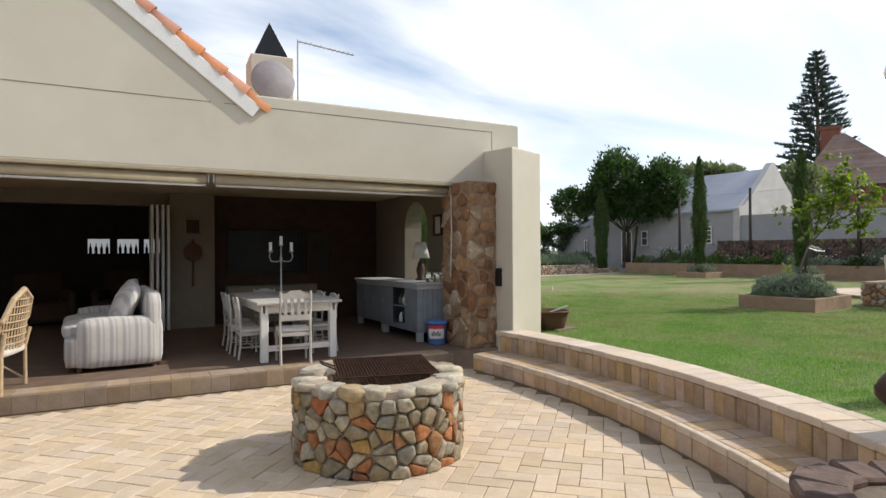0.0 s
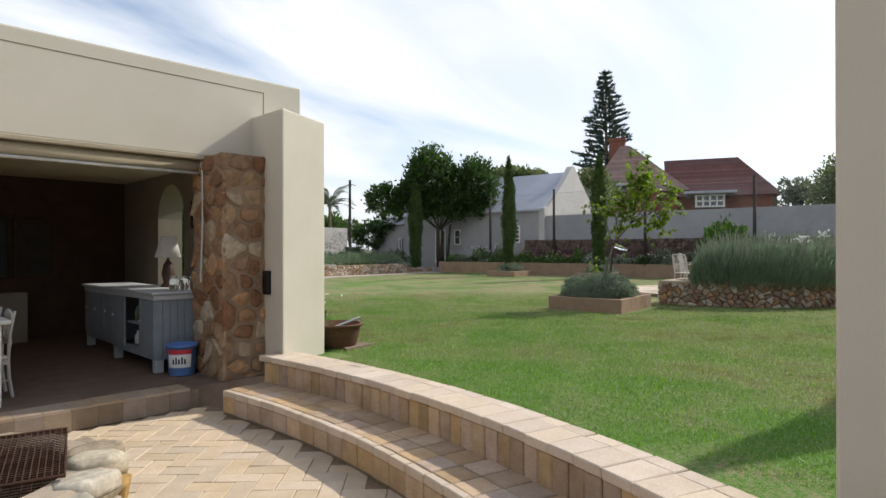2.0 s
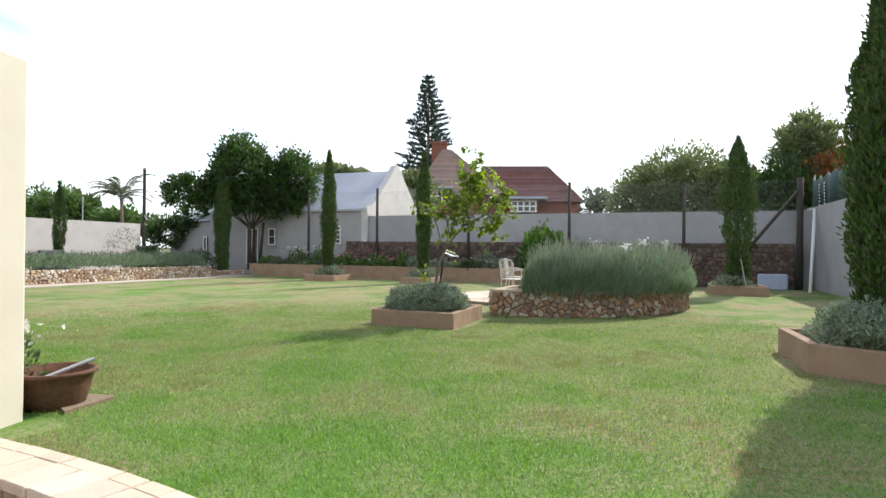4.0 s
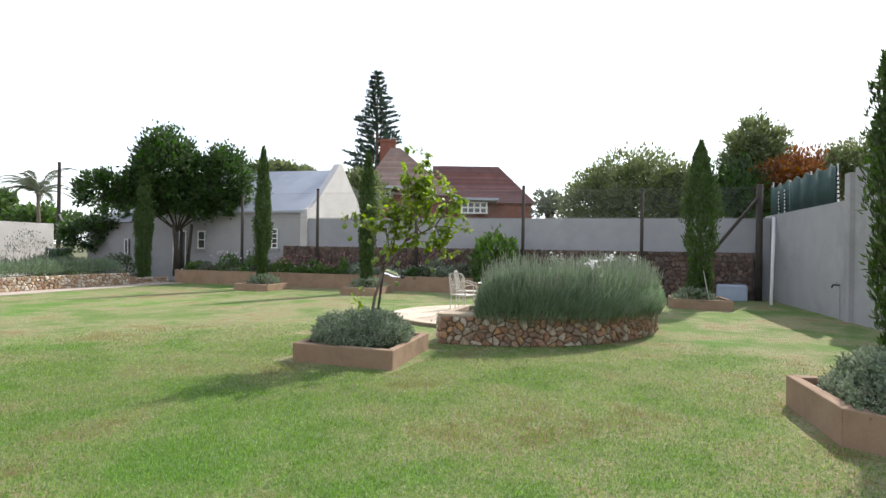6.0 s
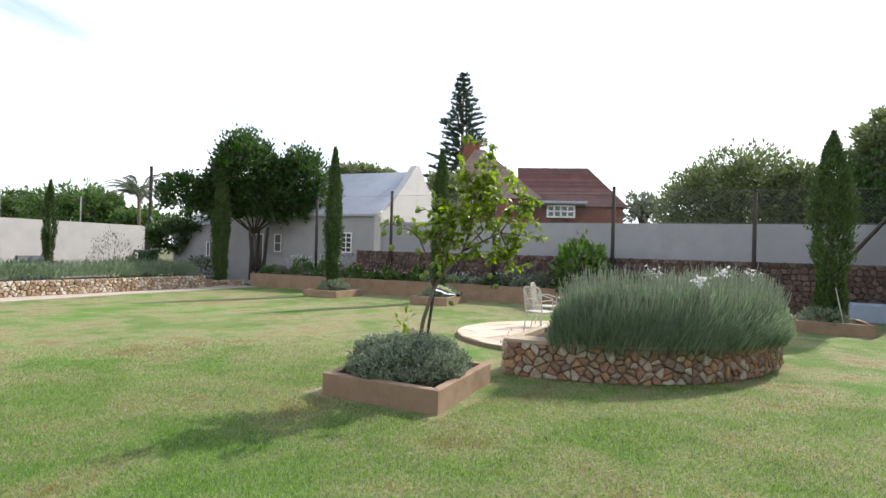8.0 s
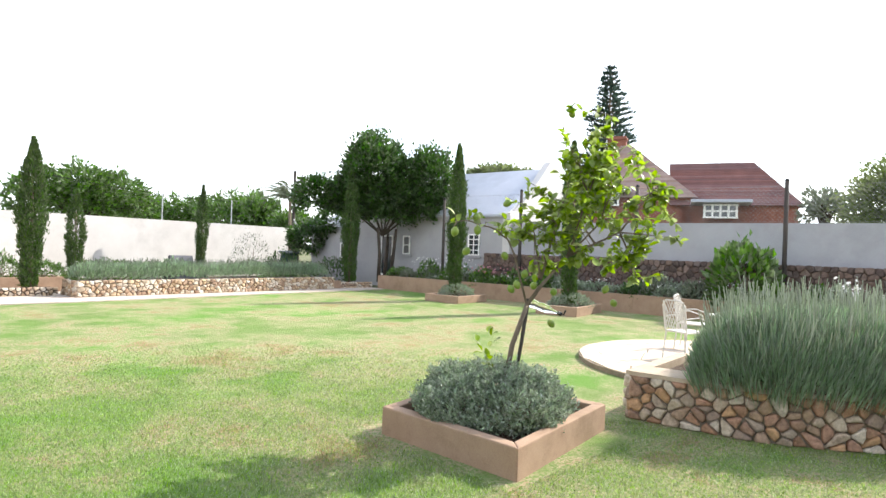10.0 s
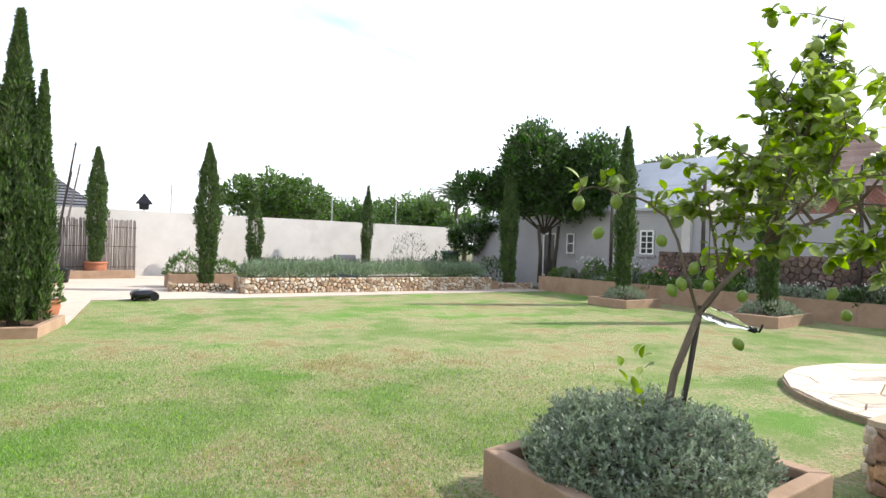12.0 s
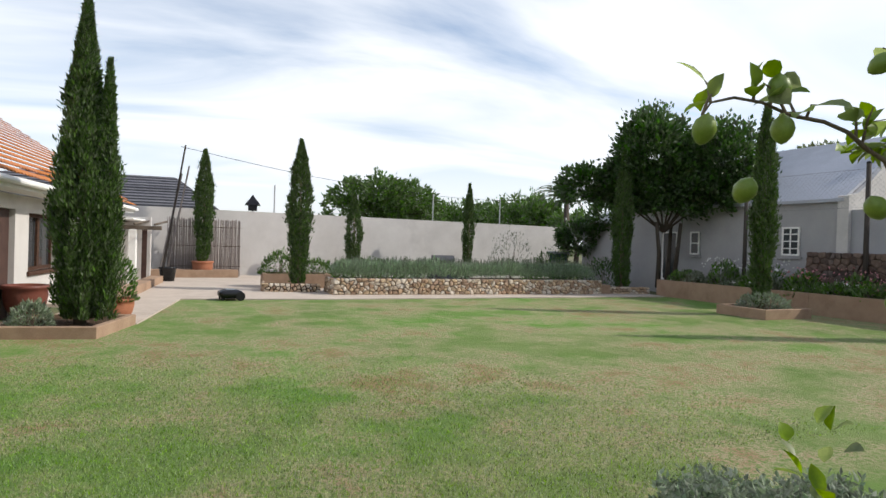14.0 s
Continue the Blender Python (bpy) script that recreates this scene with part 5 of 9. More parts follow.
# ---- bowl of tools beside the fin, wall box ----
def bowl_pot():
    c = (5.36, 7.02)
    ob = thing("bowl_planter", (*c, Z_LAWN), "low brown woven-look bowl on the lawn edge", "pot")
    g = G()
    add_lathe(g, [(0.19, 0.0), (0.22, 0.03), (0.255, 0.16), (0.275, 0.25), (0.30, 0.26), (0.30, 0.285), (0.265, 0.285), (0.25, 0.2), (0.2, 0.19), (0.01, 0.19)], 30, (*c, Z_LAWN))
    part("bowl", g, M_WEAVE, ob, smooth=True)
    g = G()
    add_prism(g, [(c[0] - 0.1, c[1] - 0.32), (c[0] + 0.36, c[1] - 0.22), (c[0] + 0.3, c[1] + 0.02), (c[0], c[1])], Z_LAWN, Z_LAWN + 0.03)
    tagged(part("flat_stone", g, M_MORTAR), "flat grey stepping stone under a bowl", "stone")
    g = G()
    add_tube(g, [(c[0] - 0.1, c[1] - 0.05, Z_LAWN + 0.24), (c[0] + 0.24, c[1] - 0.12, Z_LAWN + 0.34)], 0.014, 8)
    tagged(part("hose_nozzle", g, M_GREYTOP), "grey and blue hose wand resting in the bowl", "hose")
    herb = shrub("herb_plant", (5.26, 7.42, Z_LAWN), (0.46, 0.46, 0.58), M_BUSH, "small white-flowered herb beside the wing wall", 69, 520, 0.06, "plant", aspect=0.45)
    rnd = random.Random(70)
    g = G()
    leaf_cloud(g, [(5.26 + rnd.gauss(0, 0.14), 7.42 + rnd.gauss(0, 0.14), Z_LAWN + rnd.uniform(0.35, 0.62)) for _ in range(60)], 0.045, rnd, 0.95)
    part("blossom", g, M_PETAL, herb, "small white flowers")["kind"] = "stuff"


bowl_pot()
g = G()
add_box(g, 4.40, 6.90, 1.22, 4.475, 7.02, 1.47, 0.012, Matrix.Translation((0.0, 0.0, 0.0)))
tagged(part("wall_box", g, M_BLACK), "small black outdoor light on the wing wall", "wall light")

# ---- stone pillar, blinds, roof edge, chimney ----
def stone_pillar():
    x0, x1, y0, y1, z1 = 4.03, 4.62, 7.12, 7.86, 2.69
    ob = thing("stone_pillar", ((x0 + x1) / 2, (y0 + y1) / 2, 0.2), "rough fieldstone pillar of brown and rust stones", "pillar", "", "structure")
    g = G()
    add_box(g, x0 + 0.01, y0 + 0.01, 0.1, x1, y1, z1)
    part("core", g, M_PILLARMORT, ob)
    stones(ob, M_PILLAR, cells(x1 - x0 + 0.02, z1 - 0.2, 3, 14, 81, 0.46, 0.034, course=0.78), flat_face(x0 - 0.01, y0, x1, y0, 0.2, 1), 0.014, 82)
    stones(ob, M_PILLAR, cells(y1 - y0 + 0.02, z1 - 0.2, 3, 14, 83, 0.46, 0.034, course=0.78), flat_face(x0, y1, x0, y0 - 0.01, 0.2, 1), 0.014, 84)


stone_pillar()


def blind(x0, x1, tag):
    ob = thing("roller_blind", ((x0 + x1) / 2, FRONT + 0.1, 2.52), "rolled-up beige outdoor blind under the beam", "blind", "veranda blinds")
    g = G()
    add_tube(g, [(x0 + 0.02, FRONT + 0.10, 2.60), (x1 - 0.02, FRONT + 0.10, 2.60)], 0.082, 18)
    part("roll", g, M_BEIGE, ob, smooth=True)
    g = G()
    add_tube(g, [(x0 + 0.03, FRONT + 0.04, 2.515), (x1 - 0.03, FRONT + 0.04, 2.515)], 0.016, 10)
    part("bottom_rail", g, M_OFFWHITE, ob, smooth=True)
    for x in (x0, x1):
        g = G()
        add_box(g, x - 0.012, FRONT + 0.03, 2.55, x + 0.012, FRONT + 0.2, 2.70, 0.004)
        part("end_bracket", g, M_GALV, ob)


blind(-3.0, 0.72, 0)
blind(0.78, 4.02, 1)
blind(-6.8, -3.1, 2)
g = G()
add_box(g, -12, FRONT - 0.045, 2.655, 4.03, FRONT + 0.02, 2.70, 0.008)
fixed("trim", g, M_BEIGE, "beige track along the beam's lower edge")
cord = thing("blind_cord", (4.0, FRONT - 0.04, 1.35), "white pull cord and rod of the blind", "blind cord")
g = G()
add_tube(g, [(4.0, FRONT - 0.05, 2.58), (3.985, FRONT - 0.09, 2.0), (3.96, FRONT - 0.1, 1.35)], 0.009, 6)
part("rod", g, M_OFFWHITE, cord)
g = G()
add_tube(g, [(4.0 + 0.02 * math.cos(k), FRONT - 0.05, 2.59 + 0.02 * math.sin(k)) for k in np.linspace(0, 6.28, 9)], 0.004, 5)
part("hook", g, M_STEEL, cord)


def roof_verge():
    """The barge board and the clay verge tiles along the gable's slope."""
    ax, az, bx, bz = 1.22, 3.37, -4.6, 3.37 + 5.82 * SL
    ln = math.hypot(bx - ax, bz - az)
    ang = math.atan2(bz - az, bx - ax)
    ob = thing("gable_roof_edge", (ax, FRONT - 0.1, az), "white barge board with a row of orange verge tiles", "roof edge", "", "structure")
    m = Matrix.Translation((ax, FRONT - 0.026, az)) @ Matrix.Rotation(-ang, 4, "Y")
    g = G()
    add_box(g, 0, -0.012, 0.0, ln, 0.024, -0.17, 0.006, m)
    part("barge_board", g, M_WHITE, ob)
    g = G()
    n = 10
    vs, fs = [], []
    L, r0, r1 = 0.40, 0.165, 0.135
    for i, (x, r) in enumerate(((0, r0), (L, r1))):
        for k in range(n + 1):
            a = math.pi * k / n
            vs.append((x, -r * math.cos(a), -r * math.sin(a)))
    for i, (x, r) in enumerate(((0, r0 - 0.016), (L, r1 - 0.016))):
        for k in range(n + 1):
            a = math.pi * k / n
            vs.append((x, -r * math.cos(a), -r * math.sin(a)))
    e = n + 1
    for k in range(n):
        fs += [(k, k + 1, e + k + 1, e + k), (2 * e + k + 1, 2 * e + k, 3 * e + k, 3 * e + k + 1), (k, 2 * e + k, 2 * e + k + 1, k + 1), (e + k + 1, 3 * e + k + 1, 3 * e + k, e + k)]
    add(g, vs, fs)
    me = mesh_of(g, M_TILE, True, "tile")
    k = 0
    while k * 0.33 < ln - 0.2:
        t = part("tile", me, M_TILE, ob)
        t.matrix_world = m @ pose(-0.10 + k * 0.33, 0.14, -0.160, 0, -1.5, 0)
        k += 1
    g = G()
    add_box(g, 0.7, 0.12, -0.21, ln, 6.5, -0.16, 0.0, m)
    part("roof_plane", g, M_TILE, ob, "orange clay roof tiles")


roof_verge()


def chimney():
    c, z = (2.35, 11.6), 3.25
    ob = thing("chimney", (*c, z), "square cream chimney with a black pyramid cowl", "chimney")
    m = Matrix.Translation((*c, z)) @ Matrix.Rotation(radians(-4), 4, "Z")
    g = G()
    add_box(g, -0.44, -0.38, 0, 0.34, 0.38, 2.12, 0.02, m)
    part("chimney_body", g, M_CREAM, ob)
    g = G()
    add_prism(g, [(-0.34, -0.28), (0.22, -0.28), (0.22, 0.28), (-0.34, 0.28)], 2.115, 2.15, m)
    vs = [m @ Vector(p) for p in ((-0.36, -0.30, 2.15), (0.24, -0.30, 2.15), (0.24, 0.30, 2.15), (-0.36, 0.30, 2.15), (-0.05, 0, 2.86))]
    add(g, vs, [(0, 3, 2, 1), (0, 1, 4), (1, 2, 4), (2, 3, 4), (3, 0, 4)])
    part("cowl", g, M_BLACK, ob, "black pyramid cowl")
    d = thing("satellite_dish", (2.18, 10.85, z), "grey satellite dish seen from behind", "dish")
    g = G()
    mm = Matrix.Translation((2.18, 10.75, z + 1.50)) @ Matrix.Rotation(radians(82), 4, "X")
    add_lathe(g, [(0.02, 0.09), (0.21, 0.065), (0.35, 0.018), (0.385, 0.0), (0.385, 0.012), (0.35, 0.03), (0.21, 0.08), (0.02, 0.105)], 32)
    g = ([mm @ Vector(v) for v in g[0]], g[1])
    part("reflector", g, M_DISH, d, smooth=True)
    g = G()
    add_tube(g, [(2.18, 10.85, 3.28), (2.18, 10.85, z + 1.45)], 0.025, 8)
    part("mast", g, M_GALV, d)
    a = thing("antenna", (2.66, 10.9, 3.28), "thin rooftop television antenna on a mast", "antenna")
    g = G()
    add_tube(g, [(2.66, 10.9, 3.26), (2.66, 10.9, 5.62)], 0.014, 6)
    part("mast", g, M_GALV, a)
    g = G()
    add_tube(g, [(2.66, 10.9, 5.59), (3.70, 10.75, 5.44)], 0.012, 6)
    part("boom", g, M_GALV, a)
    for k in range(12):
        g = G()
        x = 2.72 + k * 0.085
        add_tube(g, [(x, 10.8 - k * 0.012, 5.582 - k * 0.0122), (x, 10.98 - k * 0.012, 5.582 - k * 0.0122)], 0.004, 4)
        part("element", g, M_GALV, a)


chimney()


# ---- dining table and chairs ----
def dining_table():
    x0, x1, y0, y1, top = 1.29, 2.24, 7.44, 9.35, Z_VER + 0.74
    ob = thing("dining_table", ((x0 + x1) / 2, (y0 + y1) / 2, Z_VER), "long white-painted wooden dining table on the veranda", "table")
    g = G()
    add_box(g, x0 - 0.06, y0 - 0.06, top - 0.035, x1 + 0.06, y1 + 0.06, top, 0.008)
    part("tabletop", g, M_OFFWHITE, ob)
    for x in (x0 + 0.045, x1 - 0.045):
        for y in (y0 + 0.045, y1 - 0.045):
            g = G()
            add_box(g, x - 0.045, y - 0.045, Z_VER, x + 0.045, y + 0.045, top - 0.035, 0.006)
            part("leg", g, M_WHITE, ob)
    for a in ((x0, y0 + 0.02, x1, y0 + 0.05), (x0, y1 - 0.05, x1, y1 - 0.02), (x0 + 0.02, y0, x0 + 0.05, y1), (x1 - 0.05, y0, x1 - 0.02, y1)):
        g = G()
        add_box(g, a[0], a[1], top - 0.14, a[2], a[3], top - 0.036, 0.003)
        part("apron", g, M_WHITE, ob)
    for y in (y0 + 0.045, y1 - 0.045):
        g = G()
        add_box(g, x0 + 0.09, y - 0.025, Z_VER + 0.13, x1 - 0.09, y + 0.025, Z_VER + 0.2, 0.004)
        part("stretcher", g, M_WHITE, ob)


dining_table()


def dining_chair():
    """Faces +y; origin on the floor under the seat."""
    ob = thing("dining_chair", (0, 0, 0), "chalky white wooden dining chair with a linen seat", "chair", "chairs round the table")
    for sx in (-1, 1):
        g = G()
        add_tube(g, [(sx * 0.20, -0.24, 0), (sx * 0.20, -0.205, 0.25), (sx * 0.20, -0.2, 0.46), (sx * 0.20, -0.215, 0.75), (sx * 0.20, -0.26, 1.0)], 0.019, 6)
        part("back_leg", g, M_OFFWHITE, ob)
        g = G()
        add_tube(g, [(sx * 0.205, 0.2, 0), (sx * 0.205, 0.2, 0.43)], 0.017, 8, 0.023)
        part("front_leg", g, M_OFFWHITE, ob)
        g = G()
        add_box(g, sx * 0.205 - 0.011, -0.2, 0.385, sx * 0.205 + 0.011, 0.2, 0.435, 0.003)
        part("side_rail", g, M_OFFWHITE, ob)
        g = G()
        add_tube(g, [(sx * 0.205, -0.2, 0.2), (sx * 0.205, 0.2, 0.2)], 0.011, 6)
        part("stretcher", g, M_OFFWHITE, ob)
    g = G()
    add_tube(g, [(-0.2, 0.0, 0.2), (0.2, 0.0, 0.2)], 0.011, 6)
    part("cross_stretcher", g, M_OFFWHITE, ob)
    for y in (-0.2, 0.2):
        g = G()
        add_box(g, -0.2, y - 0.011, 0.385, 0.2, y + 0.011, 0.435, 0.003)
        part("seat_rail", g, M_OFFWHITE, ob)
    g = G()
    add_box(g, -0.225, -0.2, 0.435, 0.225, 0.225, 0.49, 0.022)
    part("seat", g, M_LINEN, ob, "pale linen seat pad")
    # crest with a raised middle, lower rail, four slats
    top = [(-0.215, 0.90), (0.215, 0.90), (0.215, 0.965), (0.13, 0.975), (0.07, 1.01), (-0.07, 1.01), (-0.13, 0.975), (-0.215, 0.965)]
    m = Matrix(((1, 0, 0, 0), (0, 0, -1, -0.225), (0, 1, 0, 0), (0, 0, 0, 1)))
    g = G()
    add_prism(g, top, 0.0, 0.024, m)
    part("crest_rail", g, M_OFFWHITE, ob)
    g = G()
    add_box(g, -0.2, -0.235, 0.60, 0.2, -0.21, 0.68, 0.004)
    part("lower_rail", g, M_OFFWHITE, ob)
    for k in range(4):
        x = -0.135 + 0.09 * k
        g = G()
        add_box(g, x - 0.022, -0.237, 0.675, x + 0.022, -0.218, 0.91, 0.003)
        part("slat", g, M_OFFWHITE, ob)
    return ob


chair = dining_chair()
SMALL = Matrix.Scale(0.88, 4)
chair.matrix_world = pose(1.66, 7.36, Z_VER, 0, 0, -6) @ SMALL
for x, y, r in ((1.27, 7.95, -90), (1.25, 8.48, -92), (1.28, 9.0, -88), (2.2, 8.0, 90), (2.19, 8.6, 92), (1.78, 9.42, 180)):
    copy_thing(chair, pose(x, y, Z_VER, 0, 0, r) @ SMALL)


def candelabra():
    c, z = (1.84, 8.75), Z_VER + 0.74
    ob = thing("candelabra", (*c, z), "tall silver candelabra with three white candles", "candelabra")
    g = G()
    add_lathe(g, [(0.10, 0), (0.10, 0.012), (0.04, 0.03), (0.014, 0.06), (0.010, 0.50), (0.022, 0.52), (0.010, 0.55), (0.010, 0.70)], 16, (*c, z))
    part("stem", g, M_GALV, ob, smooth=True)
    for s in (-1, 1):
        g = G()
        add_tube(g, [(c[0], c[1], z + 0.50), (c[0] + s * 0.06, c[1], z + 0.47), (c[0] + s * 0.14, c[1], z + 0.48), (c[0] + s * 0.17, c[1], z + 0.55), (c[0] + s * 0.15, c[1], z + 0.61)], 0.008, 6)
        part("arm", g, M_GALV, ob)
    for dx, dz in ((-0.15, 0.61), (0, 0.70), (0.15, 0.61)):
        g = G()
        add_lathe(g, [(0.03, 0), (0.036, 0.015), (0.03, 0.02)], 14, (c[0] + dx, c[1], z + dz))
        part("cup", g, M_GALV, ob)
        g = G()
        add_lathe(g, [(0.023, 0), (0.023, 0.12), (0.016, 0.125)], 12, (c[0] + dx, c[1], z + dz + 0.02))
        part("candle", g, M_WHITE, ob, "white pillar candle")


candelabra()


# ---- sofa and wicker chair ----
def striped():
    m = surface("striped_slipcover", (0.55, 0.53, 0.50), (0.61, 0.59, 0.56), 8, 150, 0.95, 0.3, 0.003, sheen=0.2)
    nt = m.node_tree
    p = nt.nodes["Principled BSDF"]
    src = p.inputs["Base Color"].links[0].from_socket
    geo = nt.nodes.new("ShaderNodeNewGeometry")
    dot = nt.nodes.new("ShaderNodeVectorMath")
    dot.operation, dot.inputs[1].default_value = "DOT_PRODUCT", (1.0, 0.55, 0.0)
    nt.links.new(geo.outputs["Position"], dot.inputs[0])
    for freq, width, col in ((95.0, 0.72, (0.47, 0.43, 0.385)), (47.5, 0.95, (0.36, 0.35, 0.36))):
        mu = nt.nodes.new("ShaderNodeMath")
        mu.operation, mu.inputs[1].default_value = "MULTIPLY", freq
        nt.links.new(dot.outputs["Value"], mu.inputs[0])
        si = nt.nodes.new("ShaderNodeMath")
        si.operation = "SINE"
        nt.links.new(mu.outputs[0], si.inputs[0])
        gt = nt.nodes.new("ShaderNodeMapRange")
        gt.inputs[1].default_value, gt.inputs[2].default_value = width - 0.25, width + 0.1
        nt.links.new(si.outputs[0], gt.inputs[0])
        src = mixed(nt, gt.outputs[0], src, col)
    nt.links.new(src, p.inputs["Base Color"])
    return m


M_STRIPE = striped()


def puffed(g, x0, y0, z0, x1, y1, z1, b, m, swell=0.02, n=6, seed=0):
    """A soft upholstered block: a box with rounded edges and slightly swollen, uneven faces."""
    c = Vector(((x0 + x1) / 2, (y0 + y1) / 2, (z0 + z1) / 2))
    h = Vector(((x1 - x0) / 2, (y1 - y0) / 2, (z1 - z0) / 2))
    vs, fs, ix = [], [], {}

    def vert(p):
        key = tuple(round(v, 4) for v in p)
        if key not in ix:
            q = Vector([max(-h[k] + b, min(h[k] - b, p[k] * h[k])) for k in range(3)])
            d = Vector([p[k] * h[k] for k in range(3)]) - q
            if d.length > 1e-6:
                d = d.normalized() * b
            w = Vector([p[k] * (1 - p[(k + 1) % 3] ** 2) * (1 - p[(k + 2) % 3] ** 2) for k in range(3)]) * swell
            e = noise.noise((p[0] * 2 + seed, p[1] * 2, p[2] * 2)) * 0.006
            ix[key] = len(vs)
            vs.append(m @ (c + q + d + w + Vector((e, e, e))))
        return ix[key]

    for a in range(3):
        for s in (-1, 1):
            for i in range(n):
                for j in range(n):
                    quad = []
                    for di, dj in ((0, 0), (1, 0), (1, 1), (0, 1)):
                        p = [0, 0, 0]
                        p[a], p[(a + 1) % 3], p[(a + 2) % 3] = s, -1 + 2 * (i + di) / n, -1 + 2 * (j + dj) / n
                        quad.append(vert(p))
                    fs.append(tuple(quad if s > 0 else quad[::-1]))
    add(g, vs, fs)


def sofa():
    # its arm's outer side faces -y, its front faces -x
    ob = thing("sofa", (-0.31, 8.78, Z_VER), "slipcovered sofa in pale grey stripes with cushions", "sofa")
    m = Matrix.Translation((-0.31, 8.80, Z_VER)) @ Matrix.Rotation(radians(3), 4, "Z")
    for nm, b, r, sw in (("base", (-0.50, -0.95, 0.06, 0.46, 0.95, 0.40), 0.03, 0.015), ("arm", (-0.38, -0.98, 0.05, 0.49, -0.74, 0.60), 0.05, 0.012), ("arm", (-0.38, 0.74, 0.05, 0.49, 0.98, 0.60), 0.05, 0.012), ("backrest", (0.30, -0.96, 0.09, 0.50, 0.96, 0.88), 0.07, 0.015), ("seat_cushion", (-0.52, -0.73, 0.36, 0.26, -0.01, 0.53), 0.06, 0.02), ("seat_cushion", (-0.52, 0.01, 0.36, 0.26, 0.73, 0.53), 0.06, 0.02)):
        g = G()
        puffed(g, *b, r, m, sw, 6, len(nm))
        part(nm, g, M_STRIPE, ob, smooth=True)
    for x in (-0.36, 0.40):
        for y in (-0.86, 0.86):
            g = G()
            add_lathe(g, [(0.022, 0), (0.03, 0.03), (0.03, 0.085)], 10, m @ Vector((x, y, 0)))
            part("foot", g, M_BARK, ob)
    for k, (x, y, t) in enumerate(((0.02, -0.58, 24), (0.10, -0.2, 14), (0.12, 0.3, 20))):
        c = thing("cushion", m @ Vector((x, y, 0.54)), "plump striped square cushion on the sofa", "cushion", "sofa cushions")
        g = G()
        puffed(g, -0.07, -0.24, 0.0, 0.07, 0.24, 0.46, 0.05, m @ pose(x, y, 0.52, 0, t, 10 - 9 * k), 0.05, 6, k)
        part("cover", g, M_STRIPE, c, smooth=True)


sofa()


def wicker_chair():
    c = (-1.40, 7.30)
    ob = thing("wicker_chair", (*c, Z_VER), "pale cane armchair with a rounded woven back", "chair")
    m = Matrix.Translation((*c, Z_VER)) @ Matrix.Rotation(radians(78), 4, "Z") @ Matrix.Scale(0.95, 4)
    for sx in (-1, 1):
        for y in (-0.28, 0.26):
            g = G()
            add_tube(g, [m @ Vector((sx * 0.31, y, 0)), m @ Vector((sx * 0.30, y, 0.42)), m @ Vector((sx * 0.32, y + (0.05 if y > 0 else -0.04), 0.62))], 0.019, 8)
            part("leg", g, M_WICKER, ob)
        g = G()
        add_tube(g, [m @ Vector((sx * 0.31, 0.30, 0.64)), m @ Vector((sx * 0.35, 0.0, 0.67)), m @ Vector((sx * 0.32, -0.30, 0.74)), m @ Vector((sx * 0.22, -0.36, 0.95)), m @ Vector((0, -0.38, 1.05))], 0.028, 8)
        part("arm_rail", g, M_WICKER, ob)
        g = G()
        add_tube(g, [m @ Vector((sx * 0.31, 0.26, 0.06)), m @ Vector((sx * 0.29, 0.0, 0.26)), m @ Vector((sx * 0.31, -0.28, 0.06))], 0.014, 6)
        part("brace", g, M_WICKER, ob)
    g = G()
    puffed(g, -0.30, -0.30, 0.36, 0.30, 0.30, 0.47, 0.05, m, 0.03, 5, 3)
    part("seat", g, M_LINEN, ob, "pale seat cushion", smooth=True)
    for k in range(15):
        a = -1.25 + 2.5 * k / 14
        x = 0.32 * math.sin(a)
        top = 1.02 - 0.28 * abs(math.sin(a)) ** 2.2
        g = G()
        add_tube(g, [m @ Vector((x, -0.20 - 0.12 * math.cos(a), 0.42)), m @ Vector((x * 1.05, -0.26 - 0.12 * math.cos(a), top))], 0.009, 5)
        part("cane", g, M_WICKER, ob)
    for k in range(7):
        z = 0.50 + 0.075 * k
        g = G()
        w = 0.33 if z < 0.8 else 0.33 * (1.08 - z) / 0.28
        add_tube(g, [m @ Vector((max(-w, min(w, 0.34 * math.sin(q))), -0.21 - 0.02 * k / 2 - 0.13 * math.cos(q), z)) for q in np.linspace(-1.2, 1.2, 9)], 0.008, 5)
        part("weave", g, M_WICKER, ob)


wicker_chair()


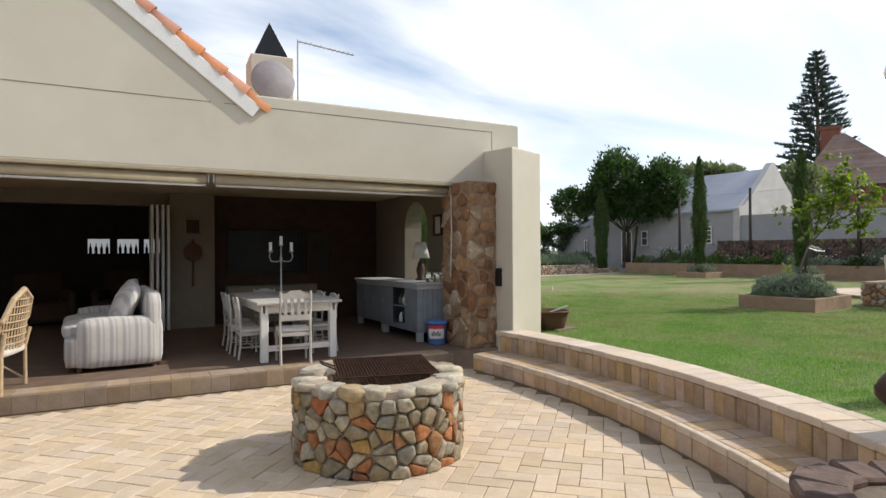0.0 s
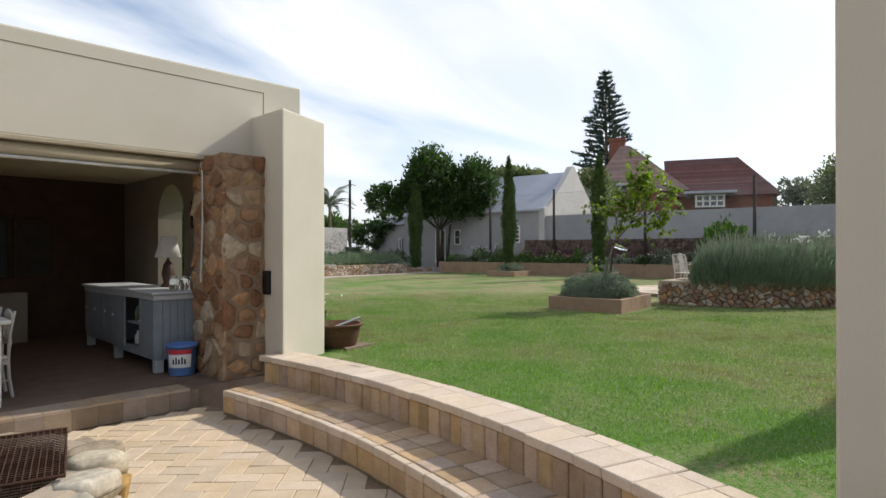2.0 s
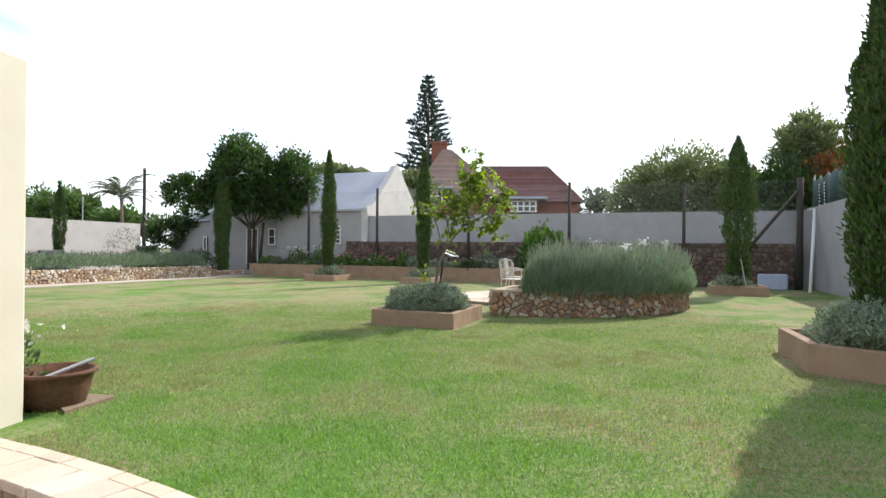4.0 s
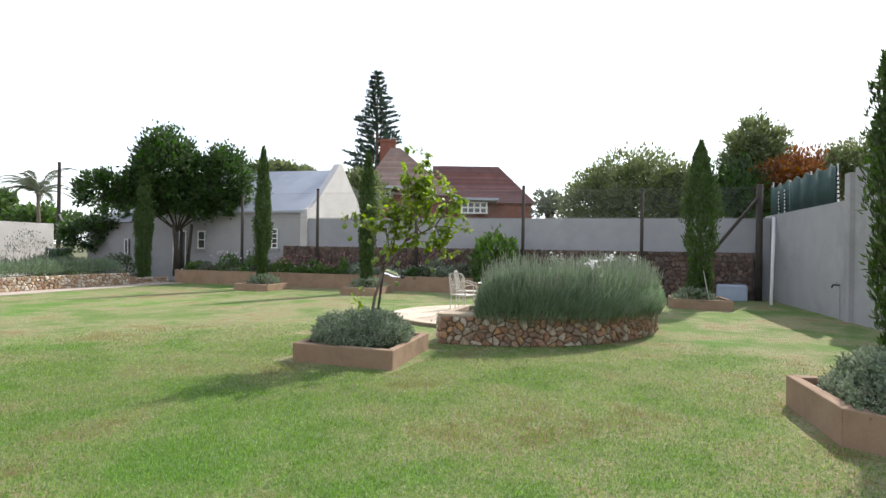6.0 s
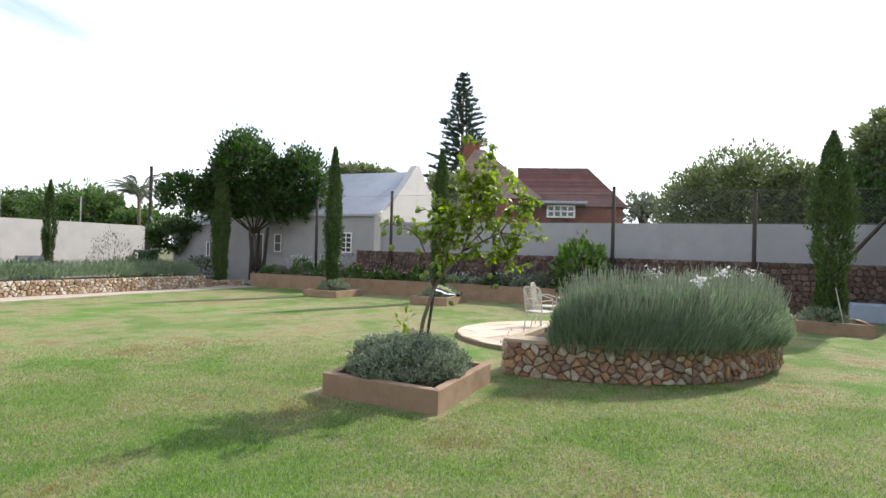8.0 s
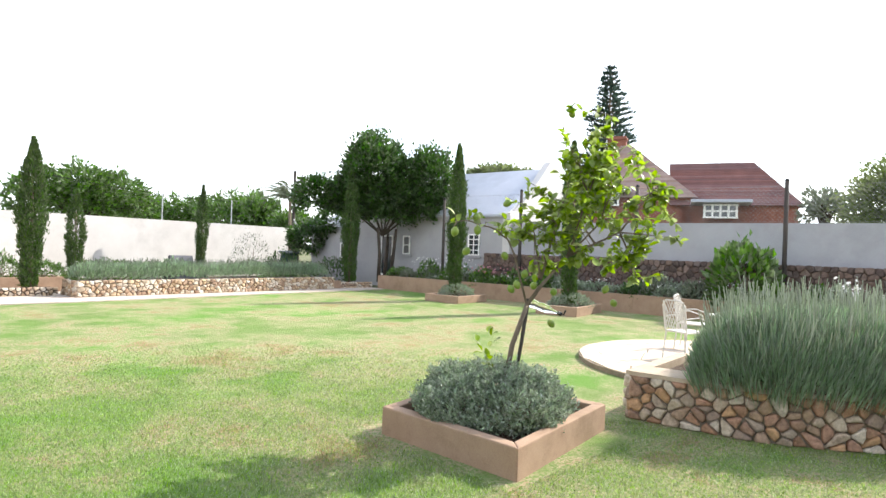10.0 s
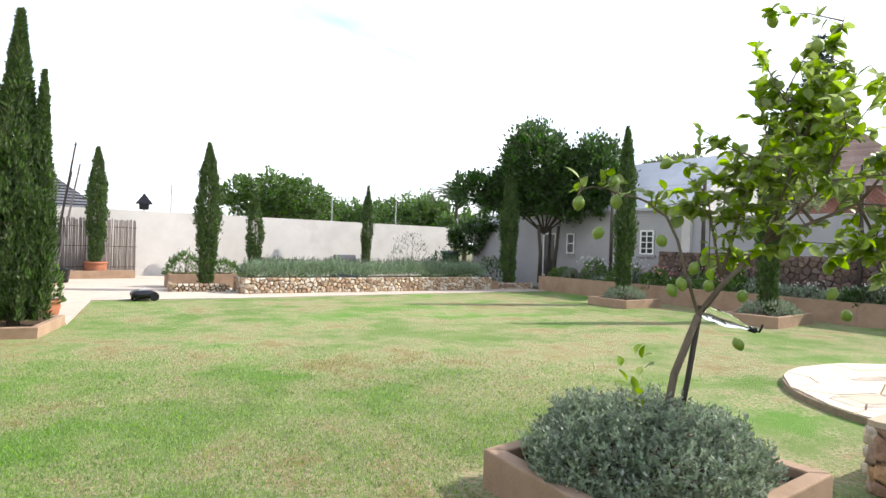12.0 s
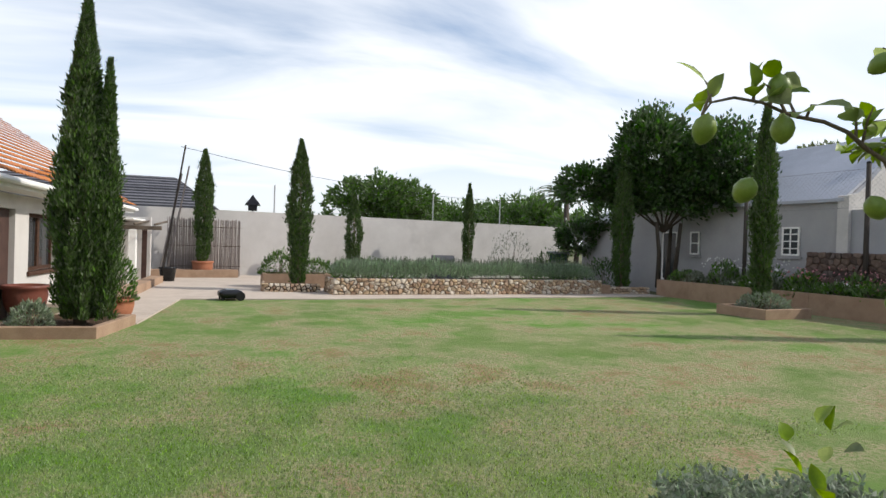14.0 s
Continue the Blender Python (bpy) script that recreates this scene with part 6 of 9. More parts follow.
# ---- cabinets along the end wall, lamp, jars, bucket ----
def sideboard(x0, x1, y0, y1, h, label, shelves):
    ob = thing("sideboard", ((x0 + x1) / 2, (y0 + y1) / 2, Z_VER), label, "cabinet", "veranda cabinets")
    z0, z1 = Z_VER + 0.14, Z_VER + h
    g = G()
    add_box(g, x0 - 0.05, y0 - 0.05, z1 - 0.035, x1, y1 + 0.02, z1, 0.008)
    part("top", g, M_GREYTOP, ob, "pale grey worn top")
    g = G()
    add_box(g, x0 - 0.02, y0 - 0.02, z1 - 0.095, x1, y1, z1 - 0.036, 0.006)
    part("cornice", g, M_GREYTOP, ob)
    n = 8
    for k in range(n):
        a, b = x0 + (x1 - x0) * k / n, x0 + (x1 - x0) * (k + 1) / n
        g = G()
        add_box(g, a + 0.002, y0, z0, b - 0.002, y0 + 0.022, z1 - 0.096, 0.003)
        part("board", g, M_GREYBLUE, ob)
    g = G()
    add_box(g, x0, y1 - 0.02, z0, x1, y1, z1 - 0.096)
    part("end_panel", g, M_GREYBLUE, ob)
    g = G()
    add_box(g, x1 - 0.02, y0 + 0.022, z0, x1, y1 - 0.02, z1 - 0.096)
    part("back_panel", g, M_GREYBLUE, ob)
    g = G()
    add_box(g, x0, y0 + 0.022, z0, x1 - 0.02, y1 - 0.02, z0 + 0.06)
    part("plinth_board", g, M_GREYBLUE, ob)
    w = (y1 - y0) / 3
    for k in range(3):
        a, b = y0 + w * k + 0.03, y0 + w * (k + 1) - 0.02
        if k in shelves:
            for z in (z0 + 0.06, z0 + 0.34):
                g = G()
                add_box(g, x0 + 0.01, a, z, x1 - 0.03, b, z + 0.02)
                part("shelf", g, M_GREYBLUE, ob)
            rnd = random.Random(k + int(h * 100))
            for z in (z0 + 0.08, z0 + 0.36):
                for q in range(3):
                    y = a + 0.1 + q * 0.14
                    bt = thing("bottle", (x0 + 0.12, y, z), "small labelled bottle standing on a cabinet shelf", "bottle", "shelf bottles")
                    g = G()
                    hh = rnd.uniform(0.14, 0.22)
                    add_lathe(g, [(0.035, 0), (0.037, hh * 0.6), (0.014, hh * 0.8), (0.014, hh)], 10, (x0 + 0.12, y, z))
                    part("glass", g, rnd.choice((M_WHITE, M_DARKGLASS, M_OLIVE)), bt, smooth=True)
        else:
            g = G()
            add_box(g, x0 - 0.012, a - 0.02, z0 + 0.06, x0 + 0.012, b + 0.01, z1 - 0.1, 0.004)
            d = part("door", g, M_GREYBLUE, ob)
            g = G()
            add_lathe(g, [(0.012, 0), (0.016, 0.012), (0.008, 0.02)], 8)
            mm = Matrix.Translation((x0 - 0.012, b - 0.05, z0 + 0.4)) @ Matrix.Rotation(radians(-90), 4, "Y")
            part("knob", ([mm @ Vector(v) for v in g[0]], g[1]), M_GREYTOP, d)
    for x in (x0 + 0.05, x1 - 0.05):
        for y in (y0 + 0.05, y1 - 0.05):
            g = G()
            add_box(g, x - 0.045, y - 0.045, Z_VER, x + 0.045, y + 0.045, z0, 0.005)
            part("foot", g, M_GREYTOP, ob)


sideboard(3.66, 4.30, 7.95, 9.35, 0.88, "grey-blue painted wooden sideboard with open shelves", (1,))
sideboard(3.72, 4.30, 9.45, 10.7, 0.86, "darker grey painted sideboard beside the first", ())


def table_lamp():
    c, z = (4.1, 8.75), Z_VER + 0.88
    ob = thing("table_lamp", (*c, z), "dark table lamp with a pale conical shade", "lamp")
    g = G()
    add_lathe(g, [(0.08, 0), (0.085, 0.02), (0.05, 0.05), (0.075, 0.16), (0.05, 0.28), (0.015, 0.33), (0.012, 0.42)], 16, (*c, z))
    part("base", g, M_DKTERRA, ob, smooth=True)
    g = G()
    add_lathe(g, [(0.15, 0.36), (0.085, 0.62), (0.08, 0.62), (0.145, 0.36)], 24, (*c, z))
    part("shade", g, M_LINEN, ob, "pale linen shade", smooth=True)
    for k, (x, y) in enumerate(((3.92, 8.12), (4.03, 8.1), (4.14, 8.14), (3.98, 8.24))):
        j = thing("glass_jar", (x, y, z), "clear glass jar with a steel lid", "jar", "sideboard jars")
        g = G()
        add_lathe(g, [(0.042, 0), (0.045, 0.01), (0.045, 0.11), (0.034, 0.13)], 14, (x, y, z))
        part("glass", g, M_GLASS, j, smooth=True)
        g = G()
        add_lathe(g, [(0.036, 0.13), (0.036, 0.15), (0.01, 0.152)], 14, (x, y, z))
        part("lid", g, M_STEEL, j)


table_lamp()


def bucket():
    c = (3.86, 7.74)
    ob = thing("bucket", (*c, Z_VER), "blue plastic bucket with a red and white label", "bucket")
    g = G()
    add_lathe(g, [(0.125, 0.0), (0.13, 0.01), (0.155, 0.30), (0.165, 0.30), (0.165, 0.325), (0.148, 0.325), (0.12, 0.02), (0.01, 0.02)], 28, (*c, Z_VER))
    part("body", g, M_BLUEPLASTIC, ob, smooth=True)
    for z0, z1, mat, lab in ((0.09, 0.23, M_WHITE, "white printed label band"), (0.235, 0.28, M_RED, "red label band")):
        g = G()
        vs, fs = [], []
        for k in range(11):
            a = radians(190 + 9.5 * k)
            for z in (z0, z1):
                r = 0.13 + 0.025 * z / 0.3 + 0.004
                vs.append((c[0] + r * math.cos(a), c[1] + r * math.sin(a), Z_VER + z))
        fs = [(2 * k, 2 * k + 2, 2 * k + 3, 2 * k + 1) for k in range(10)]
        add(g, vs, fs)
        part("label_band", g, mat, ob, lab)
    g = G()
    for k in range(5):
        a = radians(215 + 11 * k)
        r = 0.151
        for s in (0, 1):
            x, y = c[0] + r * math.cos(a), c[1] + r * math.sin(a)
            add_box(g, x - 0.006, y - 0.004, Z_VER + 0.13, x + 0.006, y + 0.004, Z_VER + (0.20 if k % 2 else 0.18))
    part("lettering", g, M_BLACK, ob, "dark label lettering as bars")


bucket()

# ---- back wall: dark window, cabinet, picture, hangings ----
def framed(name, x0, z0, x1, z1, y, inner, label, category, fw=0.05, frame_mat=None):
    ob = thing(name, ((x0 + x1) / 2, y, z0), label, category)
    for a in ((x0, z0, x1, z0 + fw), (x0, z1 - fw, x1, z1), (x0, z0 + fw, x0 + fw, z1 - fw), (x1 - fw, z0 + fw, x1, z1 - fw)):
        g = G()
        add_box(g, a[0], y - 0.04, a[1], a[2], y, a[3], 0.004)
        part("frame", g, frame_mat or M_INWALL, ob)
    g = G()
    add_box(g, x0 + fw, y - 0.015, z0 + fw, x1 - fw, y - 0.002, z1 - fw)
    part("panel", g, inner, ob)


framed("wall_screen", 1.55, 1.28, 3.05, 2.16, 11.898, M_BLACK, "wide black screen set on the brick wall", "screen", 0.04, M_DARK)
framed("fireplace_niche", 3.08, 1.28, 3.62, 2.14, 11.898, M_DARK, "dark niche with a fire basket in the wall", "fireplace", 0.05, M_INBRICK)
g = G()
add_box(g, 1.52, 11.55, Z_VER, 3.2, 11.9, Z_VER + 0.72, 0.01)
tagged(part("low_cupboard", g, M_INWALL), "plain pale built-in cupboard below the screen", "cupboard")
framed("picture_frame", 0, 0, 0.3, 0.36, 0, M_LINEN, "small framed picture on the end wall", "picture", 0.035, M_INBRICK)
pic = scene.objects["picture_frame"]
pic.matrix_world = Matrix.Translation((4.598, 9.05, 1.98)) @ Matrix.Rotation(radians(-90), 4, "Z") @ Matrix.Translation((0, 0, 0))
framed("wall_plaque", 0.78, 2.02, 1.08, 2.34, 11.598, M_INBRICK, "small square plaque hung on the pier", "picture", 0.04)
hang = thing("wall_hanging", (0.93, 11.58, 1.1), "dark round wall ornament with a long tassel", "ornament")
g = G()
mm = Matrix.Translation((0.93, 11.58, 1.72)) @ Matrix.Rotation(radians(90), 4, "X")
add_lathe(g, [(0.02, 0), (0.15, 0.004), (0.16, 0.02), (0.10, 0.03), (0.02, 0.035)], 16)
part("disc", ([mm @ Vector(v) for v in g[0]], g[1]), M_WEAVE, hang)
g = G()
add_tube(g, [(0.93, 11.575, 1.95), (0.93, 11.575, 1.1)], 0.018, 6)
part("tassel", g, M_WEAVE, hang)


def folding_door():
    ob = thing("folding_door", (0.35, 11.75, Z_VER), "white folding door leaves stacked open", "door", "", "structure")
    for k in range(4):
        x = 0.24 + 0.085 * k
        g = G()
        add_box(g, x, 11.35, Z_VER + 0.01, x + 0.045, 11.98, 2.54, 0.006)
        part("leaf", g, M_WHITE, ob)


folding_door()

# living room behind: high windows with self-glowing panes, two armchairs, a low table
def far_window(x0, x1):
    ob = thing("window", ((x0 + x1) / 2, 15.2, 1.72), "small high window in the living room's far wall", "window", "living room windows", "structure")
    g = G()
    add_box(g, x0, 15.17, 1.70, x1, 15.2, 2.02)
    part("pane", g, M_GLOWPANE, ob, "pane with a glow in place of daylight")
    for a in ((x0 - 0.04, 1.66, x1 + 0.04, 1.70), (x0 - 0.04, 2.02, x1 + 0.04, 2.06), (x0 - 0.04, 1.7, x0, 2.02), (x1, 1.7, x1 + 0.04, 2.02)):
        g = G()
        add_box(g, a[0], 15.15, a[1], a[2], 15.2, a[3])
        part("window_frame", g, M_DARK, ob)
    for k in range(4):
        g = G()
        x = x0 + (x1 - x0) * (k + 0.5) / 4
        add_lathe(g, [(0.03, 0), (0.03, 0.12), (0.01, 0.17), (0.01, 0.22)], 8, (x, 15.1, 1.70))
        b = tagged(part("window_bottle", g, M_BLACK, smooth=True), "dark bottle silhouetted on the window ledge", "bottle", "ledge bottles")


# emission on the pane stands in for daylight; the wall behind is solid
M_GLOWPANE = bpy.data.materials.new("glowing_pane")
M_GLOWPANE.use_nodes = True
pn = M_GLOWPANE.node_tree.nodes["Principled BSDF"]
pn.inputs["Base Color"].default_value = (0.7, 0.72, 0.75, 1)
pn.inputs["Emission Color"].default_value = (0.9, 0.95, 1.0, 1)
pn.inputs["Emission Strength"].default_value = 0.4
for x in (-0.85, -0.28, 0.25):
    far_window(x, x + 0.42)


# armchairs take the near-black brick colour in place of room shade
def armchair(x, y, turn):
    ob = thing("armchair", (x, y, Z_VER), "plain upholstered armchair coloured dark for the living room's shade", "armchair", "living room armchairs")
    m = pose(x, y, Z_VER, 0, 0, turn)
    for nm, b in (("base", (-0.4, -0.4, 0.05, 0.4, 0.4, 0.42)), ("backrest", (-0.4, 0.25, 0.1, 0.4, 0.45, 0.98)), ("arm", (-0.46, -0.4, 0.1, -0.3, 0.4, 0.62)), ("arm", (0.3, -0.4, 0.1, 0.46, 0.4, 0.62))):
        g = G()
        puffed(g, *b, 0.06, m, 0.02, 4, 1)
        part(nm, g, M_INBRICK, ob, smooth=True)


armchair(-1.5, 13.6, 20)
armchair(-0.2, 13.8, -15)

# ---- the old barn over the east wall ----
def along(s, off=0.0):
    """A point of the east line at y = s, moved off eastwards."""
    return (east(s) + off * 0.994, s + off * 0.109)


def barn():
    ya, yb, yc, w = 17.72, 26.6, 29.2, 6.0
    eave, apex = 3.56, 5.75
    ob = thing("barn", (*along(22, 3), 0.5), "long old whitewashed barn with a pale sheet roof", "building")
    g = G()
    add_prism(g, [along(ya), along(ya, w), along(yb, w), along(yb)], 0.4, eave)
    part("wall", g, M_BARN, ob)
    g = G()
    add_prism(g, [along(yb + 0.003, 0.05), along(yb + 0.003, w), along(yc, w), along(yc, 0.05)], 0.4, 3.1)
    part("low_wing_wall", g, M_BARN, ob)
    g = G()
    vs = [(*along(yb, -0.1), 3.12), (*along(yc, -0.1), 3.12), (*along(yc, 3), 4.3), (*along(yb, 3), 4.3)]
    vs += [(x, y, z + 0.06) for x, y, z in vs]
    add(g, vs, [(3, 2, 1, 0), (4, 5, 6, 7), (0, 1, 5, 4), (1, 2, 6, 5), (2, 3, 7, 6), (3, 0, 4, 7)])
    part("low_roof", g, M_TINROOF, ob, "faded pale sheet roof")
    g = G()
    vs = []
    for y in (ya + 0.02, yb):
        vs += [(*along(y, -0.14), eave - 0.03), (*along(y, w / 2), apex - 0.12), (*along(y, w + 0.14), eave - 0.03)]
    vs += [(x, y, z + 0.09) for x, y, z in vs]
    add(g, vs, [(0, 1, 4, 3), (1, 2, 5, 4), (6, 9, 10, 7), (7, 10, 11, 8), (0, 3, 9, 6), (2, 8, 11, 5), (0, 6, 7, 1), (1, 7, 8, 2), (3, 4, 10, 9), (4, 5, 11, 10)])
    part("roof", g, M_TINROOF, ob)
    # stepped and curved white gable end
    prof = [(-0.12, 0.0), (-0.12, eave + 0.12), (0.25, eave + 0.20), (0.75, eave + 0.52), (1.35, eave + 1.05), (2.1, eave + 1.68), (2.72, apex + 0.10), (2.86, apex + 0.22), (3.0, apex + 0.25)]
    prof += [(w - x, z) for x, z in prof[::-1][1:]]
    g = G()
    a, b = [(*along(ya - 0.12, x), max(0.4, z)) for x, z in prof], [(*along(ya + 0.18, x), max(0.4, z)) for x, z in prof]
    n = len(a)
    add(g, a + b, [tuple(range(n)), tuple(range(n, 2 * n))[::-1]] + [((k + 1) % n, k, n + k, n + (k + 1) % n) for k in range(n)])
    part("gable", g, M_WHITEWALL, ob, "white curved gable end")

    def opening(y0, y1, z0, z1, panes, label):
        o = 0.02
        g = G()
        add_prism(g, [along(y1, -0.03), along(y1, 0.02), along(y0, 0.02), along(y0, -0.03)][::-1], z0, z1)
        wn = part("window", g, M_DARKGLASS, ob, label)
        bars = [(y0, y0 + 0.05, z0, z1), (y1 - 0.05, y1, z0, z1), (y0, y1, z0, z0 + 0.05), (y0, y1, z1 - 0.05, z1)]
        for k in range(1, panes[0]):
            y = y0 + (y1 - y0) * k / panes[0]
            bars.append((y - 0.015, y + 0.015, z0, z1))
        for k in range(1, panes[1]):
            z = z0 + (z1 - z0) * k / panes[1]
            bars.append((y0, y1, z - 0.015, z + 0.015))
        for q, (a0, a1, b0, b1) in enumerate(bars):
            g = G()
            e = -0.05 - 0.003 * q
            add_prism(g, [along(a0, e), along(a0, 0.0), along(a1, 0.0), along(a1, e)], b0, b1)
            part("glazing_bar", g, M_WHITE, wn)
        g = G()
        add_prism(g, [along(y0 - 0.08, -0.09), along(y0 - 0.08, 0.0), along(y1 + 0.08, 0.0), along(y1 + 0.08, -0.09)], z0 - 0.09, z0 - 0.02)
        part("sill", g, M_BARN, wn)

    opening(19.0, 19.55, 2.02, 2.86, (2, 4), "small white-framed window in the barn")
    opening(22.6, 23.0, 1.95, 2.75, (1, 2), "narrow dark barn window")
    opening(23.6, 24.3, 1.0, 2.75, (2, 1), "old boarded barn door")
    opening(26.75, 26.98, 1.65, 2.35, (1, 1), "narrow dark slit window")


barn()


# ---- posts, mesh fence, corner brace, net ----
def fences():
    for y, z in ((20.3, 4.2), (16.8, 4.42), (12.6, 4.42), (8.5, 4.43), (4.4, 4.25)):
        ob = thing("fence_post", (east(y, 0.56), y, 0.5), "dark tarred wooden pole of the wire fence", "post", "fence posts")
        g = G()
        add_tube(g, [(east(y, 0.58), y, 0.5), (east(y, 0.58), y, z)], 0.065, 10, 0.055)
        part("pole", g, M_DKWOOD, ob, smooth=True)
        g = G()
        add_lathe(g, [(0.06, 0), (0.062, 0.03), (0.03, 0.06)], 10, (east(y, 0.58), y, z - 0.01))
        part("cap", g, M_BLACK, ob)
    ob = thing("corner_post", (east(0.75, 0.35), 0.75, 0.5), "thick dark corner pole with a slanting brace", "post")
    g = G()
    add_tube(g, [(east(0.75, 0.55), 0.75, 0.45), (east(0.75, 0.55), 0.75, 4.4)], 0.11, 10, 0.10)
    part("pole", g, M_DKWOOD, ob, smooth=True)
    g = G()
    add_tube(g, [(east(2.6, 0.62), 2.6, 1.55), (east(0.8, 0.6), 0.8, 3.95)], 0.055, 8)
    part("brace", g, M_DKWOOD, ob, smooth=True)
    mesh = thing("wire_fence", (east(8, 0.58), 8, 3.3), "thin diamond wire mesh above the wall", "fence")
    g = G()
    y0, y1, z0, z1 = 20.3, 0.75, 3.28, 4.3
    k = y1 - (z1 - z0)
    while k < y0:
        for sgn in (1, -1):
            a, b = (k, z0), (k + (z1 - z0), z1)
            if sgn < 0:
                a, b = (k + (z1 - z0), z0), (k, z1)
            pts = []
            for yy, zz in (a, b):
                pts.append((east(yy, 0.60), yy, zz))
            if y1 - 0.2 <= min(a[0], b[0]) and max(a[0], b[0]) <= y0 + 0.2:
                add_tube(g, pts, 0.0024, 3, cap=False)
        k += 0.12
    part("mesh", g, M_WIRE, mesh)["kind"] = "stuff"
    for z in (3.3, 4.28):
        g = G()
        add_tube(g, [(east(20.3, 0.6), 20.3, z), (east(0.75, 0.6), 0.75, z)], 0.004, 4)
        part("line_wire", g, M_WIRE, mesh)
    # green net on the south wall
    net = thing("shade_net", (24.4, south(24.4) - 0.1, 3.4), "dark green shade net above the wall", "net")
    g = G()
    n = 26
    vs, fs = [], []
    for k in range(n + 1):
        x = 27.3 - 5.6 * k / n
        sag = 0.06 * math.sin(k * 1.3)
        for z in (3.38, 4.45 - 0.13 * abs(math.sin(math.pi * k / 4)) + 0.02 * sag):
            vs += [(x, south(x) - 0.10 + sag * 0.4, z), (x, south(x) - 0.125 + sag * 0.4, z)]
    for k in range(n):
        o = 4 * k
        fs += [(o, o + 4, o + 6, o + 2), (o + 1, o + 3, o + 7, o + 5), (o + 2, o + 6, o + 7, o + 3), (o, o + 1, o + 5, o + 4)]
    add(g, vs, fs)
    part("cloth", g, M_NET, net, smooth=True)
    for x, z in ((27.2, 4.55), (25.4, 4.4), (23.6, 4.45), (21.75, 4.4)):
        g = G()
        add_tube(g, [(x, south(x) - 0.14, 3.3), (x, south(x) - 0.14, z)], 0.025, 6)
        part("pole", g, M_GALV, net)
    # electric fence strips, tap, leaning pole, box
    for x in (26.2, 25.6, 21.4):
        ob = thing("fence_bracket", (x, south(x) + 0.02, 3.4), "white electric-fence bracket with black insulators", "bracket", "electric fence brackets")
        g = G()
        add_tube(g, [(x, south(x) - 0.05, 3.38), (x + 0.12, south(x) - 0.05, 4.15)], 0.018, 6)
        part("rod", g, M_WHITE, ob)
        for k in range(6):
            g = G()
            add_lathe(g, [(0.03, 0), (0.034, 0.02), (0.02, 0.045)], 8, (x + 0.02 * k + 0.01, south(x) - 0.05, 3.48 + 0.11 * k))
            part("insulator", g, M_BLACK, ob)
    ob = thing("leaning_pole", (24.8, 0.45, Z_LAWN), "white plastic pipe leaning on the wall", "pipe")
    g = G()
    add_tube(g, [(24.6, south(24.6) + 0.55, Z_LAWN), (26.3, south(26.3) + 0.06, 3.3)], 0.05, 10)
    part("pipe", g, M_WHITE, ob, smooth=True)
    tap = thing("garden_tap", (20.95, south(20.95), 0.6), "brass garden tap on a thin standpipe", "tap")
    g = G()
    add_tube(g, [(20.95, south(20.95) + 0.06, Z_LAWN), (20.95, south(20.95) + 0.06, 1.4)], 0.014, 6)
    part("standpipe", g, M_GALV, tap)
    g = G()
    add_tube(g, [(20.95, south(20.95) + 0.06, 1.38), (20.95, south(20.95) + 0.2, 1.38), (20.95, south(20.95) + 0.22, 1.31)], 0.02, 8)
    part("spout", g, M_BLACK, tap)
    g = G()
    add_tube(g, [(20.89, south(20.95) + 0.12, 1.43), (21.01, south(20.95) + 0.12, 1.43)], 0.01, 6)
    part("handle", g, M_BLACK, tap)
    g = G()
    add_box(g, 25.55, 1.12, Z_LAWN, 26.1, 2.02, 1.08, 0.04)
    ob = tagged(part("storage_box", g, M_GREYBOX), "pale blue plastic storage box by the wall", "box")
    g = G()
    add_tube(g, [(22.0, 2.35, 0.8), (22.35, 2.5, 1.6)], 0.012, 6)
    tagged(part("garden_stake", g, M_OFFWHITE), "pale thin stake leaning at the cypress", "stake")
    # poles, wires and lamps over the north wall
    for x, z in ((13.9, 4.05), (17.45, 4.3), (21.0, 4.3), (10.45, 4.2)):
        ob = thing("wall_pole", (x, north(x) + 0.1, 3.05), "thin pale metal pole on the north wall", "pole", "north wall poles")
        g = G()
        add_tube(g, [(x, north(x) + 0.1, 2.9), (x, north(x) + 0.1, z)], 0.028, 8)
        part("pole", g, M_GALV, ob)
    for x0, x1, z0, z1 in ((7.0, 17.45, 5.4, 4.25), (17.45, 24.9, 4.25, 4.6)):
        pts = []
        for k in range(13):
            t = k / 12
            x = x0 + (x1 - x0) * t
            pts.append((x, north(x) + 0.15, z0 + (z1 - z0) * t - 0.18 * math.sin(math.pi * t)))
        g = G()
        add_tube(g, pts, 0.012, 4)
        tagged(part("cable", g, M_BLACK), "thin black overhead cable along the wall", "cable")
    ob = thing("utility_pole", (25.0, 33.1, 0.5), "dark wooden utility pole behind the corner", "pole")
    g = G()
    add_tube(g, [(25.0, 33.1, 0.4), (25.0, 33.1, 6.3)], 0.11, 8, 0.08)
    part("pole", g, M_DKWOOD, ob)
    g = G()
    add_tube(g, [(24.95, 33.0, 3.6), (25.9, 32.6, 1.6)], 0.04, 6)
    part("stay", g, M_GALV, ob)


M_GREYBOX = surface("pale_blue_plastic", (0.38, 0.44, 0.56), (0.44, 0.50, 0.62), 4, 60, 0.5, 0.1, 0.002)
fences()


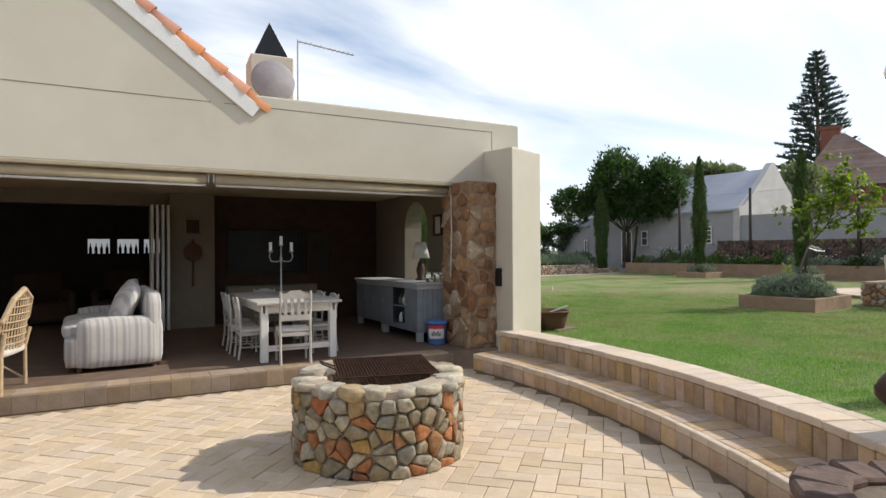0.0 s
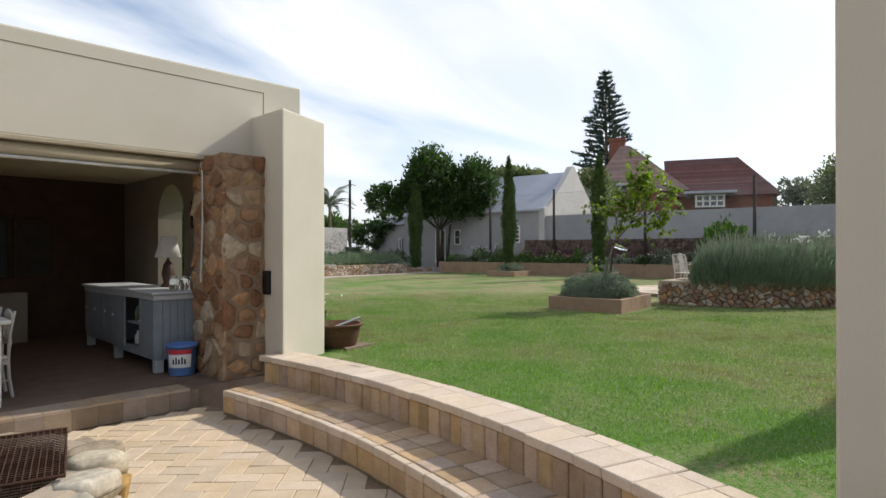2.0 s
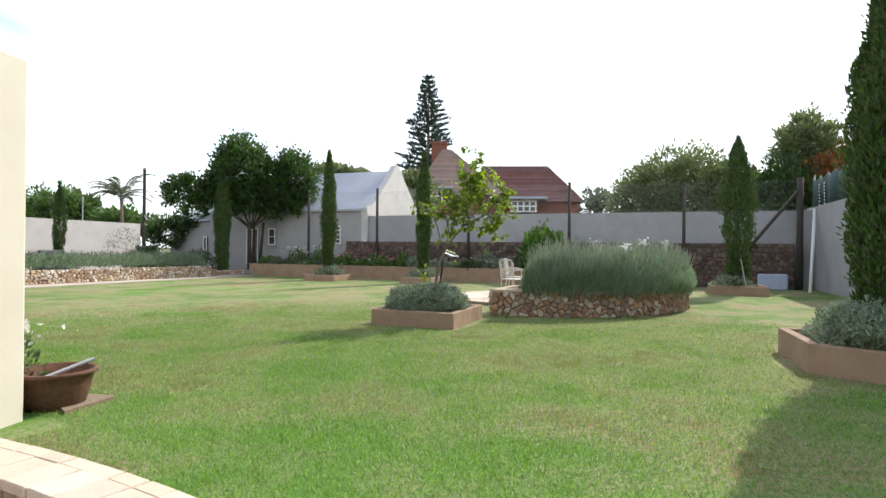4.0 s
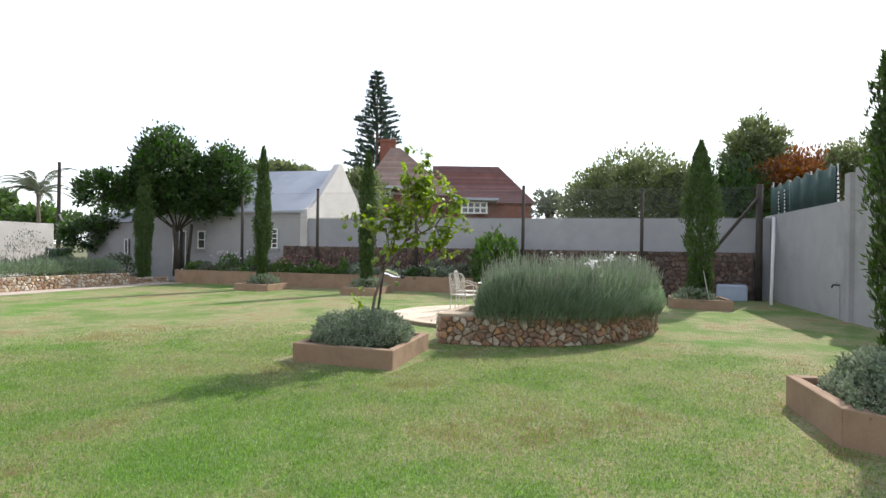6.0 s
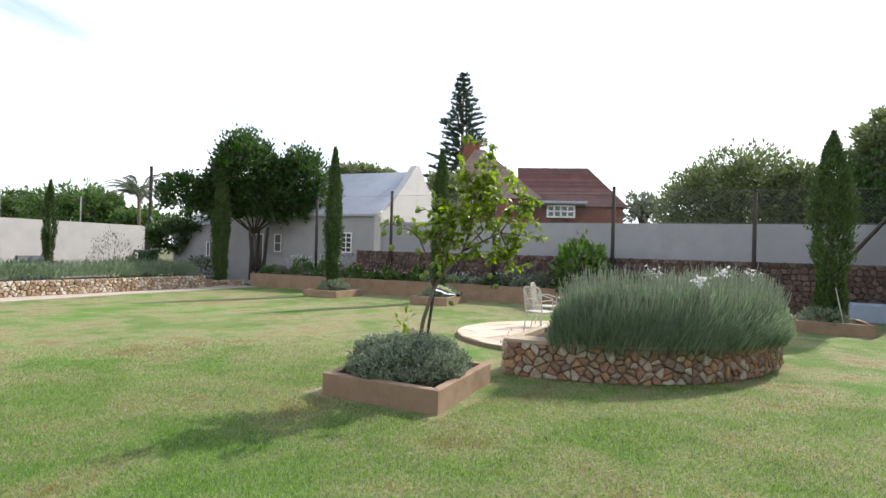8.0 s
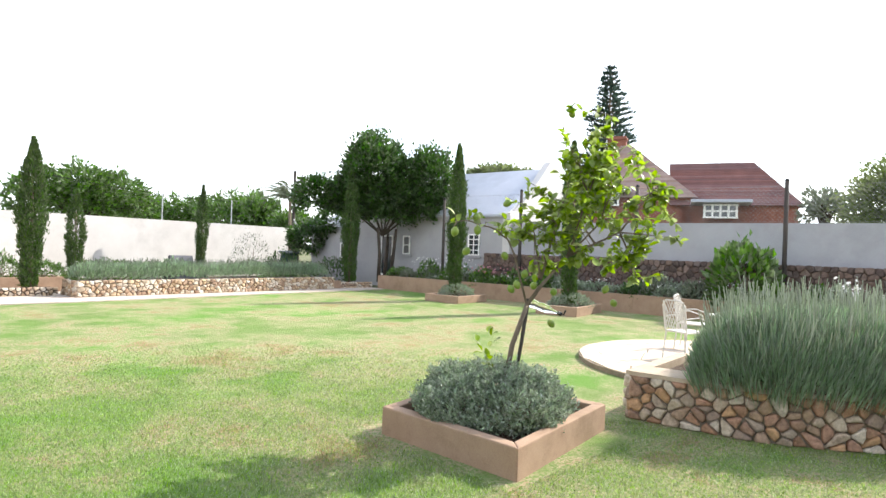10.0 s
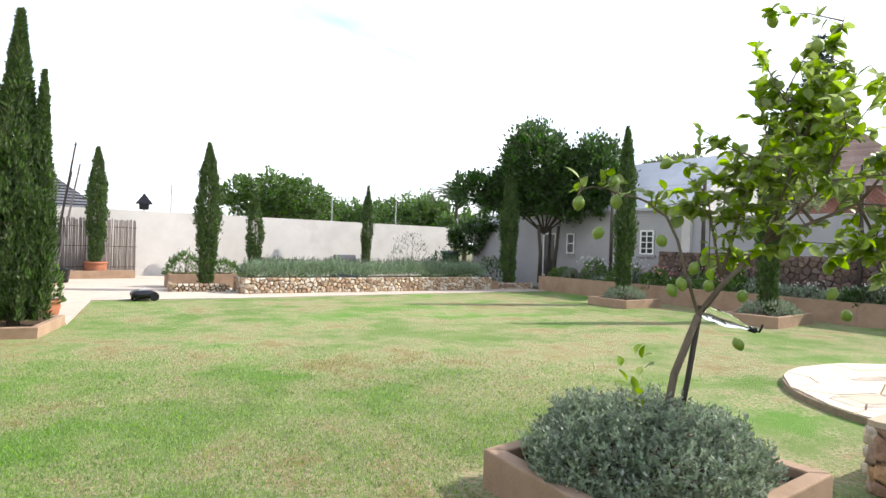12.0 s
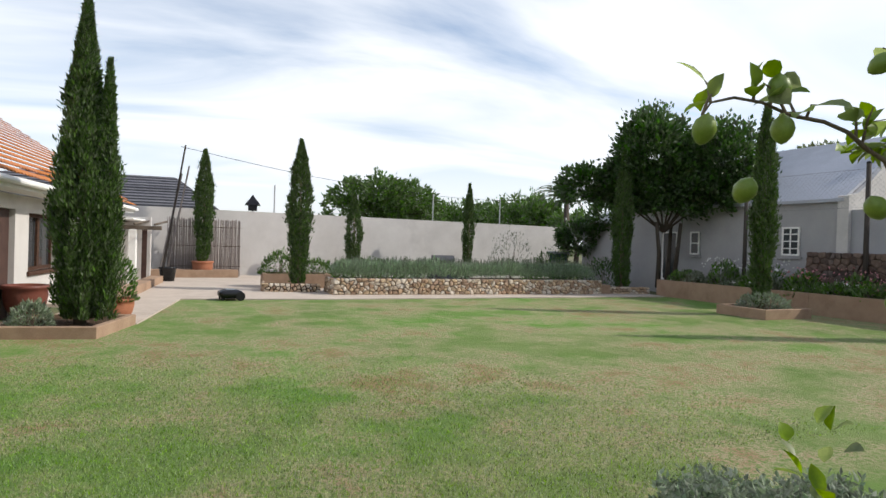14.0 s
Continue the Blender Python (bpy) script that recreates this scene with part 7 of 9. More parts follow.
# ---- trees beyond ----
def clump_tree(name, at, trunk_h, lobes, mat, leaf, n, label, seed, trunk_r=0.14, aspect=0.5, group="", stems=1):
    """A tapered trunk with limbs to each lobe of the crown, which is a cloud of many leaves. lobes: (dx, dy, dz, rx, ry, rz)."""
    rnd = random.Random(seed)
    ob = thing(name, at, label, "tree", group)
    for s in range(stems):
        g = G()
        ox, oy = (rnd.uniform(-0.5, 0.5), rnd.uniform(-0.5, 0.5)) if stems > 1 else (0, 0)
        pts = [(at[0] + ox, at[1] + oy, at[2] - 0.1), (at[0] + ox * 1.2 + 0.05, at[1] + oy * 1.2, at[2] + trunk_h * 0.5), (at[0] + ox * 1.6, at[1] + oy * 1.5, at[2] + trunk_h)]
        add_tube(g, pts, trunk_r, 8, trunk_r * 0.65)
        part("trunk", g, M_DKBARK, ob, smooth=True)
    for lx, ly, lz, rx, ry, rz in lobes:
        g = G()
        e = (at[0] + lx, at[1] + ly, at[2] + lz)
        add_tube(g, [(at[0], at[1], at[2] + trunk_h * 0.85), ((at[0] + e[0]) / 2 + rnd.uniform(-0.1, 0.1), (at[1] + e[1]) / 2, (at[2] + trunk_h + e[2]) / 2 + 0.1), e], trunk_r * 0.5, 6, trunk_r * 0.12)
        part("limb", g, M_DKBARK, ob, smooth=True)
    g = G()
    vol = [rx * ry * rz for *_, rx, ry, rz in lobes]
    spots = []
    for (lx, ly, lz, rx, ry, rz), v in zip(lobes, vol):
        tufts = []
        for _ in range(max(8, int(n * v / sum(vol) / 26))):
            a, c = rnd.uniform(0, 6.283), rnd.uniform(-0.75, 1)
            q = math.sqrt(max(0, 1 - c * c))
            r = rnd.uniform(0.5, 1.12)
            tufts.append((lx + rx * r * q * math.cos(a), ly + ry * r * q * math.sin(a), lz + rz * r * c))
        for k in range(int(n * v / sum(vol))):
            tx, ty, tz = tufts[k % len(tufts)]
            sp = 0.09 * (rx + ry + rz) / 3 + leaf * 0.25
            x, y, z = tx + rnd.gauss(0, sp), ty + rnd.gauss(0, sp), tz + rnd.gauss(0, sp * 0.8)
            d = Vector((x - lx, y - ly, z - lz))
            d = d.normalized() if d.length > 0.01 else Vector((0, 0, 1))
            spots.append((at[0] + x, at[1] + y, at[2] + z, d.x, d.y, d.z + 0.3))
    leaf_cloud(g, spots, leaf, rnd, aspect)
    part("crown", g, mat, ob)
    return ob


clump_tree("fig_tree", (23.2, 23.0, 0.9), 2.1, [(-0.37, 0.33, 4.45, 1.15, 1.15, 1.50), (1.42, -1.26, 4.15, 1.00, 1.00, 1.25), (0.15, -0.13, 3.20, 1.20, 1.20, 0.90), (1.12, -0.99, 3.05, 1.05, 1.05, 0.80), (-2.06, 1.82, 3.40, 0.90, 0.90, 0.75), (-1.42, 1.26, 3.20, 0.80, 0.80, 0.65), (-0.90, 0.79, 3.80, 0.80, 0.80, 0.90), (0.67, -0.60, 4.20, 0.75, 0.75, 0.95), (-0.45, 0.40, 2.95, 0.95, 0.95, 0.65), (1.72, -1.52, 3.25, 0.75, 0.75, 0.80)], M_FIG, 0.16, 36000, "broad dark evergreen tree before the barn", 91, 0.085, 0.6, stems=3)
clump_tree("small_tree", (23.9, 28.8, 0.5), 1.6, [(0.3, -0.8, 2.9, 0.8, 0.8, 0.9), (-0.3, 0.4, 2.0, 0.9, 0.9, 1.0)], M_FIG, 0.19, 5000, "thin dark tree behind the wall corner", 92, 0.08)


def at_far(p, y, d):
    """A place d metres off, by bearing and height, seen across the lawn from its west side."""
    ex, ey, ez = 4.55, 3.02, 2.12
    s = d / 1050.0
    return (ex + 0.923 * d + 0.384 * (p - 784) * s, ey + 0.384 * d - 0.923 * (p - 784) * s, ez + (441 - y) * s)


def ball_tree(name, p, y_top, half, low, d, mat, label, seed, leaf=0.5, n=5000, flat=0.8):
    x, y, z = at_far(p, y_top, d)
    w = half * d / 1050.0
    h = z - at_far(p, low, d)[2]
    rnd = random.Random(seed)
    lobes = []
    for k in range(9):
        a, q = rnd.uniform(0, 6.28), rnd.uniform(0.25, 0.62)
        lobes.append((w * q * math.cos(a), w * q * math.sin(a), z - 0.5 - h * 0.42 + rnd.uniform(-0.18, 0.06) * h, w * 0.5, w * 0.5, h * 0.36))
    lobes.append((0, 0, z - 0.5 - h * 0.38, w * 0.55, w * 0.55, h * 0.38))
    return clump_tree(name, (x, y, 0.5), max(0.8, z - 0.5 - h * 0.8), lobes, mat, leaf, n, label, seed, 0.25)


ball_tree("round_tree", 1110, 268, 125, 450, 38, M_FARLEAF, "wide rounded grey-green tree beyond the wall", 101, 0.24, 26000)
ball_tree("round_tree", 1215, 276, 60, 440, 36, M_FARLEAF, "rounded olive-green tree beyond the wall", 102, 0.24, 11000)
ball_tree("broad_tree", 1345, 192, 65, 330, 35, M_FARLEAF, "tall loose dark green tree beyond the corner", 103, 0.24, 8000)
ball_tree("broad_tree", 1320, 275, 75, 440, 34, M_FIG, "dark green tree filling the garden corner", 104, 0.24, 14000)
ball_tree("rusty_tree", 1405, 262, 75, 400, 33, M_REDLEAF, "tree with rusty orange and red leaves", 105, 0.22, 9000)
ball_tree("broad_tree", 1540, 225, 110, 380, 33, M_FARLEAF, "leafy olive-green tree over the south wall", 106, 0.24, 14000)
ball_tree("round_tree", 495, 296, 75, 335, 52, M_FARLEAF, "flat-topped far tree behind the barn roof", 107, 0.4, 9000)
ball_tree("olive_tree", 600, 320, 52, 420, 34, M_OLIVE, "pale silvery olive tree before the red house", 108, 0.28, 2600)
ball_tree("willow_tree", 650, 300, 45, 400, 42, M_FARLEAF, "soft green tree beside the red house", 109, 0.35, 2600)
ball_tree("far_shrub", 975, 335, 40, 395, 44, M_OLIVE, "thin pale shrub beside the red house", 110, 0.35, 900)
for k, (p, t, h, d) in enumerate(((75, 378, 60, 47), (-90, 332, 90, 55), (-190, 340, 80, 60), (-20, 345, 50, 50), (-560, 326, 110, 60), (-420, 338, 120, 62), (-300, 345, 90, 58), (-1000, 372, 50, 60))):
    ball_tree("hedge_tree", p, t, h, 440, d, M_BUSH, "leafy far tree over the north wall", 120 + k, 0.4, 6000)


clump_tree("broad_tree", (19.7, 53.6, 0.5), 3.5, [(0, 0, 5.5, 2.2, 2.0, 1.4), (-2.2, 0.3, 5.2, 1.8, 1.7, 1.3), (2.4, -0.2, 5.1, 1.9, 1.7, 1.3), (-3.6, 0, 4.2, 1.3, 1.3, 1.2), (3.9, 0, 4.1, 1.3, 1.3, 1.2), (0.4, 0.4, 4.2, 2.6, 2.0, 1.4)], M_BUSH, 0.32, 12000, "dense rounded tree far beyond the north wall", 131, 0.25)


def norfolk_pine():
    x, y, z = at_far(665, 126, 78)
    base = 0.5
    ob = thing("norfolk_pine", (x, y, base), "tall tiered dark Norfolk pine in the distance", "tree")
    rnd = random.Random(131)
    h = z - base
    g = G()
    add_tube(g, [(x, y, base), (x + 0.1, y, base + h * 0.5), (x, y, z)], 0.5, 8, 0.05)
    part("trunk", g, M_BARK, ob, smooth=True)
    g, b = G(), G()
    spots = []
    tiers = 30
    for k in range(tiers):
        t = k / (tiers - 1)
        zz = base + h * (0.22 + 0.76 * t)
        r = 5.7 * (1 - t) ** 0.85 + 0.3
        for q in range(7):
            a = 6.283 * (q + rnd.uniform(-0.3, 0.3)) / 7 + k * 0.8
            rr = r * rnd.uniform(0.6, 1.12)
            ex, ey, ez = x + rr * math.cos(a), y + rr * math.sin(a), zz + rr * 0.16
            add_tube(b, [(x, y, zz), (ex, ey, ez)], 0.06, 4, 0.02, False)
            for s in range(int(64 * rr / 2.5) + 10):
                u = rnd.uniform(0.25, 1.05)
                spots.append((x + rr * u * math.cos(a) + rnd.gauss(0, 0.12), y + rr * u * math.sin(a) + rnd.gauss(0, 0.12), zz + rr * 0.16 * u + rnd.gauss(0, 0.07), math.cos(a), math.sin(a), 0.9))
    leaf_cloud(g, spots, 0.5, rnd, 0.30)
    part("crown", g, M_PINE, ob)
    part("branch", b, M_BARK, ob)["kind"] = "stuff"


norfolk_pine()


def palm():
    x, y, z = at_far(62, 352, 42)
    ob = thing("palm_tree", (x, y, 0.5), "feathery grey-green palm over the wall", "tree")
    g = G()
    add_tube(g, [(x, y, 0.4), (x + 0.1, y, z * 0.5), (x, y, z)], 0.15, 8, 0.11)
    part("trunk", g, M_BARK, ob, smooth=True)
    rnd = random.Random(133)
    for k in range(22):
        a, up = rnd.uniform(0, 6.28), rnd.uniform(0.35, 1.5)
        ln = rnd.uniform(2.3, 3.2)
        pts = []
        for s in range(7):
            t = s / 6
            pts.append(Vector((x + ln * t * math.cos(a) * 0.85, y + ln * t * math.sin(a) * 0.85, z + ln * (up * t - (0.35 + up * 0.38) * t * t))))
        g = G()
        add_tube(g, pts, 0.035, 4, 0.008)
        fr = part("frond", g, M_OLIVE, ob)
        g = G()
        side = Vector((-math.sin(a), math.cos(a), 0))
        for s in range(38):
            t = 0.12 + 0.88 * s / 37
            i = min(5, int(t * 6))
            p = pts[i].lerp(pts[i + 1], t * 6 - i)
            for sg in (-1, 1):
                e = p + side * sg * 0.5 * (1 - 0.6 * t) + Vector((math.cos(a), math.sin(a), -0.5)) * 0.22
                w = Vector((0, 0, 0.022))
                add(g, [p - w, p + w, e], [(0, 1, 2)])
        part("leaflet_fringe", g, M_OLIVE, fr)["kind"] = "stuff"


palm()


# ---- red tiled house far behind the east wall ----
def red_house():
    D = 50.0
    P = lambda p, y, d=D: Vector(at_far(p, y, d))
    ob = thing("red_house", tuple(P(800, 441))[:2] + (0.5,), "red-brown tiled brick house beyond the wall", "house")
    fw, rt = Vector((0.923, 0.384, 0)), Vector((0.384, -0.923, 0))

    def block(p0, p1, eave_y, ridge0, ridge1, ridge_y, deep, name_roof, tile, over=0.35):
        a, b = P(p0, eave_y), P(p1, eave_y)
        z = a.z
        g = G()
        base = [a, b, b + fw * deep, a + fw * deep]
        add_prism(g, [(v.x, v.y) for v in base], 0.4, z)
        part("wall", g, M_REDBRICK, ob)
        ea, eb = a - rt * over - fw * over, b + rt * over - fw * over
        ec, ed = eb + fw * (deep + 2 * over), ea + fw * (deep + 2 * over)
        r0, r1 = P(ridge0, ridge_y, D + deep / 2), P(ridge1, ridge_y, D + deep / 2)
        # one slab a slope, laid in tile courses
        for quad in ((ea, eb, r1, r0), (eb, ec, r1, r1), (ec, ed, r0, r1), (ed, ea, r0, r0)):
            g = G()
            n = 26
            for k in range(n):
                t0, t1 = k / n, (k + 1) / n + 0.01
                l0, l1 = quad[0].lerp(quad[3], t0), quad[0].lerp(quad[3], min(1, t1))
                h0, h1 = quad[1].lerp(quad[2], t0), quad[1].lerp(quad[2], min(1, t1))
                nrm = (quad[1] - quad[0]).cross(quad[3] - quad[0]).normalized()
                vs = [l0 + nrm * 0.02, h0 + nrm * 0.02, h1, l1, l0 - nrm * 0.05, h0 - nrm * 0.05]
                add(g, vs, [(0, 1, 2, 3), (4, 5, 1, 0)])
            part(name_roof, g, tile, ob)["kind"] = "stuff"

    block(640, 800, 346, 690, 706, 262, 7.0, "roof", M_HIPTILE)
    block(775, 942, 358, 765, 882, 293, 6.0, "roof", M_REDTILE)
    c = P(685, 285, D + 4.0)
    g = G()
    m = Matrix.Translation(c) @ Matrix.Rotation(math.atan2(rt.y, rt.x), 4, "Z")
    add_box(g, -0.7, -0.45, -2.0, 0.7, 0.45, 1.9, 0.03, m)
    add_box(g, -0.78, -0.53, 1.6, 0.78, 0.53, 1.78, 0.02, m)
    part("chimney", g, M_REDBRICK, ob, "squat red brick chimney")
    for p0, p1, y0, y1, d, panes in ((818, 862, 357, 376, 47.6, 4), (672, 690, 338, 358, 49.5, 2)):
        a, b, t, s = P(p0, y1, d), P(p1, y1, d), P(p0, y0, d).z, P(p0, y1, d).z
        m = Matrix.Translation(a) @ Matrix.Rotation(math.atan2(rt.y, rt.x), 4, "Z")
        w, h = (b - a).length, t - s
        g = G()
        add_box(g, 0, 0, 0, w, 2.2, h, 0, m)
        wn = part("dormer_window", g, M_DARKGLASS, ob, "white-framed window of small panes")
        for k in range(panes + 1):
            g = G()
            x = w * k / panes
            add_box(g, x - 0.07, -0.06, -0.05, x + 0.07, -0.003, h + 0.05, 0, m)
            part("glazing_bar", g, M_WHITE, wn)
        for z in (0, h * 0.5, h):
            g = G()
            add_box(g, -0.1, -0.055, z - 0.06, w + 0.1, -0.004, z + 0.06, 0, m)
            part("glazing_bar", g, M_WHITE, wn)
        g = G()
        add_box(g, -0.9, -0.7, h + 0.12, w + 0.9, 2.6, h + 0.32, 0.02, m)
        part("canopy", g, M_TINROOF, wn, "pale dormer canopy")


red_house()


# ---- slate-roofed house and the tiled house wing to the west ----
def slate_house():
    ob = thing("slate_house", (2.0, 46.0, 0.5), "neighbouring house with a dark slate hip roof", "house")
    g = G()
    add_box(g, -9.0, 44.0, 0.4, 7.2, 52.0, 3.6)
    part("wall", g, M_WHITEWALL, ob)
    g = G()
    e = [(-9.5, 43.5), (7.7, 43.5), (7.7, 52.5), (-9.5, 52.5)]
    r = [(-4.0, 48.0), (4.6, 48.0)]
    for quad in (((*e[0], 3.55), (*e[1], 3.55), (*r[1], 5.85), (*r[0], 5.85)), ((*e[1], 3.55), (*e[2], 3.55), (*r[1], 5.85), (*r[1], 5.85))):
        q = [Vector(v) for v in quad]
        n = 12
        nrm = (q[1] - q[0]).cross(q[3] - q[0]).normalized()
        for k in range(n):
            t0, t1 = k / n, (k + 1) / n
            a, b, c, d = q[0].lerp(q[3], t0), q[1].lerp(q[2], t0), q[1].lerp(q[2], t1), q[0].lerp(q[3], t1)
            add(g, [a + nrm * 0.08, b + nrm * 0.08, c, d, a - nrm * 0.02, b - nrm * 0.02], [(0, 1, 2, 3), (4, 5, 1, 0)])
    part("roof", g, M_SLATE, ob)["kind"] = "stuff"


slate_house()


def house_wing():
    ob = thing("house_wing", (4.0, 17.6, 0.5), "white house wing with an orange tiled roof", "house")
    X, y0, y1, z1 = 5.70, 14.6, 25.95, 2.68
    # front wall round a door and a window
    spans = [(y0, 17.05, 0.4, z1), (17.05, 18.05, 2.42, z1), (18.05, 18.72, 0.4, z1), (18.72, 20.42, 0.4, 1.27), (18.72, 20.42, 2.38, z1), (20.42, y1, 0.4, z1)]
    for a, b, c, d in spans:
        g = G()
        add_box(g, X - 0.25, a, c, X, b, d)
        part("wall", g, M_WHITEWALL, ob)
    g = G()
    add_box(g, 2.0, y1 - 0.25, 0.4, X - 0.251, y1, z1)
    part("wall", g, M_WHITEWALL, ob)
    # inner wall coloured near-black in place of the room's shade
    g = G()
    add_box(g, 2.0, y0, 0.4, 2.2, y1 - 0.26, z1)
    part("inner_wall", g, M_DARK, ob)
    for k, (a, b) in enumerate(((18.74, 19.57), (19.57, 20.40))):
        w = None
        g = G()
        add_box(g, X - 0.15, a + 0.06, 1.34, X - 0.14, b - 0.06, 2.31)
        w = part("window", g, M_DARKGLASS, ob, "dark-framed casement window")
        for q in ((a, a + 0.06, 1.27, 2.38), (b - 0.06, b, 1.27, 2.38), (a + 0.06, b - 0.06, 1.27, 1.34), (a + 0.06, b - 0.06, 2.31, 2.38)):
            g = G()
            add_box(g, X - 0.18, q[0], q[2], X - 0.1, q[1], q[3])
            part("window_frame", g, M_IRON, w)
        g = G()
        add_box(g, X - 0.3, a + 0.1, 1.35, X - 0.27, a + 0.34, 2.3)
        part("curtain", g, M_LINEN, w)
    g = G()
    add_box(g, X - 0.1, 18.66, 1.19, X + 0.05, 20.48, 1.27, 0.008)
    part("sill", g, M_IRON, ob)
    g = G()
    add_box(g, X - 0.14, 17.08, 0.5, X - 0.08, 18.02, 2.41, 0.01)
    d = part("door", g, M_DKTERRA, ob, "dark brown wooden door")
    g = G()
    add_box(g, X - 0.09, 17.05, 0.5, X + 0.01, 17.11, 2.42)
    part("door_frame", g, M_DKTERRA, d)
    # eave: fascia, gutter and the tiled slope
    g = G()
    add_box(g, X - 0.05, y0, z1 + 0.02, X + 0.46, y1 + 0.3, z1 + 0.09, 0.01)
    part("soffit", g, M_WHITE, ob)
    g = G()
    add_box(g, X + 0.40, y0, z1 + 0.09, X + 0.46, y1 + 0.3, z1 + 0.21, 0.01)
    part("fascia", g, M_WHITE, ob)
    g = G()
    add_tube(g, [(X + 0.52, y0, z1 + 0.13), (X + 0.52, y1 + 0.3, z1 + 0.13)], 0.055, 10)
    part("gutter", g, M_WHITE, ob)
    g = G()
    n = 17
    slope = 0.65
    for k in range(n):
        xa, xb = X + 0.5 - 0.24 * k, X + 0.5 - 0.24 * (k + 1) - 0.03
        za, zb = z1 + 0.22 + slope * 0.24 * k, z1 + 0.22 + slope * 0.24 * (k + 1) + 0.0
        y = y0
        while y < y1 + 0.3:
            vs = []
            for xx, zz in ((xa, za + 0.035), (xb, zb)):
                for q in range(5):
                    vs.append((xx, y + 0.15 * q / 4, zz + 0.03 * math.sin(math.pi * q / 4)))
            add(g, vs, [(q, q + 1, 5 + q + 1, 5 + q) for q in range(4)])
            y += 0.15
    part("roof", g, M_TILE, ob)["kind"] = "stuff"


house_wing()

# ---- lemon tree ----
def lemon_tree():
    rnd = random.Random(141)
    base = Vector((11.66, 7.12, 0.74))
    ob = thing("lemon_tree", base, "young staked lemon tree with bright leaves and green lemons", "tree")
    fork = Vector((11.85, 7.0, 1.74))
    g = G()
    add_tube(g, [base, Vector((11.67, 7.09, 0.98)), Vector((11.73, 7.06, 1.38)), fork], 0.027, 8, 0.022)
    part("trunk", g, M_BARK, ob, smooth=True)
    g = G()
    add_tube(g, [base + Vector((0.06, -0.05, 0)), Vector((11.80, 7.01, 1.4)), fork + Vector((0.02, 0.0, 0.06))], 0.018, 6)
    part("stake", g, M_DKWOOD, ob, "dark wooden stake tied to the trunk")
    limbs = [
        [fork, (11.97, 6.94, 1.92), (12.19, 6.81, 2.2), (12.60, 6.50, 2.45), (13.05, 6.18, 2.42)],
        [(11.97, 6.94, 1.98), (12.08, 6.88, 2.45), (12.16, 6.8, 2.85)],
        [fork, (11.79, 7.05, 2.0), (11.74, 7.08, 2.2), (11.66, 7.1, 2.34), (11.57, 7.1, 2.375), (11.5, 7.1, 2.416), (11.40, 7.1, 2.44), (11.27, 7.1, 2.447), (11.16, 7.1, 2.474), (11.06, 7.1, 2.478), (10.98, 7.1, 2.456), (10.95, 7.1, 2.415)],
        [(12.19, 6.81, 2.2), (12.35, 6.7, 2.8), (12.5, 6.65, 3.2), (12.58, 6.6, 3.6)],
        [(12.19, 6.81, 2.2), (12.5, 6.75, 2.75), (12.75, 6.6, 3.0)],
        [(11.97, 6.94, 1.98), (11.92, 6.98, 2.3), (11.9, 7.0, 2.5)],
        [(12.60, 6.50, 2.45), (12.75, 6.45, 2.2), (12.8, 6.4, 2.0)],
        [(12.4, 6.65, 2.34), (12.55, 6.95, 2.6), (12.6, 7.05, 2.85)],
        [(12.19, 6.81, 2.2), (12.2, 6.5, 2.5), (12.25, 6.38, 2.85)],
        [(12.60, 6.50, 2.45), (12.85, 6.4, 2.75), (13.0, 6.3, 2.95)],
        [(12.35, 6.7, 2.8), (12.3, 6.78, 3.0), (12.28, 6.76, 3.15)],
    ]
    spots, tips = [], []
    for k, lb in enumerate(limbs):
        lb = [Vector(p) for p in lb]
        g = G()
        add_tube(g, lb, 0.024 if k < 1 else 0.013 if k < 2 else 0.011, 6, 0.0028)
        part("limb", g, M_BARK, ob, smooth=True)
        for q in range(14 if k != 2 else 9):
            t = rnd.uniform(0.35, 1.0) * (len(lb) - 1)
            i = min(int(t), len(lb) - 2)
            p = lb[i].lerp(lb[i + 1], t - i)
            spread = 0.19 if k != 2 else 0.045
            e = p + Vector((rnd.gauss(0, spread), rnd.gauss(0, spread), rnd.gauss(0.06, spread * 0.75)))
            g = G()
            add_tube(g, [p, (p + e) / 2 + Vector((0, 0, 0.02)), e], 0.005, 4, 0.002)
            part("twig", g, M_BARK, ob)
            tips.append(e)
            for s in range(rnd.randrange(12, 20) if k != 2 else rnd.randrange(2, 4)):
                u = rnd.uniform(0.2, 1.05)
                c = p.lerp(e, u)
                d = (e - p).normalized()
                spots.append((c.x, c.y, c.z, d.x * 0.5, d.y * 0.5, d.z * 0.5 - 0.1))
    for q in range(16):
        spots.append((11.55 + rnd.gauss(0, 0.05), 7.2 + rnd.gauss(0, 0.05), 1.12 + 0.025 * q, 0, 0, 1))
    vs, fs = [], []
    for sp in spots:
        p = Vector(sp[:3])
        d = (Vector((rnd.gauss(0, 1), rnd.gauss(0, 1), rnd.gauss(-0.1, 0.8))) * 0.7 + Vector(sp[3:])).normalized()
        s = d.cross(Vector((rnd.gauss(0, 0.5), rnd.gauss(0, 0.5), 1))).normalized()
        n = s.cross(d)
        ln, w = rnd.uniform(0.06, 0.105), rnd.uniform(0.022, 0.032)
        o = len(vs)
        row = []
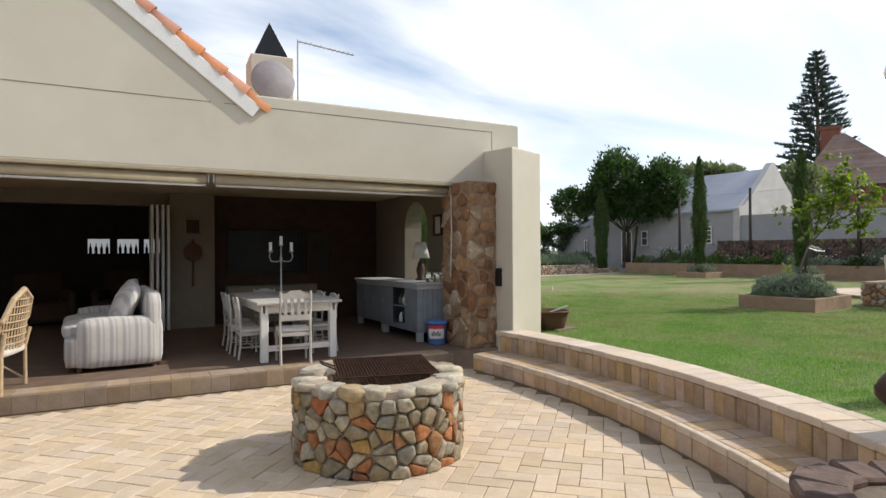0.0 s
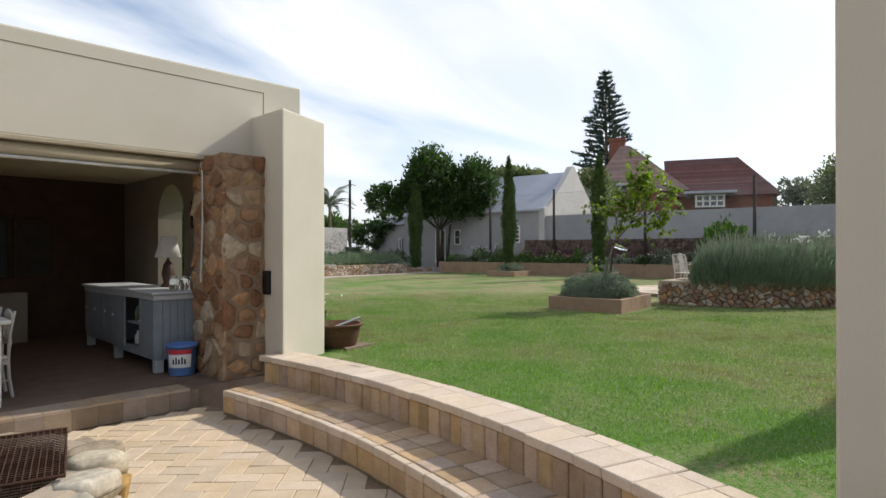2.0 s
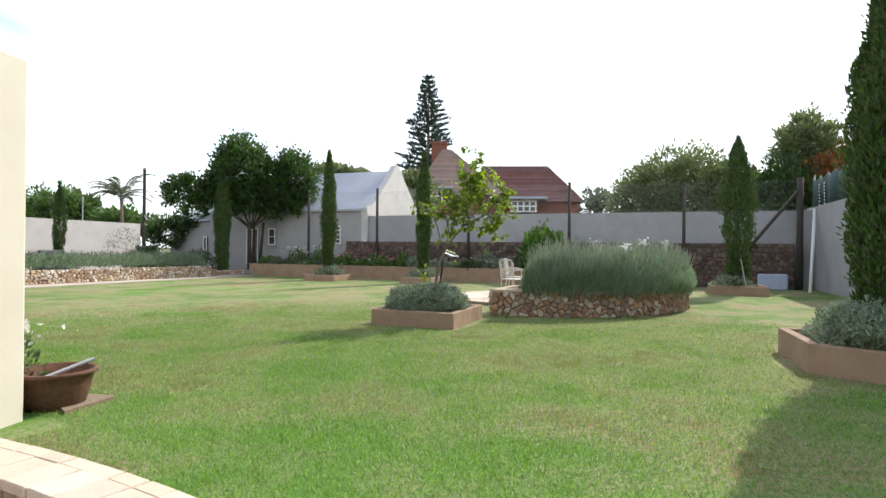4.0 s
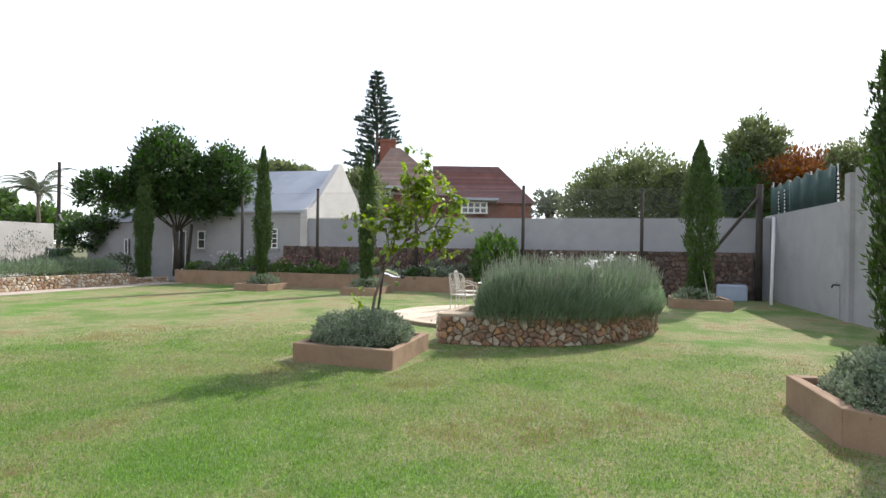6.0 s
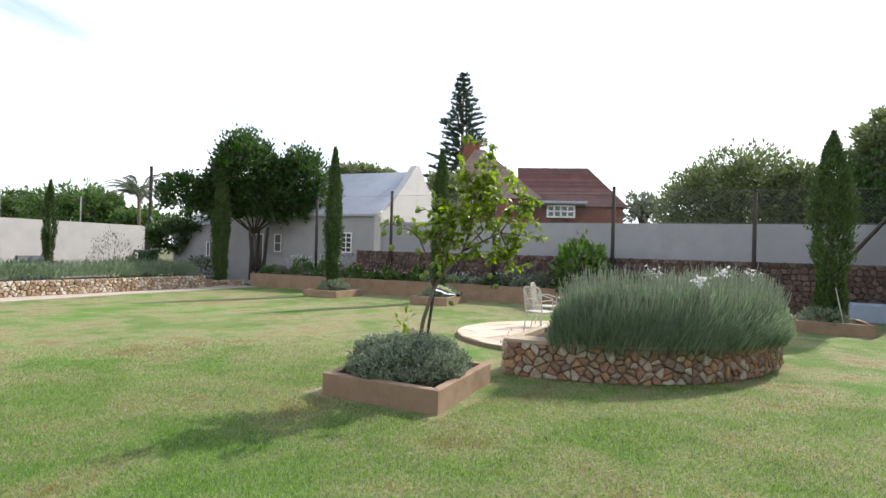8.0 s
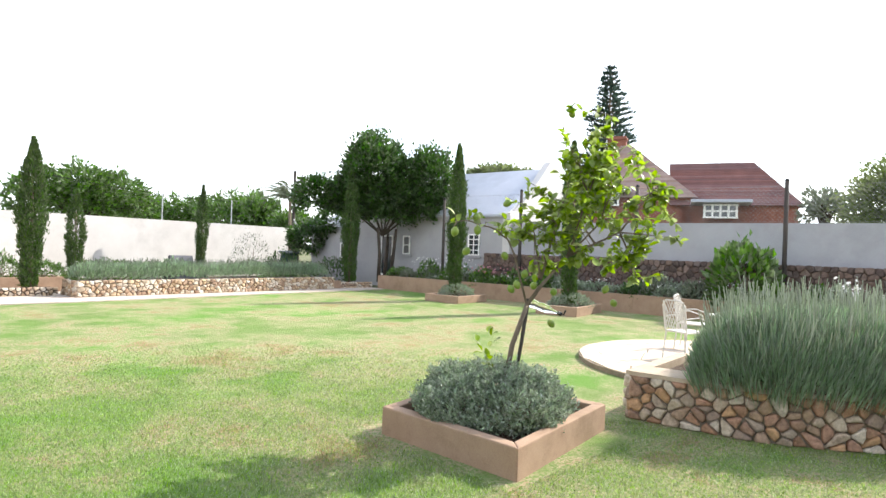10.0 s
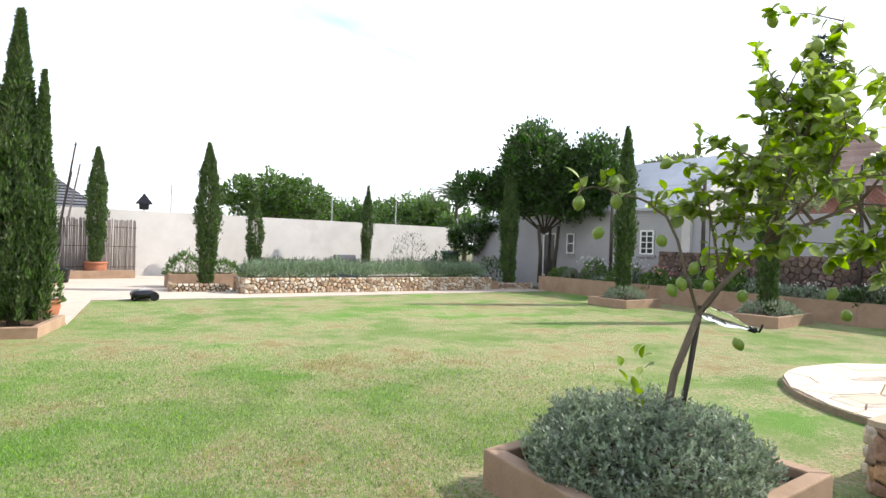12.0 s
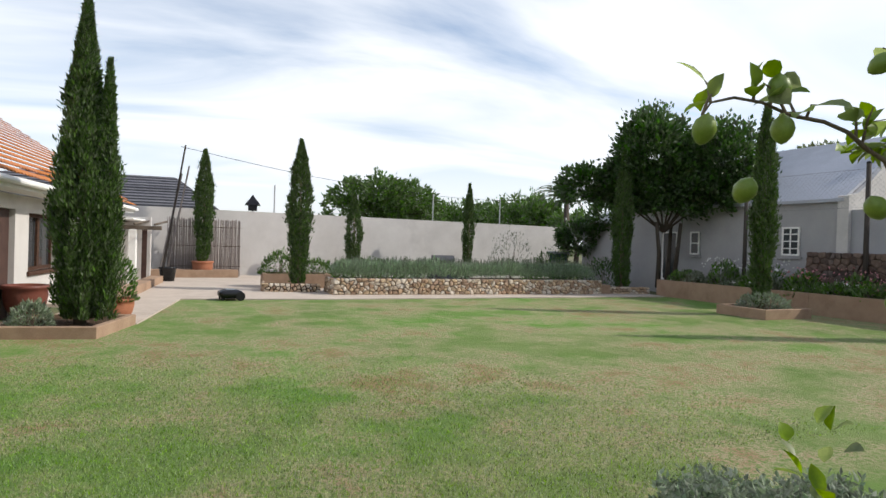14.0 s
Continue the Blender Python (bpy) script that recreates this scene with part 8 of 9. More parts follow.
        for t, ww, dr in ((0, 0.1, 0), (0.25, 0.85, 0.0), (0.55, 1.0, -0.02), (0.82, 0.6, -0.08), (1.0, 0.05, -0.16)):
            c = p + d * ln * t + n * ln * dr
            vs += [tuple(c + s * w * ww + n * w * 0.35 * ww), tuple(c), tuple(c - s * w * ww + n * w * 0.35 * ww)]
        for r in range(4):
            a = o + 3 * r
            fs += [(a, a + 1, a + 4, a + 3), (a + 1, a + 2, a + 5, a + 4)]
    part("foliage", (vs, fs), M_LEMONLEAF, ob, smooth=True)["kind"] = "stuff"
    g = G()
    add_lathe(g, [(0.002, -0.046), (0.014, -0.040), (0.028, -0.022), (0.034, 0.0), (0.028, 0.022), (0.014, 0.036), (0.005, 0.041), (0.002, 0.046)], 14)
    me = mesh_of(g, M_LEMON, True, "lemon")
    for e in [Vector(p) for p in ((10.96, 7.1, 2.43), (11.24, 7.1, 2.455), (11.13, 7.12, 2.27), (11.60, 7.08, 2.24), (11.74, 7.04, 1.98), (11.68, 7.06, 1.94), (11.80, 7.0, 2.08), (12.05, 6.85, 1.92), (12.55, 6.6, 1.95), (12.62, 6.55, 1.82), (12.1, 6.9, 1.62))] + tips[::8]:
        f = part("lemon", me, M_LEMON, ob, "unripe green lemon")
        f.matrix_world = Matrix.Translation(e + Vector((0, 0, -0.05))) @ Euler((rnd.gauss(0, 0.4), rnd.gauss(0, 0.4), 0)).to_matrix().to_4x4()
    bt = thing("plastic_bottle", (11.85, 7.0, 1.76), "clear upturned plastic bottle trap tied to the trunk", "bottle")
    d = Vector((0.39, -0.22, -0.15)).normalized()
    m = Matrix.Translation((11.86, 6.98, 1.77)) @ d.to_track_quat("Z", "Y").to_matrix().to_4x4()
    g = G()
    add_lathe(g, [(0.01, 0.0), (0.036, 0.004), (0.042, 0.02), (0.042, 0.07), (0.039, 0.075), (0.042, 0.08), (0.042, 0.17), (0.03, 0.22), (0.016, 0.26), (0.014, 0.30)], 18)
    part("body", ([m @ Vector(v) for v in g[0]], g[1]), M_GLASS, bt, smooth=True)
    g = G()
    add_lathe(g, [(0.018, 0.30), (0.019, 0.305), (0.019, 0.345), (0.012, 0.35)], 12)
    add_tube(g, [(0, 0, 0.34), (0.0, 0.0, 0.37), (0.0, 0.05, 0.375)], 0.008, 6)
    part("cap", ([m @ Vector(v) for v in g[0]], g[1]), M_BLACK, bt, "black screw cap with a spout")


lemon_tree()


# ---- paved circle with metal chairs ----
def paved_circle():
    c, r = (17.12, 7.08), 2.22
    g = G()
    add_lathe(g, [(r, 0), (r, 0.075), (0.01, 0.075)], 64, (*c, Z_LAWN - 0.01))
    ob = fixed("paved_circle", g, M_MORTAR, "round terrace of pale crazy paving on the lawn")
    rnd = random.Random(151)
    k = 0
    for poly in cells(2 * r, 2 * r, 8, 8, 152, 0.42, 0.02):
        pts = []
        for x, y in poly:
            x, y = x - r, y - r
            d = math.hypot(x, y)
            if d > r - 0.01:
                x, y = x * (r - 0.01) / d, y * (r - 0.01) / d
            pts.append((c[0] + x, c[1] + y))
        area = sum(pts[i - 1][0] * pts[i][1] - pts[i][0] * pts[i - 1][1] for i in range(len(pts))) / 2
        if area < 0.02:
            continue
        g = G()
        add_prism(g, pts, Z_LAWN + 0.03, Z_LAWN + 0.078 + rnd.uniform(0, 0.006))
        part("paving_stone", g, M_COPING, ob)


paved_circle()


def garden_chair():
    ob = thing("garden_chair", (0, 0, 0), "white metal garden chair with a lattice back", "chair", "chairs on the terrace")
    for sx in (-1, 1):
        for y, o in ((-0.2, -0.05), (0.2, 0.04)):
            g = G()
            add_tube(g, [(sx * 0.22, y + o, 0), (sx * 0.2, y, 0.44)], 0.012, 6)
            part("leg", g, M_OFFWHITE, ob)
    g = G()
    add_box(g, -0.22, -0.22, 0.43, 0.22, 0.22, 0.455, 0.01)
    part("seat", g, M_OFFWHITE, ob)
    g = G()
    add_tube(g, [(-0.21, -0.21, 0.45), (-0.22, -0.27, 0.85), (-0.15, -0.29, 0.93), (0.15, -0.29, 0.93), (0.22, -0.27, 0.85), (0.21, -0.21, 0.45)], 0.013, 6)
    part("back_frame", g, M_OFFWHITE, ob)
    for k in range(-4, 5):
        for s in (-1, 1):
            a, b = (k * 0.055, 0.48), (k * 0.055 + s * 0.2, 0.92)
            pts = []
            for x, z in (a, b):
                pts.append((max(-0.205, min(0.205, x)), -0.215 - 0.155 * (z - 0.45), z))
            g = G()
            add_tube(g, pts, 0.006, 4)
            part("lattice_bar", g, M_OFFWHITE, ob)
    for sx in (-1, 1):
        g = G()
        add_tube(g, [(sx * 0.215, -0.23, 0.66), (sx * 0.25, 0.0, 0.68), (sx * 0.23, 0.2, 0.62), (sx * 0.21, 0.2, 0.45)], 0.011, 6)
        part("armrest", g, M_OFFWHITE, ob)
    return ob


gc = garden_chair()
gc.matrix_world = pose(16.75, 7.55, Z_LAWN + 0.08, 0, 0, 250)
copy_thing(gc, pose(18.0, 7.95, Z_LAWN + 0.08, 0, 0, 190))
tb = thing("garden_table", (17.5, 7.1, Z_LAWN + 0.08), "small round white metal garden table", "table")
g = G()
add_lathe(g, [(0.36, 0.68), (0.37, 0.69), (0.36, 0.70), (0.01, 0.705)], 28, (17.5, 7.1, Z_LAWN + 0.08))
part("tabletop", g, M_WHITE, tb)
for k in range(3):
    g = G()
    a = 2.1 * k
    add_tube(g, [(17.5 + 0.28 * math.cos(a), 7.1 + 0.28 * math.sin(a), Z_LAWN + 0.08), (17.5 + 0.05 * math.cos(a), 7.1 + 0.05 * math.sin(a), Z_LAWN + 0.42), (17.5 + 0.25 * math.cos(a), 7.1 + 0.25 * math.sin(a), Z_LAWN + 0.76)], 0.012, 6)
    part("leg", g, M_WHITE, tb)
fl = shrub("agapanthus", (15.9, 4.6, 1.0), (1.3, 0.8, 0.62), M_BUSH, "strappy green plant with white flower heads", 153, 500, 0.3, "plant", aspect=0.12, up=1.2)
rnd = random.Random(154)
for k in range(9):
    x, y, z = 15.9 + rnd.gauss(0, 0.45), 4.6 + rnd.gauss(0, 0.3), 1.93 + rnd.uniform(-0.14, 0.08)
    g = G()
    add_tube(g, [(x, y, 1.2), (x + 0.02, y, z)], 0.008, 4)
    leaf_cloud(g, [(x + rnd.gauss(0, 0.05), y + rnd.gauss(0, 0.05), z + rnd.gauss(0, 0.04)) for _ in range(26)], 0.06, rnd, 0.7)
    part("flower_head", g, M_PETAL, fl, "round white flower head")

# ---- north end: reed fence, pots, beds, mower ----
def reed_fence(x0, x1, off, z1, label):
    ob = thing("reed_fence", ((x0 + x1) / 2, north((x0 + x1) / 2, off), Z_LAWN), label, "fence", "reed screens")
    rnd = random.Random(int(x0 * 10))
    x = x0
    while x < x1:
        g = G()
        r = rnd.uniform(0.014, 0.024)
        h = z1 + rnd.uniform(-0.05, 0.05)
        add_tube(g, [(x, north(x, off) + rnd.uniform(-0.02, 0.02), Z_LAWN), (x + rnd.gauss(0, 0.012), north(x, off) + rnd.uniform(-0.02, 0.02), h)], r, 6, r * 0.85)
        part("reed", g, M_REED, ob)
        x += r * 1.9
    for z in (0.95, 1.7, 2.4):
        g = G()
        add_tube(g, [(x0, north(x0, off) - 0.035, z), (x1, north(x1, off) - 0.035, z)], 0.008, 5)
        part("tie_wire", g, M_IRON, ob)


reed_fence(6.75, 9.25, 0.7, 2.68, "upright grey reed screen beside the gate")


def tall_poles():
    ob = thing("leaning_bundle", (7.1, north(7.1, 0.9), Z_LAWN), "bundle of dark poles leaning on the reed screen", "poles")
    for k, (dx, z) in enumerate(((0.0, 5.35), (0.14, 4.6), (-0.1, 4.3))):
        g = G()
        add_tube(g, [(6.6 + dx, north(6.6, 0.85), Z_LAWN), (7.25 + dx, north(7.2, 0.72), z)], 0.045, 7, 0.03)
        part("pole", g, M_DKWOOD if k == 0 else M_REED, ob)


tall_poles()


def round_pot(at, r, h, label, mat=None):
    ob = thing("clay_pot", at, label, "pot", "round clay pots")
    g = G()
    add_lathe(g, [(r * 0.62, 0), (r * 0.9, h * 0.35), (r, h * 0.7), (r * 0.97, h * 0.86), (r * 1.06, h * 0.9), (r * 1.06, h), (r * 0.92, h), (r * 0.9, h * 0.82), (0.01, h * 0.8)], 28, at)
    part("body", g, mat or M_TERRA, ob, smooth=True)


round_pot((7.95, 29.0, Z_LAWN + 0.02), 0.36, 0.58, "rounded terracotta pot holding a cypress")
round_pot((7.52, 16.95, Z_LAWN + 0.02), 0.31, 0.38, "rounded terracotta pot on the path edge")
shrub("pot_shrub", (7.52, 16.95, Z_LAWN + 0.34), (0.72, 0.72, 0.78), M_BUSH, "loose leafy shrub in a terracotta pot", 161, 1500, 0.075, aspect=0.35, up=1.0)
round_pot((5.98, 17.75, Z_LAWN), 0.34, 0.55, "large red-brown glazed pot by the door", M_REDPOT)
g = G()
add_prism(g, [(6.7, 17.2), (7.05, 17.2), (7.05, 26.0), (6.7, 26.0)], Z_LAWN, 0.78)
tagged(part("low_kerb", g, M_KERB), "low tan kerb along the house path", "kerb", "", "structure")
kerb_box("planter", [(6.2, 28.2), (9.2, 28.75), (9.1, 29.2), (6.2, 28.7)], Z_LAWN, 0.85, "low tan planter below the reed screen")
shrub("leafy_bush", (10.5, 24.6, 0.95), (1.2, 0.9, 0.7), M_BUSH, "bright leafy bush in the tan planter", 162, 1500, 0.09)
shrub("leafy_bush", (11.6, 24.7, 0.95), (1.2, 0.9, 0.45), M_BUSH, "low bright green herbs in the tan planter", 163, 1300, 0.09)
shrub("dry_bush", (18.6, 25.5, 0.6), (1.9, 1.6, 2.0), M_OLIVE, "airy grey half-bare bush in the north bed", 164, 900, 0.10, aspect=0.25, up=1.5)
for k, (x, y, sx, h) in enumerate(((13.5, 26.0, 2.6, 0.9), (16.0, 26.5, 2.8, 0.95), (20.8, 26.5, 2.5, 0.9), (22.5, 25.5, 2.0, 1.1), (14.8, 28.0, 2.2, 0.8), (21.8, 28.5, 2.2, 1.3))):
    shrub("leafy_bush", (x, y, 0.5), (sx, 1.6, h), (M_BUSH, M_LAV, M_BUSH, M_FIG, M_OLIVE, M_FIG)[k], "mixed leafy bush in the north bed", 170 + k, 1300, 0.13)
g = G()
add_prism(g, [(12.0, 23.1), (22.6, 23.6), (23.6, 31.0), (12.0, 30.0)], 0.45, 0.575)
fixed("north_bed", g, M_EARTH, "bare dark soil of the north bed")


def mower():
    c = (9.25, 20.62)
    ob = thing("robot_mower", (*c, Z_LAWN), "small dark robot lawn mower at the path", "mower")
    m = pose(*c, Z_LAWN + 0.02, 0, 0, 12) @ Matrix.Scale(0.82, 4)
    g = G()
    puffed(g, -0.34, -0.24, 0.06, 0.30, 0.24, 0.27, 0.09, m, 0.03, 6, 2)
    part("shell", g, M_BLACK, ob, smooth=True)
    g = G()
    add_box(g, -0.16, -0.12, 0.27, 0.10, 0.12, 0.31, 0.015, m)
    part("cover", g, M_GREYBLUE, ob)
    for x, y, r in ((0.22, -0.26, 0.13), (0.22, 0.26, 0.13), (-0.25, -0.16, 0.06), (-0.25, 0.16, 0.06)):
        g = G()
        add_lathe(g, [(r * 0.5, -0.03), (r, -0.028), (r, 0.028), (r * 0.5, 0.03)], 20)
        mm = m @ Matrix.Translation((x, y, r - 0.02)) @ Matrix.Rotation(radians(90), 4, "X")
        w = part("wheel", ([mm @ Vector(v) for v in g[0]], g[1]), M_BLACK, ob)


mower()


def bin_and_tent():
    x, y = 23.2, 30.4
    ob = thing("wheelie_bin", (x, y, 0.55), "dark green lidded wheelie bin near the corner", "bin")
    g = G()
    add_prism(g, [(x - 0.3, y - 0.3), (x + 0.3, y - 0.3), (x + 0.3, y + 0.3), (x - 0.3, y + 0.3)], 0.57, 1.75)
    part("body", g, M_NET, ob)
    g = G()
    add_box(g, x - 0.42, y - 0.36, 1.75, x + 0.42, y + 0.36, 1.86, 0.03)
    part("lid", g, M_GREYBLUE, ob, "pale grey-green lid")
    x, y = 16.5, 27.0
    ob = thing("cold_frame", (x, y, 0.57), "low dark grey A-shaped covered cold frame", "cold frame")
    for s in (-1, 1):
        g = G()
        vs = [(x - 0.5, y + 0.45 * s, 0.57), (x + 0.5, y + 0.45 * s, 0.57), (x + 0.42, y + 0.05 * s, 1.62), (x - 0.42, y + 0.05 * s, 1.62)]
        vs += [(p, q + 0.03 * s, c) for p, q, c in vs]
        add(g, vs, [(0, 1, 2, 3), (7, 6, 5, 4), (0, 4, 5, 1), (1, 5, 6, 2), (2, 6, 7, 3), (3, 7, 4, 0)])
        part("panel", g, M_SLATE, ob)
    lm = thing("lantern_mast", (9.6, 34.5, 0.5), "black peaked lantern on a thin far mast", "lantern")
    g = G()
    add_tube(g, [(9.6, 34.5, 0.4), (9.6, 34.5, 3.3)], 0.03, 6)
    part("mast", g, M_BLACK, lm)
    g = G()
    add_box(g, 9.4, 34.3, 3.3, 9.8, 34.7, 3.55, 0.01)
    add(g, [(9.25, 34.15, 3.55), (9.95, 34.15, 3.55), (9.95, 34.85, 3.55), (9.25, 34.85, 3.55), (9.6, 34.5, 4.05)], [(3, 2, 1, 0), (0, 1, 4), (1, 2, 4), (2, 3, 4), (3, 0, 4)])
    part("head", g, M_BLACK, lm)


bin_and_tent()


def lean_to():
    ob = thing("lean_to", (6.4, 25.6, 0.55), "shaded white lean-to with a timber lintel beside the house path", "shelter")
    g = G()
    add_box(g, 4.6, 27.4, 0.45, 6.45, 27.6, 2.62)
    part("back_wall", g, M_WHITEWALL, ob)
    g = G()
    add_box(g, 6.14, 25.42, 0.5, 6.36, 25.64, 2.19, 0.012)
    part("post", g, M_WHITE, ob)
    g = G()
    add_box(g, 4.4, 25.45, 2.19, 7.04, 25.6, 2.31, 0.01)
    part("lintel", g, M_LINTEL, ob, "weathered timber lintel")
    for k in range(5):
        g = G()
        x = 4.7 + 0.55 * k
        add_tube(g, [(x, 25.2, 2.35), (x + 0.03, 27.45, 2.50)], 0.035, 7)
        part("rafter", g, M_LINTEL, ob, smooth=True)
    g = G()
    add_box(g, 4.4, 25.3, 2.47, 6.3, 27.5, 2.53, 0.01)
    part("roof", g, M_WHITE, ob)
    # thin dark slab added where the open doorway lies in shade
    g = G()
    add_box(g, 6.44, 25.9, 0.55, 6.58, 25.96, 2.19)
    part("doorway_shade", g, M_DKTERRA, ob, "dark slab standing in for the shaded doorway")
    tub = thing("planter_tub", (7.1, 26.6, 0.57), "black plastic tub by the lean-to", "tub")
    g = G()
    add_lathe(g, [(0.2, 0), (0.26, 0.4), (0.28, 0.41), (0.28, 0.45), (0.24, 0.45), (0.22, 0.38), (0.01, 0.38)], 20, (7.1, 26.6, 0.57))
    part("body", g, M_BLACK, tub, smooth=True)


lean_to()


# ---- grass blades where the walk comes close ----
def grass():
    rng = np.random.default_rng(7)
    n = 1210000
    x, y = rng.uniform(4.5, 16.0, n), rng.uniform(-0.8, 14.0, n)
    rr = np.hypot(x - CX, y - CY)
    keep = (rr > 9.40) & ~((x > 10.75) & (x < 12.65) & (y > 6.25) & (y < 8.1)) & ~((x > 12.95) & (y > np.interp(x, (13.04, 13.22, 13.55, 14.3, 15.3, 16.4, 17.3), (6.76, 5.75, 5.05, 4.3, 3.75, 3.5, 3.55)) - 0.05) & (y < 9.4)) & ~((x > 9.17 + 0.545 * (y - 0.5)) & (x < 11.75) & (y > 0.1 - 0.2 * (x - 11.2)) & (y < 1.98)) & ~((x < 5.15) & (y > 6.4))
    keep &= rng.uniform(0, 1, n) < np.clip(1.35 - np.hypot((x - 8.5) / 7.5, (y - 6.0) / 8.0) * 1.35, 0, 1)
    x, y = x[keep], y[keep]
    n = len(x)
    a, h, w = rng.uniform(0, 6.283, n), rng.uniform(0.012, 0.034, n), rng.uniform(0.0022, 0.0048, n)
    lx, ly = rng.normal(0, 0.012, n), rng.normal(0, 0.012, n)
    z = np.full(n, Z_LAWN - 0.002)
    v = np.empty((n, 3, 3))
    v[:, 0] = np.stack([x - w * np.cos(a), y - w * np.sin(a), z], 1)
    v[:, 1] = np.stack([x + w * np.cos(a), y + w * np.sin(a), z], 1)
    v[:, 2] = np.stack([x + lx, y + ly, z + h], 1)
    me = bpy.data.meshes.new("grass")
    me.vertices.add(3 * n)
    me.vertices.foreach_set("co", v.ravel())
    me.loops.add(3 * n)
    me.loops.foreach_set("vertex_index", np.arange(3 * n, dtype=np.int32))
    me.polygons.add(n)
    me.polygons.foreach_set("loop_start", np.arange(0, 3 * n, 3, dtype=np.int32))
    me.polygons.foreach_set("loop_total", np.full(n, 3, dtype=np.int32))
    me.update(calc_edges=True)
    me.materials.append(M_GRASSBLADE)
    tagged(new("grass", me), "short mown grass blades of the lawn", "grass", "", "stuff")


grass()

# ---- brickwork, piece by piece ----
def brick_mesh(l, w, h, b, mat, name="brick"):
    g = G()
    add_box(g, -l / 2, -w / 2, -h, l / 2, w / 2, 0, b)
    return mesh_of(g, mat, name=name)


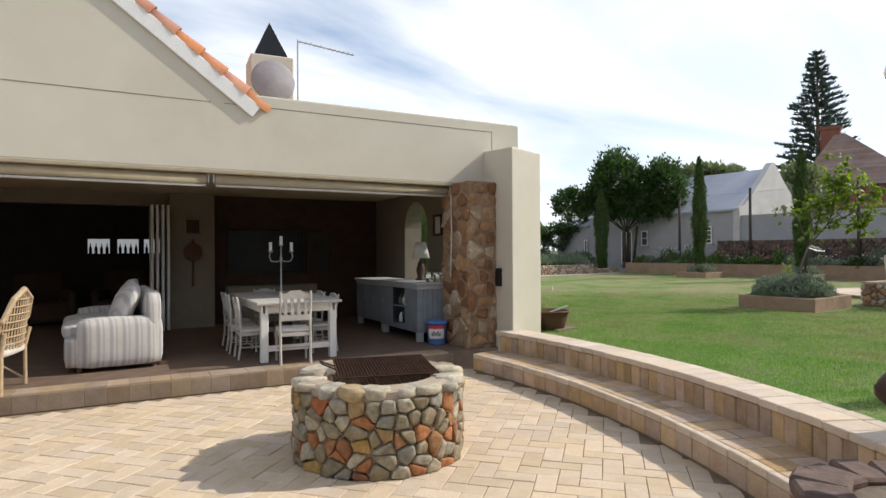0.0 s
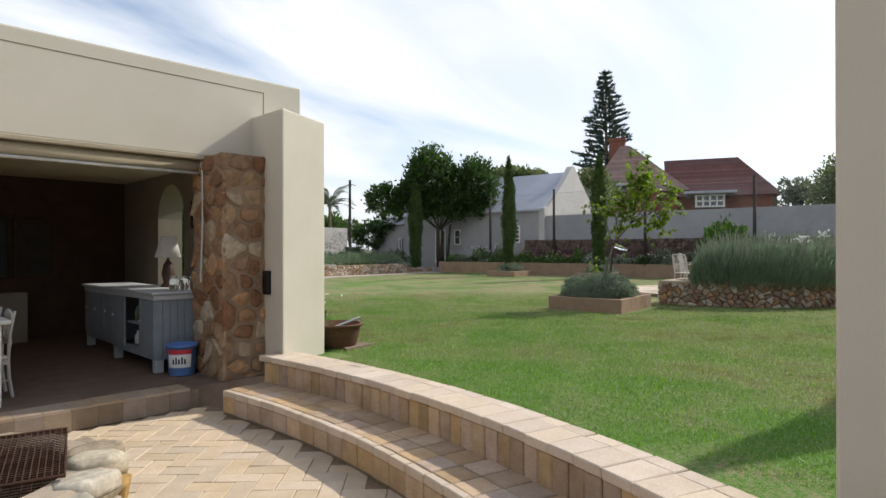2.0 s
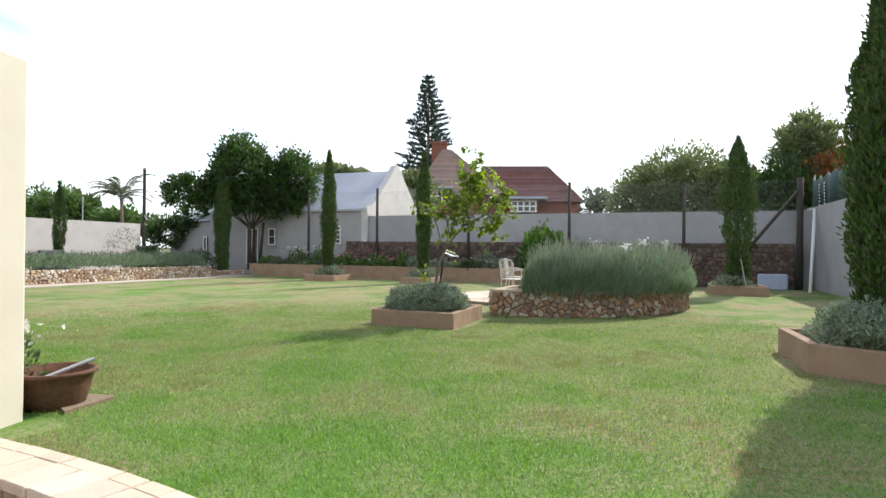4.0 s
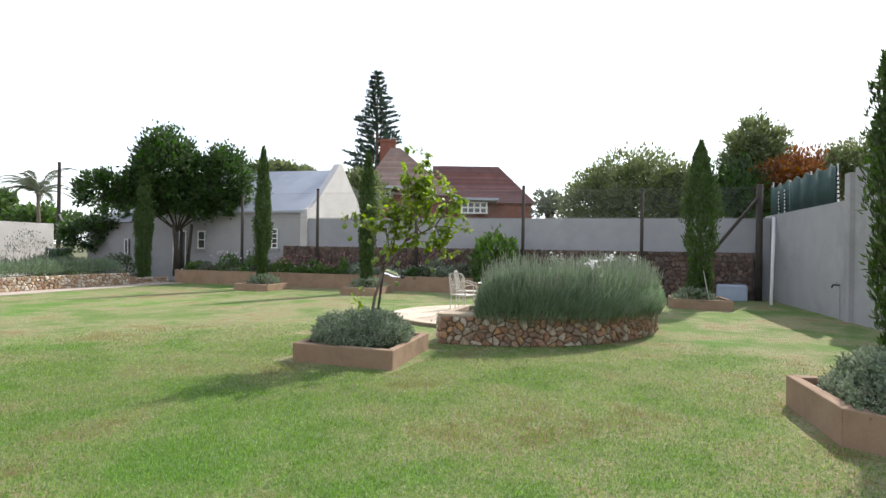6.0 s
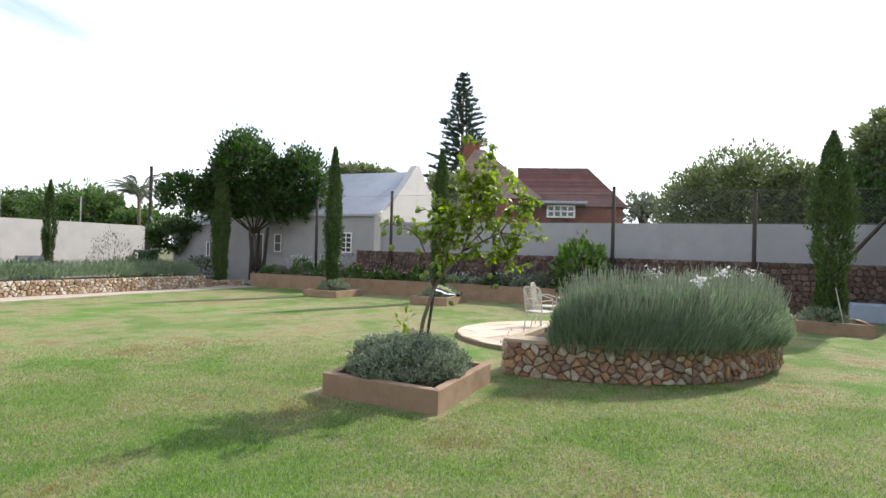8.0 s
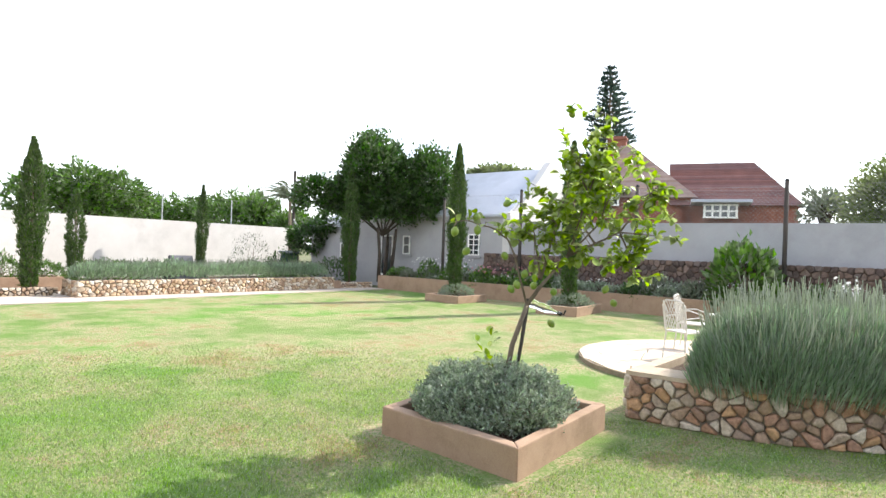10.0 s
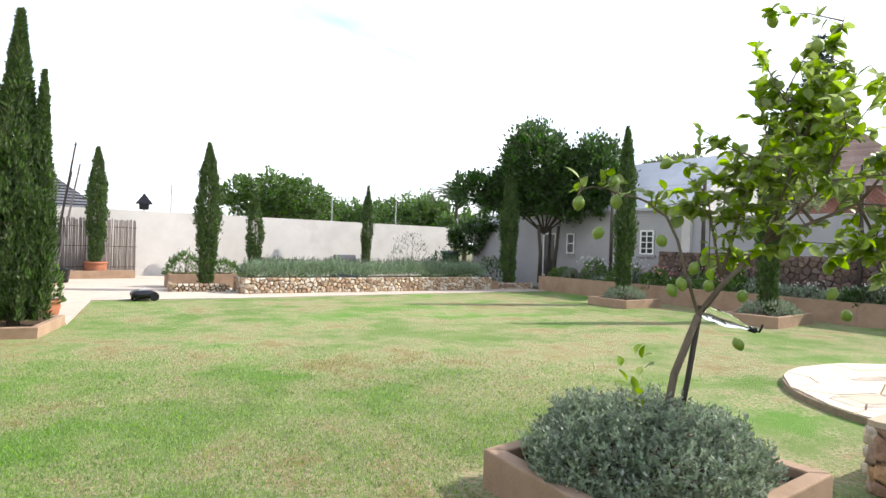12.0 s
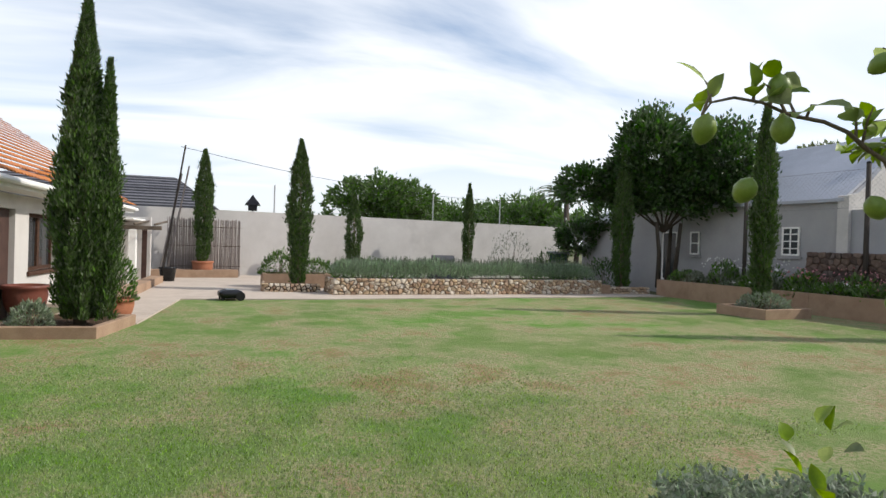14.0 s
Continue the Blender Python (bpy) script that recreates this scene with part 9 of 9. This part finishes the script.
def wall_bricks():
    step = 0.2
    me_s = brick_mesh(0.116, 0.06, 0.205, 0.007, M_SOLDIER)
    me_c = brick_mesh(0.197, 0.262, 0.055, 0.006, M_COPING)
    me_b = brick_mesh(0.197, 0.105, 0.055, 0.006, M_COPING)
    rnd = random.Random(71)
    s = radians(-32) * R_WALL
    while s < radians(6.5) * R_WALL:
        m = Matrix.Translation((CX, CY, 0)) @ Matrix.Rotation((s + 0.06) / R_WALL, 4, "Z")
        ob = part("brick", me_s, M_SOLDIER, garden_wall)
        ob.matrix_world = m @ pose(R_WALL + 0.03 + rnd.uniform(-0.006, 0.006), 0, Z_COPE - 0.060 + rnd.uniform(-0.003, 0.003), rnd.uniform(-0.8, 0.8), rnd.uniform(-0.6, 0.6), 90 + rnd.uniform(-1.2, 1.2))
        s += 0.123
    s = radians(-32) * R_WALL
    while s < radians(6.5) * R_WALL:
        a = (s + 0.1) / R_WALL
        m = Matrix.Translation((CX, CY, 0)) @ Matrix.Rotation(a, 4, "Z")
        for nm, me, r, z in (("coping_brick", me_c, 0.112, Z_COPE), ("back_brick", me_b, 0.298, Z_COPE - 0.003)):
            ob = part(nm, me, M_SOLDIER, garden_wall)
            ob.matrix_world = m @ pose(R_WALL + r + rnd.uniform(-0.005, 0.005), 0, z + rnd.uniform(-0.003, 0.003), rnd.uniform(-0.5, 0.5), rnd.uniform(-0.4, 0.4), 90 + rnd.uniform(-0.7, 0.7))
        s += step
    low = brick_mesh(0.192, 0.06, 0.145, 0.006, M_SOLDIER)
    lip = brick_mesh(0.192, 0.06, 0.055, 0.007, M_COPING)
    tread = brick_mesh(0.192, 0.20, 0.05, 0.006, M_SOLDIER)
    s = radians(-32) * R_STEP
    while s < radians(6.8) * R_STEP:
        a = (s + 0.1) / R_STEP
        m = Matrix.Translation((CX, CY, 0)) @ Matrix.Rotation(a, 4, "Z")
        for nm, me, r, z in (("brick", low, 0.032, 0.345), ("edge_brick", lip, 0.03, 0.402), ("tread_brick", tread, 0.165, 0.401), ("tread_brick", tread, 0.371, 0.401)):
            ob = part(nm, me, M_SOLDIER, garden_step)
            ob.matrix_world = m @ pose(R_STEP + r + rnd.uniform(-0.004, 0.004), 0, z + rnd.uniform(-0.003, 0.003), rnd.uniform(-0.5, 0.5), rnd.uniform(-0.4, 0.4), 90 + rnd.uniform(-0.8, 0.8))
        s += step


wall_bricks()


def step_bricks():
    me = brick_mesh(0.1965, 0.06, 0.168, 0.002, M_RISER)
    top = brick_mesh(0.1965, 0.28, 0.05, 0.003, M_EDGE)
    rnd = random.Random(72)
    x = -3.2
    while x < 3.7:
        ob = part("brick", me, M_SOLDIER, riser)
        ob.matrix_world = pose(x, 6.995, Z_VER - 0.014, 0, 0, 0)
        ob = part("edge_brick", top, M_EDGE, riser)
        ob.matrix_world = pose(x, 7.115, Z_VER + 0.006 + rnd.uniform(-0.002, 0.002))
        x += 0.198


step_bricks()


def paving():
    """Herringbone of 29 by 14 cm bricks; those in the middle of the patio one by one, the rest joined."""
    me = brick_mesh(0.280, 0.1385, 0.05, 0.004, M_PAVER)
    rest = G()
    rnd = random.Random(73)
    turn = Matrix.Rotation(radians(-44), 3, "Z")
    single = 0
    w = 0.1425
    for i in range(-80, 110):
        for j in range(-80, 110):
            k = (i - j) % 4
            if k == 0:
                x, y, r = (i + 1) * w, (j + 0.5) * w, 0
            elif k == 3:
                x, y, r = (i + 0.5) * w, (j + 1) * w, 90
            else:
                continue
            p = turn @ Vector((x, y, 0))
            x, y = p.x + 1, p.y + 3
            rr = math.hypot(x - CX, y - CY)
            if y > 6.93 or y < 1.2 or x < -4.2 or rr > R_STEP + 0.02:
                continue
            if math.hypot(x - PIT[0], y - PIT[1]) < 0.5 or math.hypot(x - 2.62, y - 1.1) < 0.4:
                continue
            m = pose(x, y, Z_PATIO + rnd.uniform(-0.0025, 0.0025), rnd.uniform(-0.8, 0.8), rnd.uniform(-0.6, 0.6), r - 44 + rnd.uniform(-0.7, 0.7))
            if 1.9 < x < 3.75 and 2.6 < y < 6.2 and single < 300:
                ob = part("brick", me, M_PAVER, patio)
                ob.matrix_world = m
                single += 1
            else:
                add_box(rest, -0.140, -0.0692, -0.05, 0.140, 0.0692, 0, 0.004, m)
    ob = part("brick_paving", rest, M_PAVER_FAR, patio)
    ob["kind"] = "stuff"


paving()
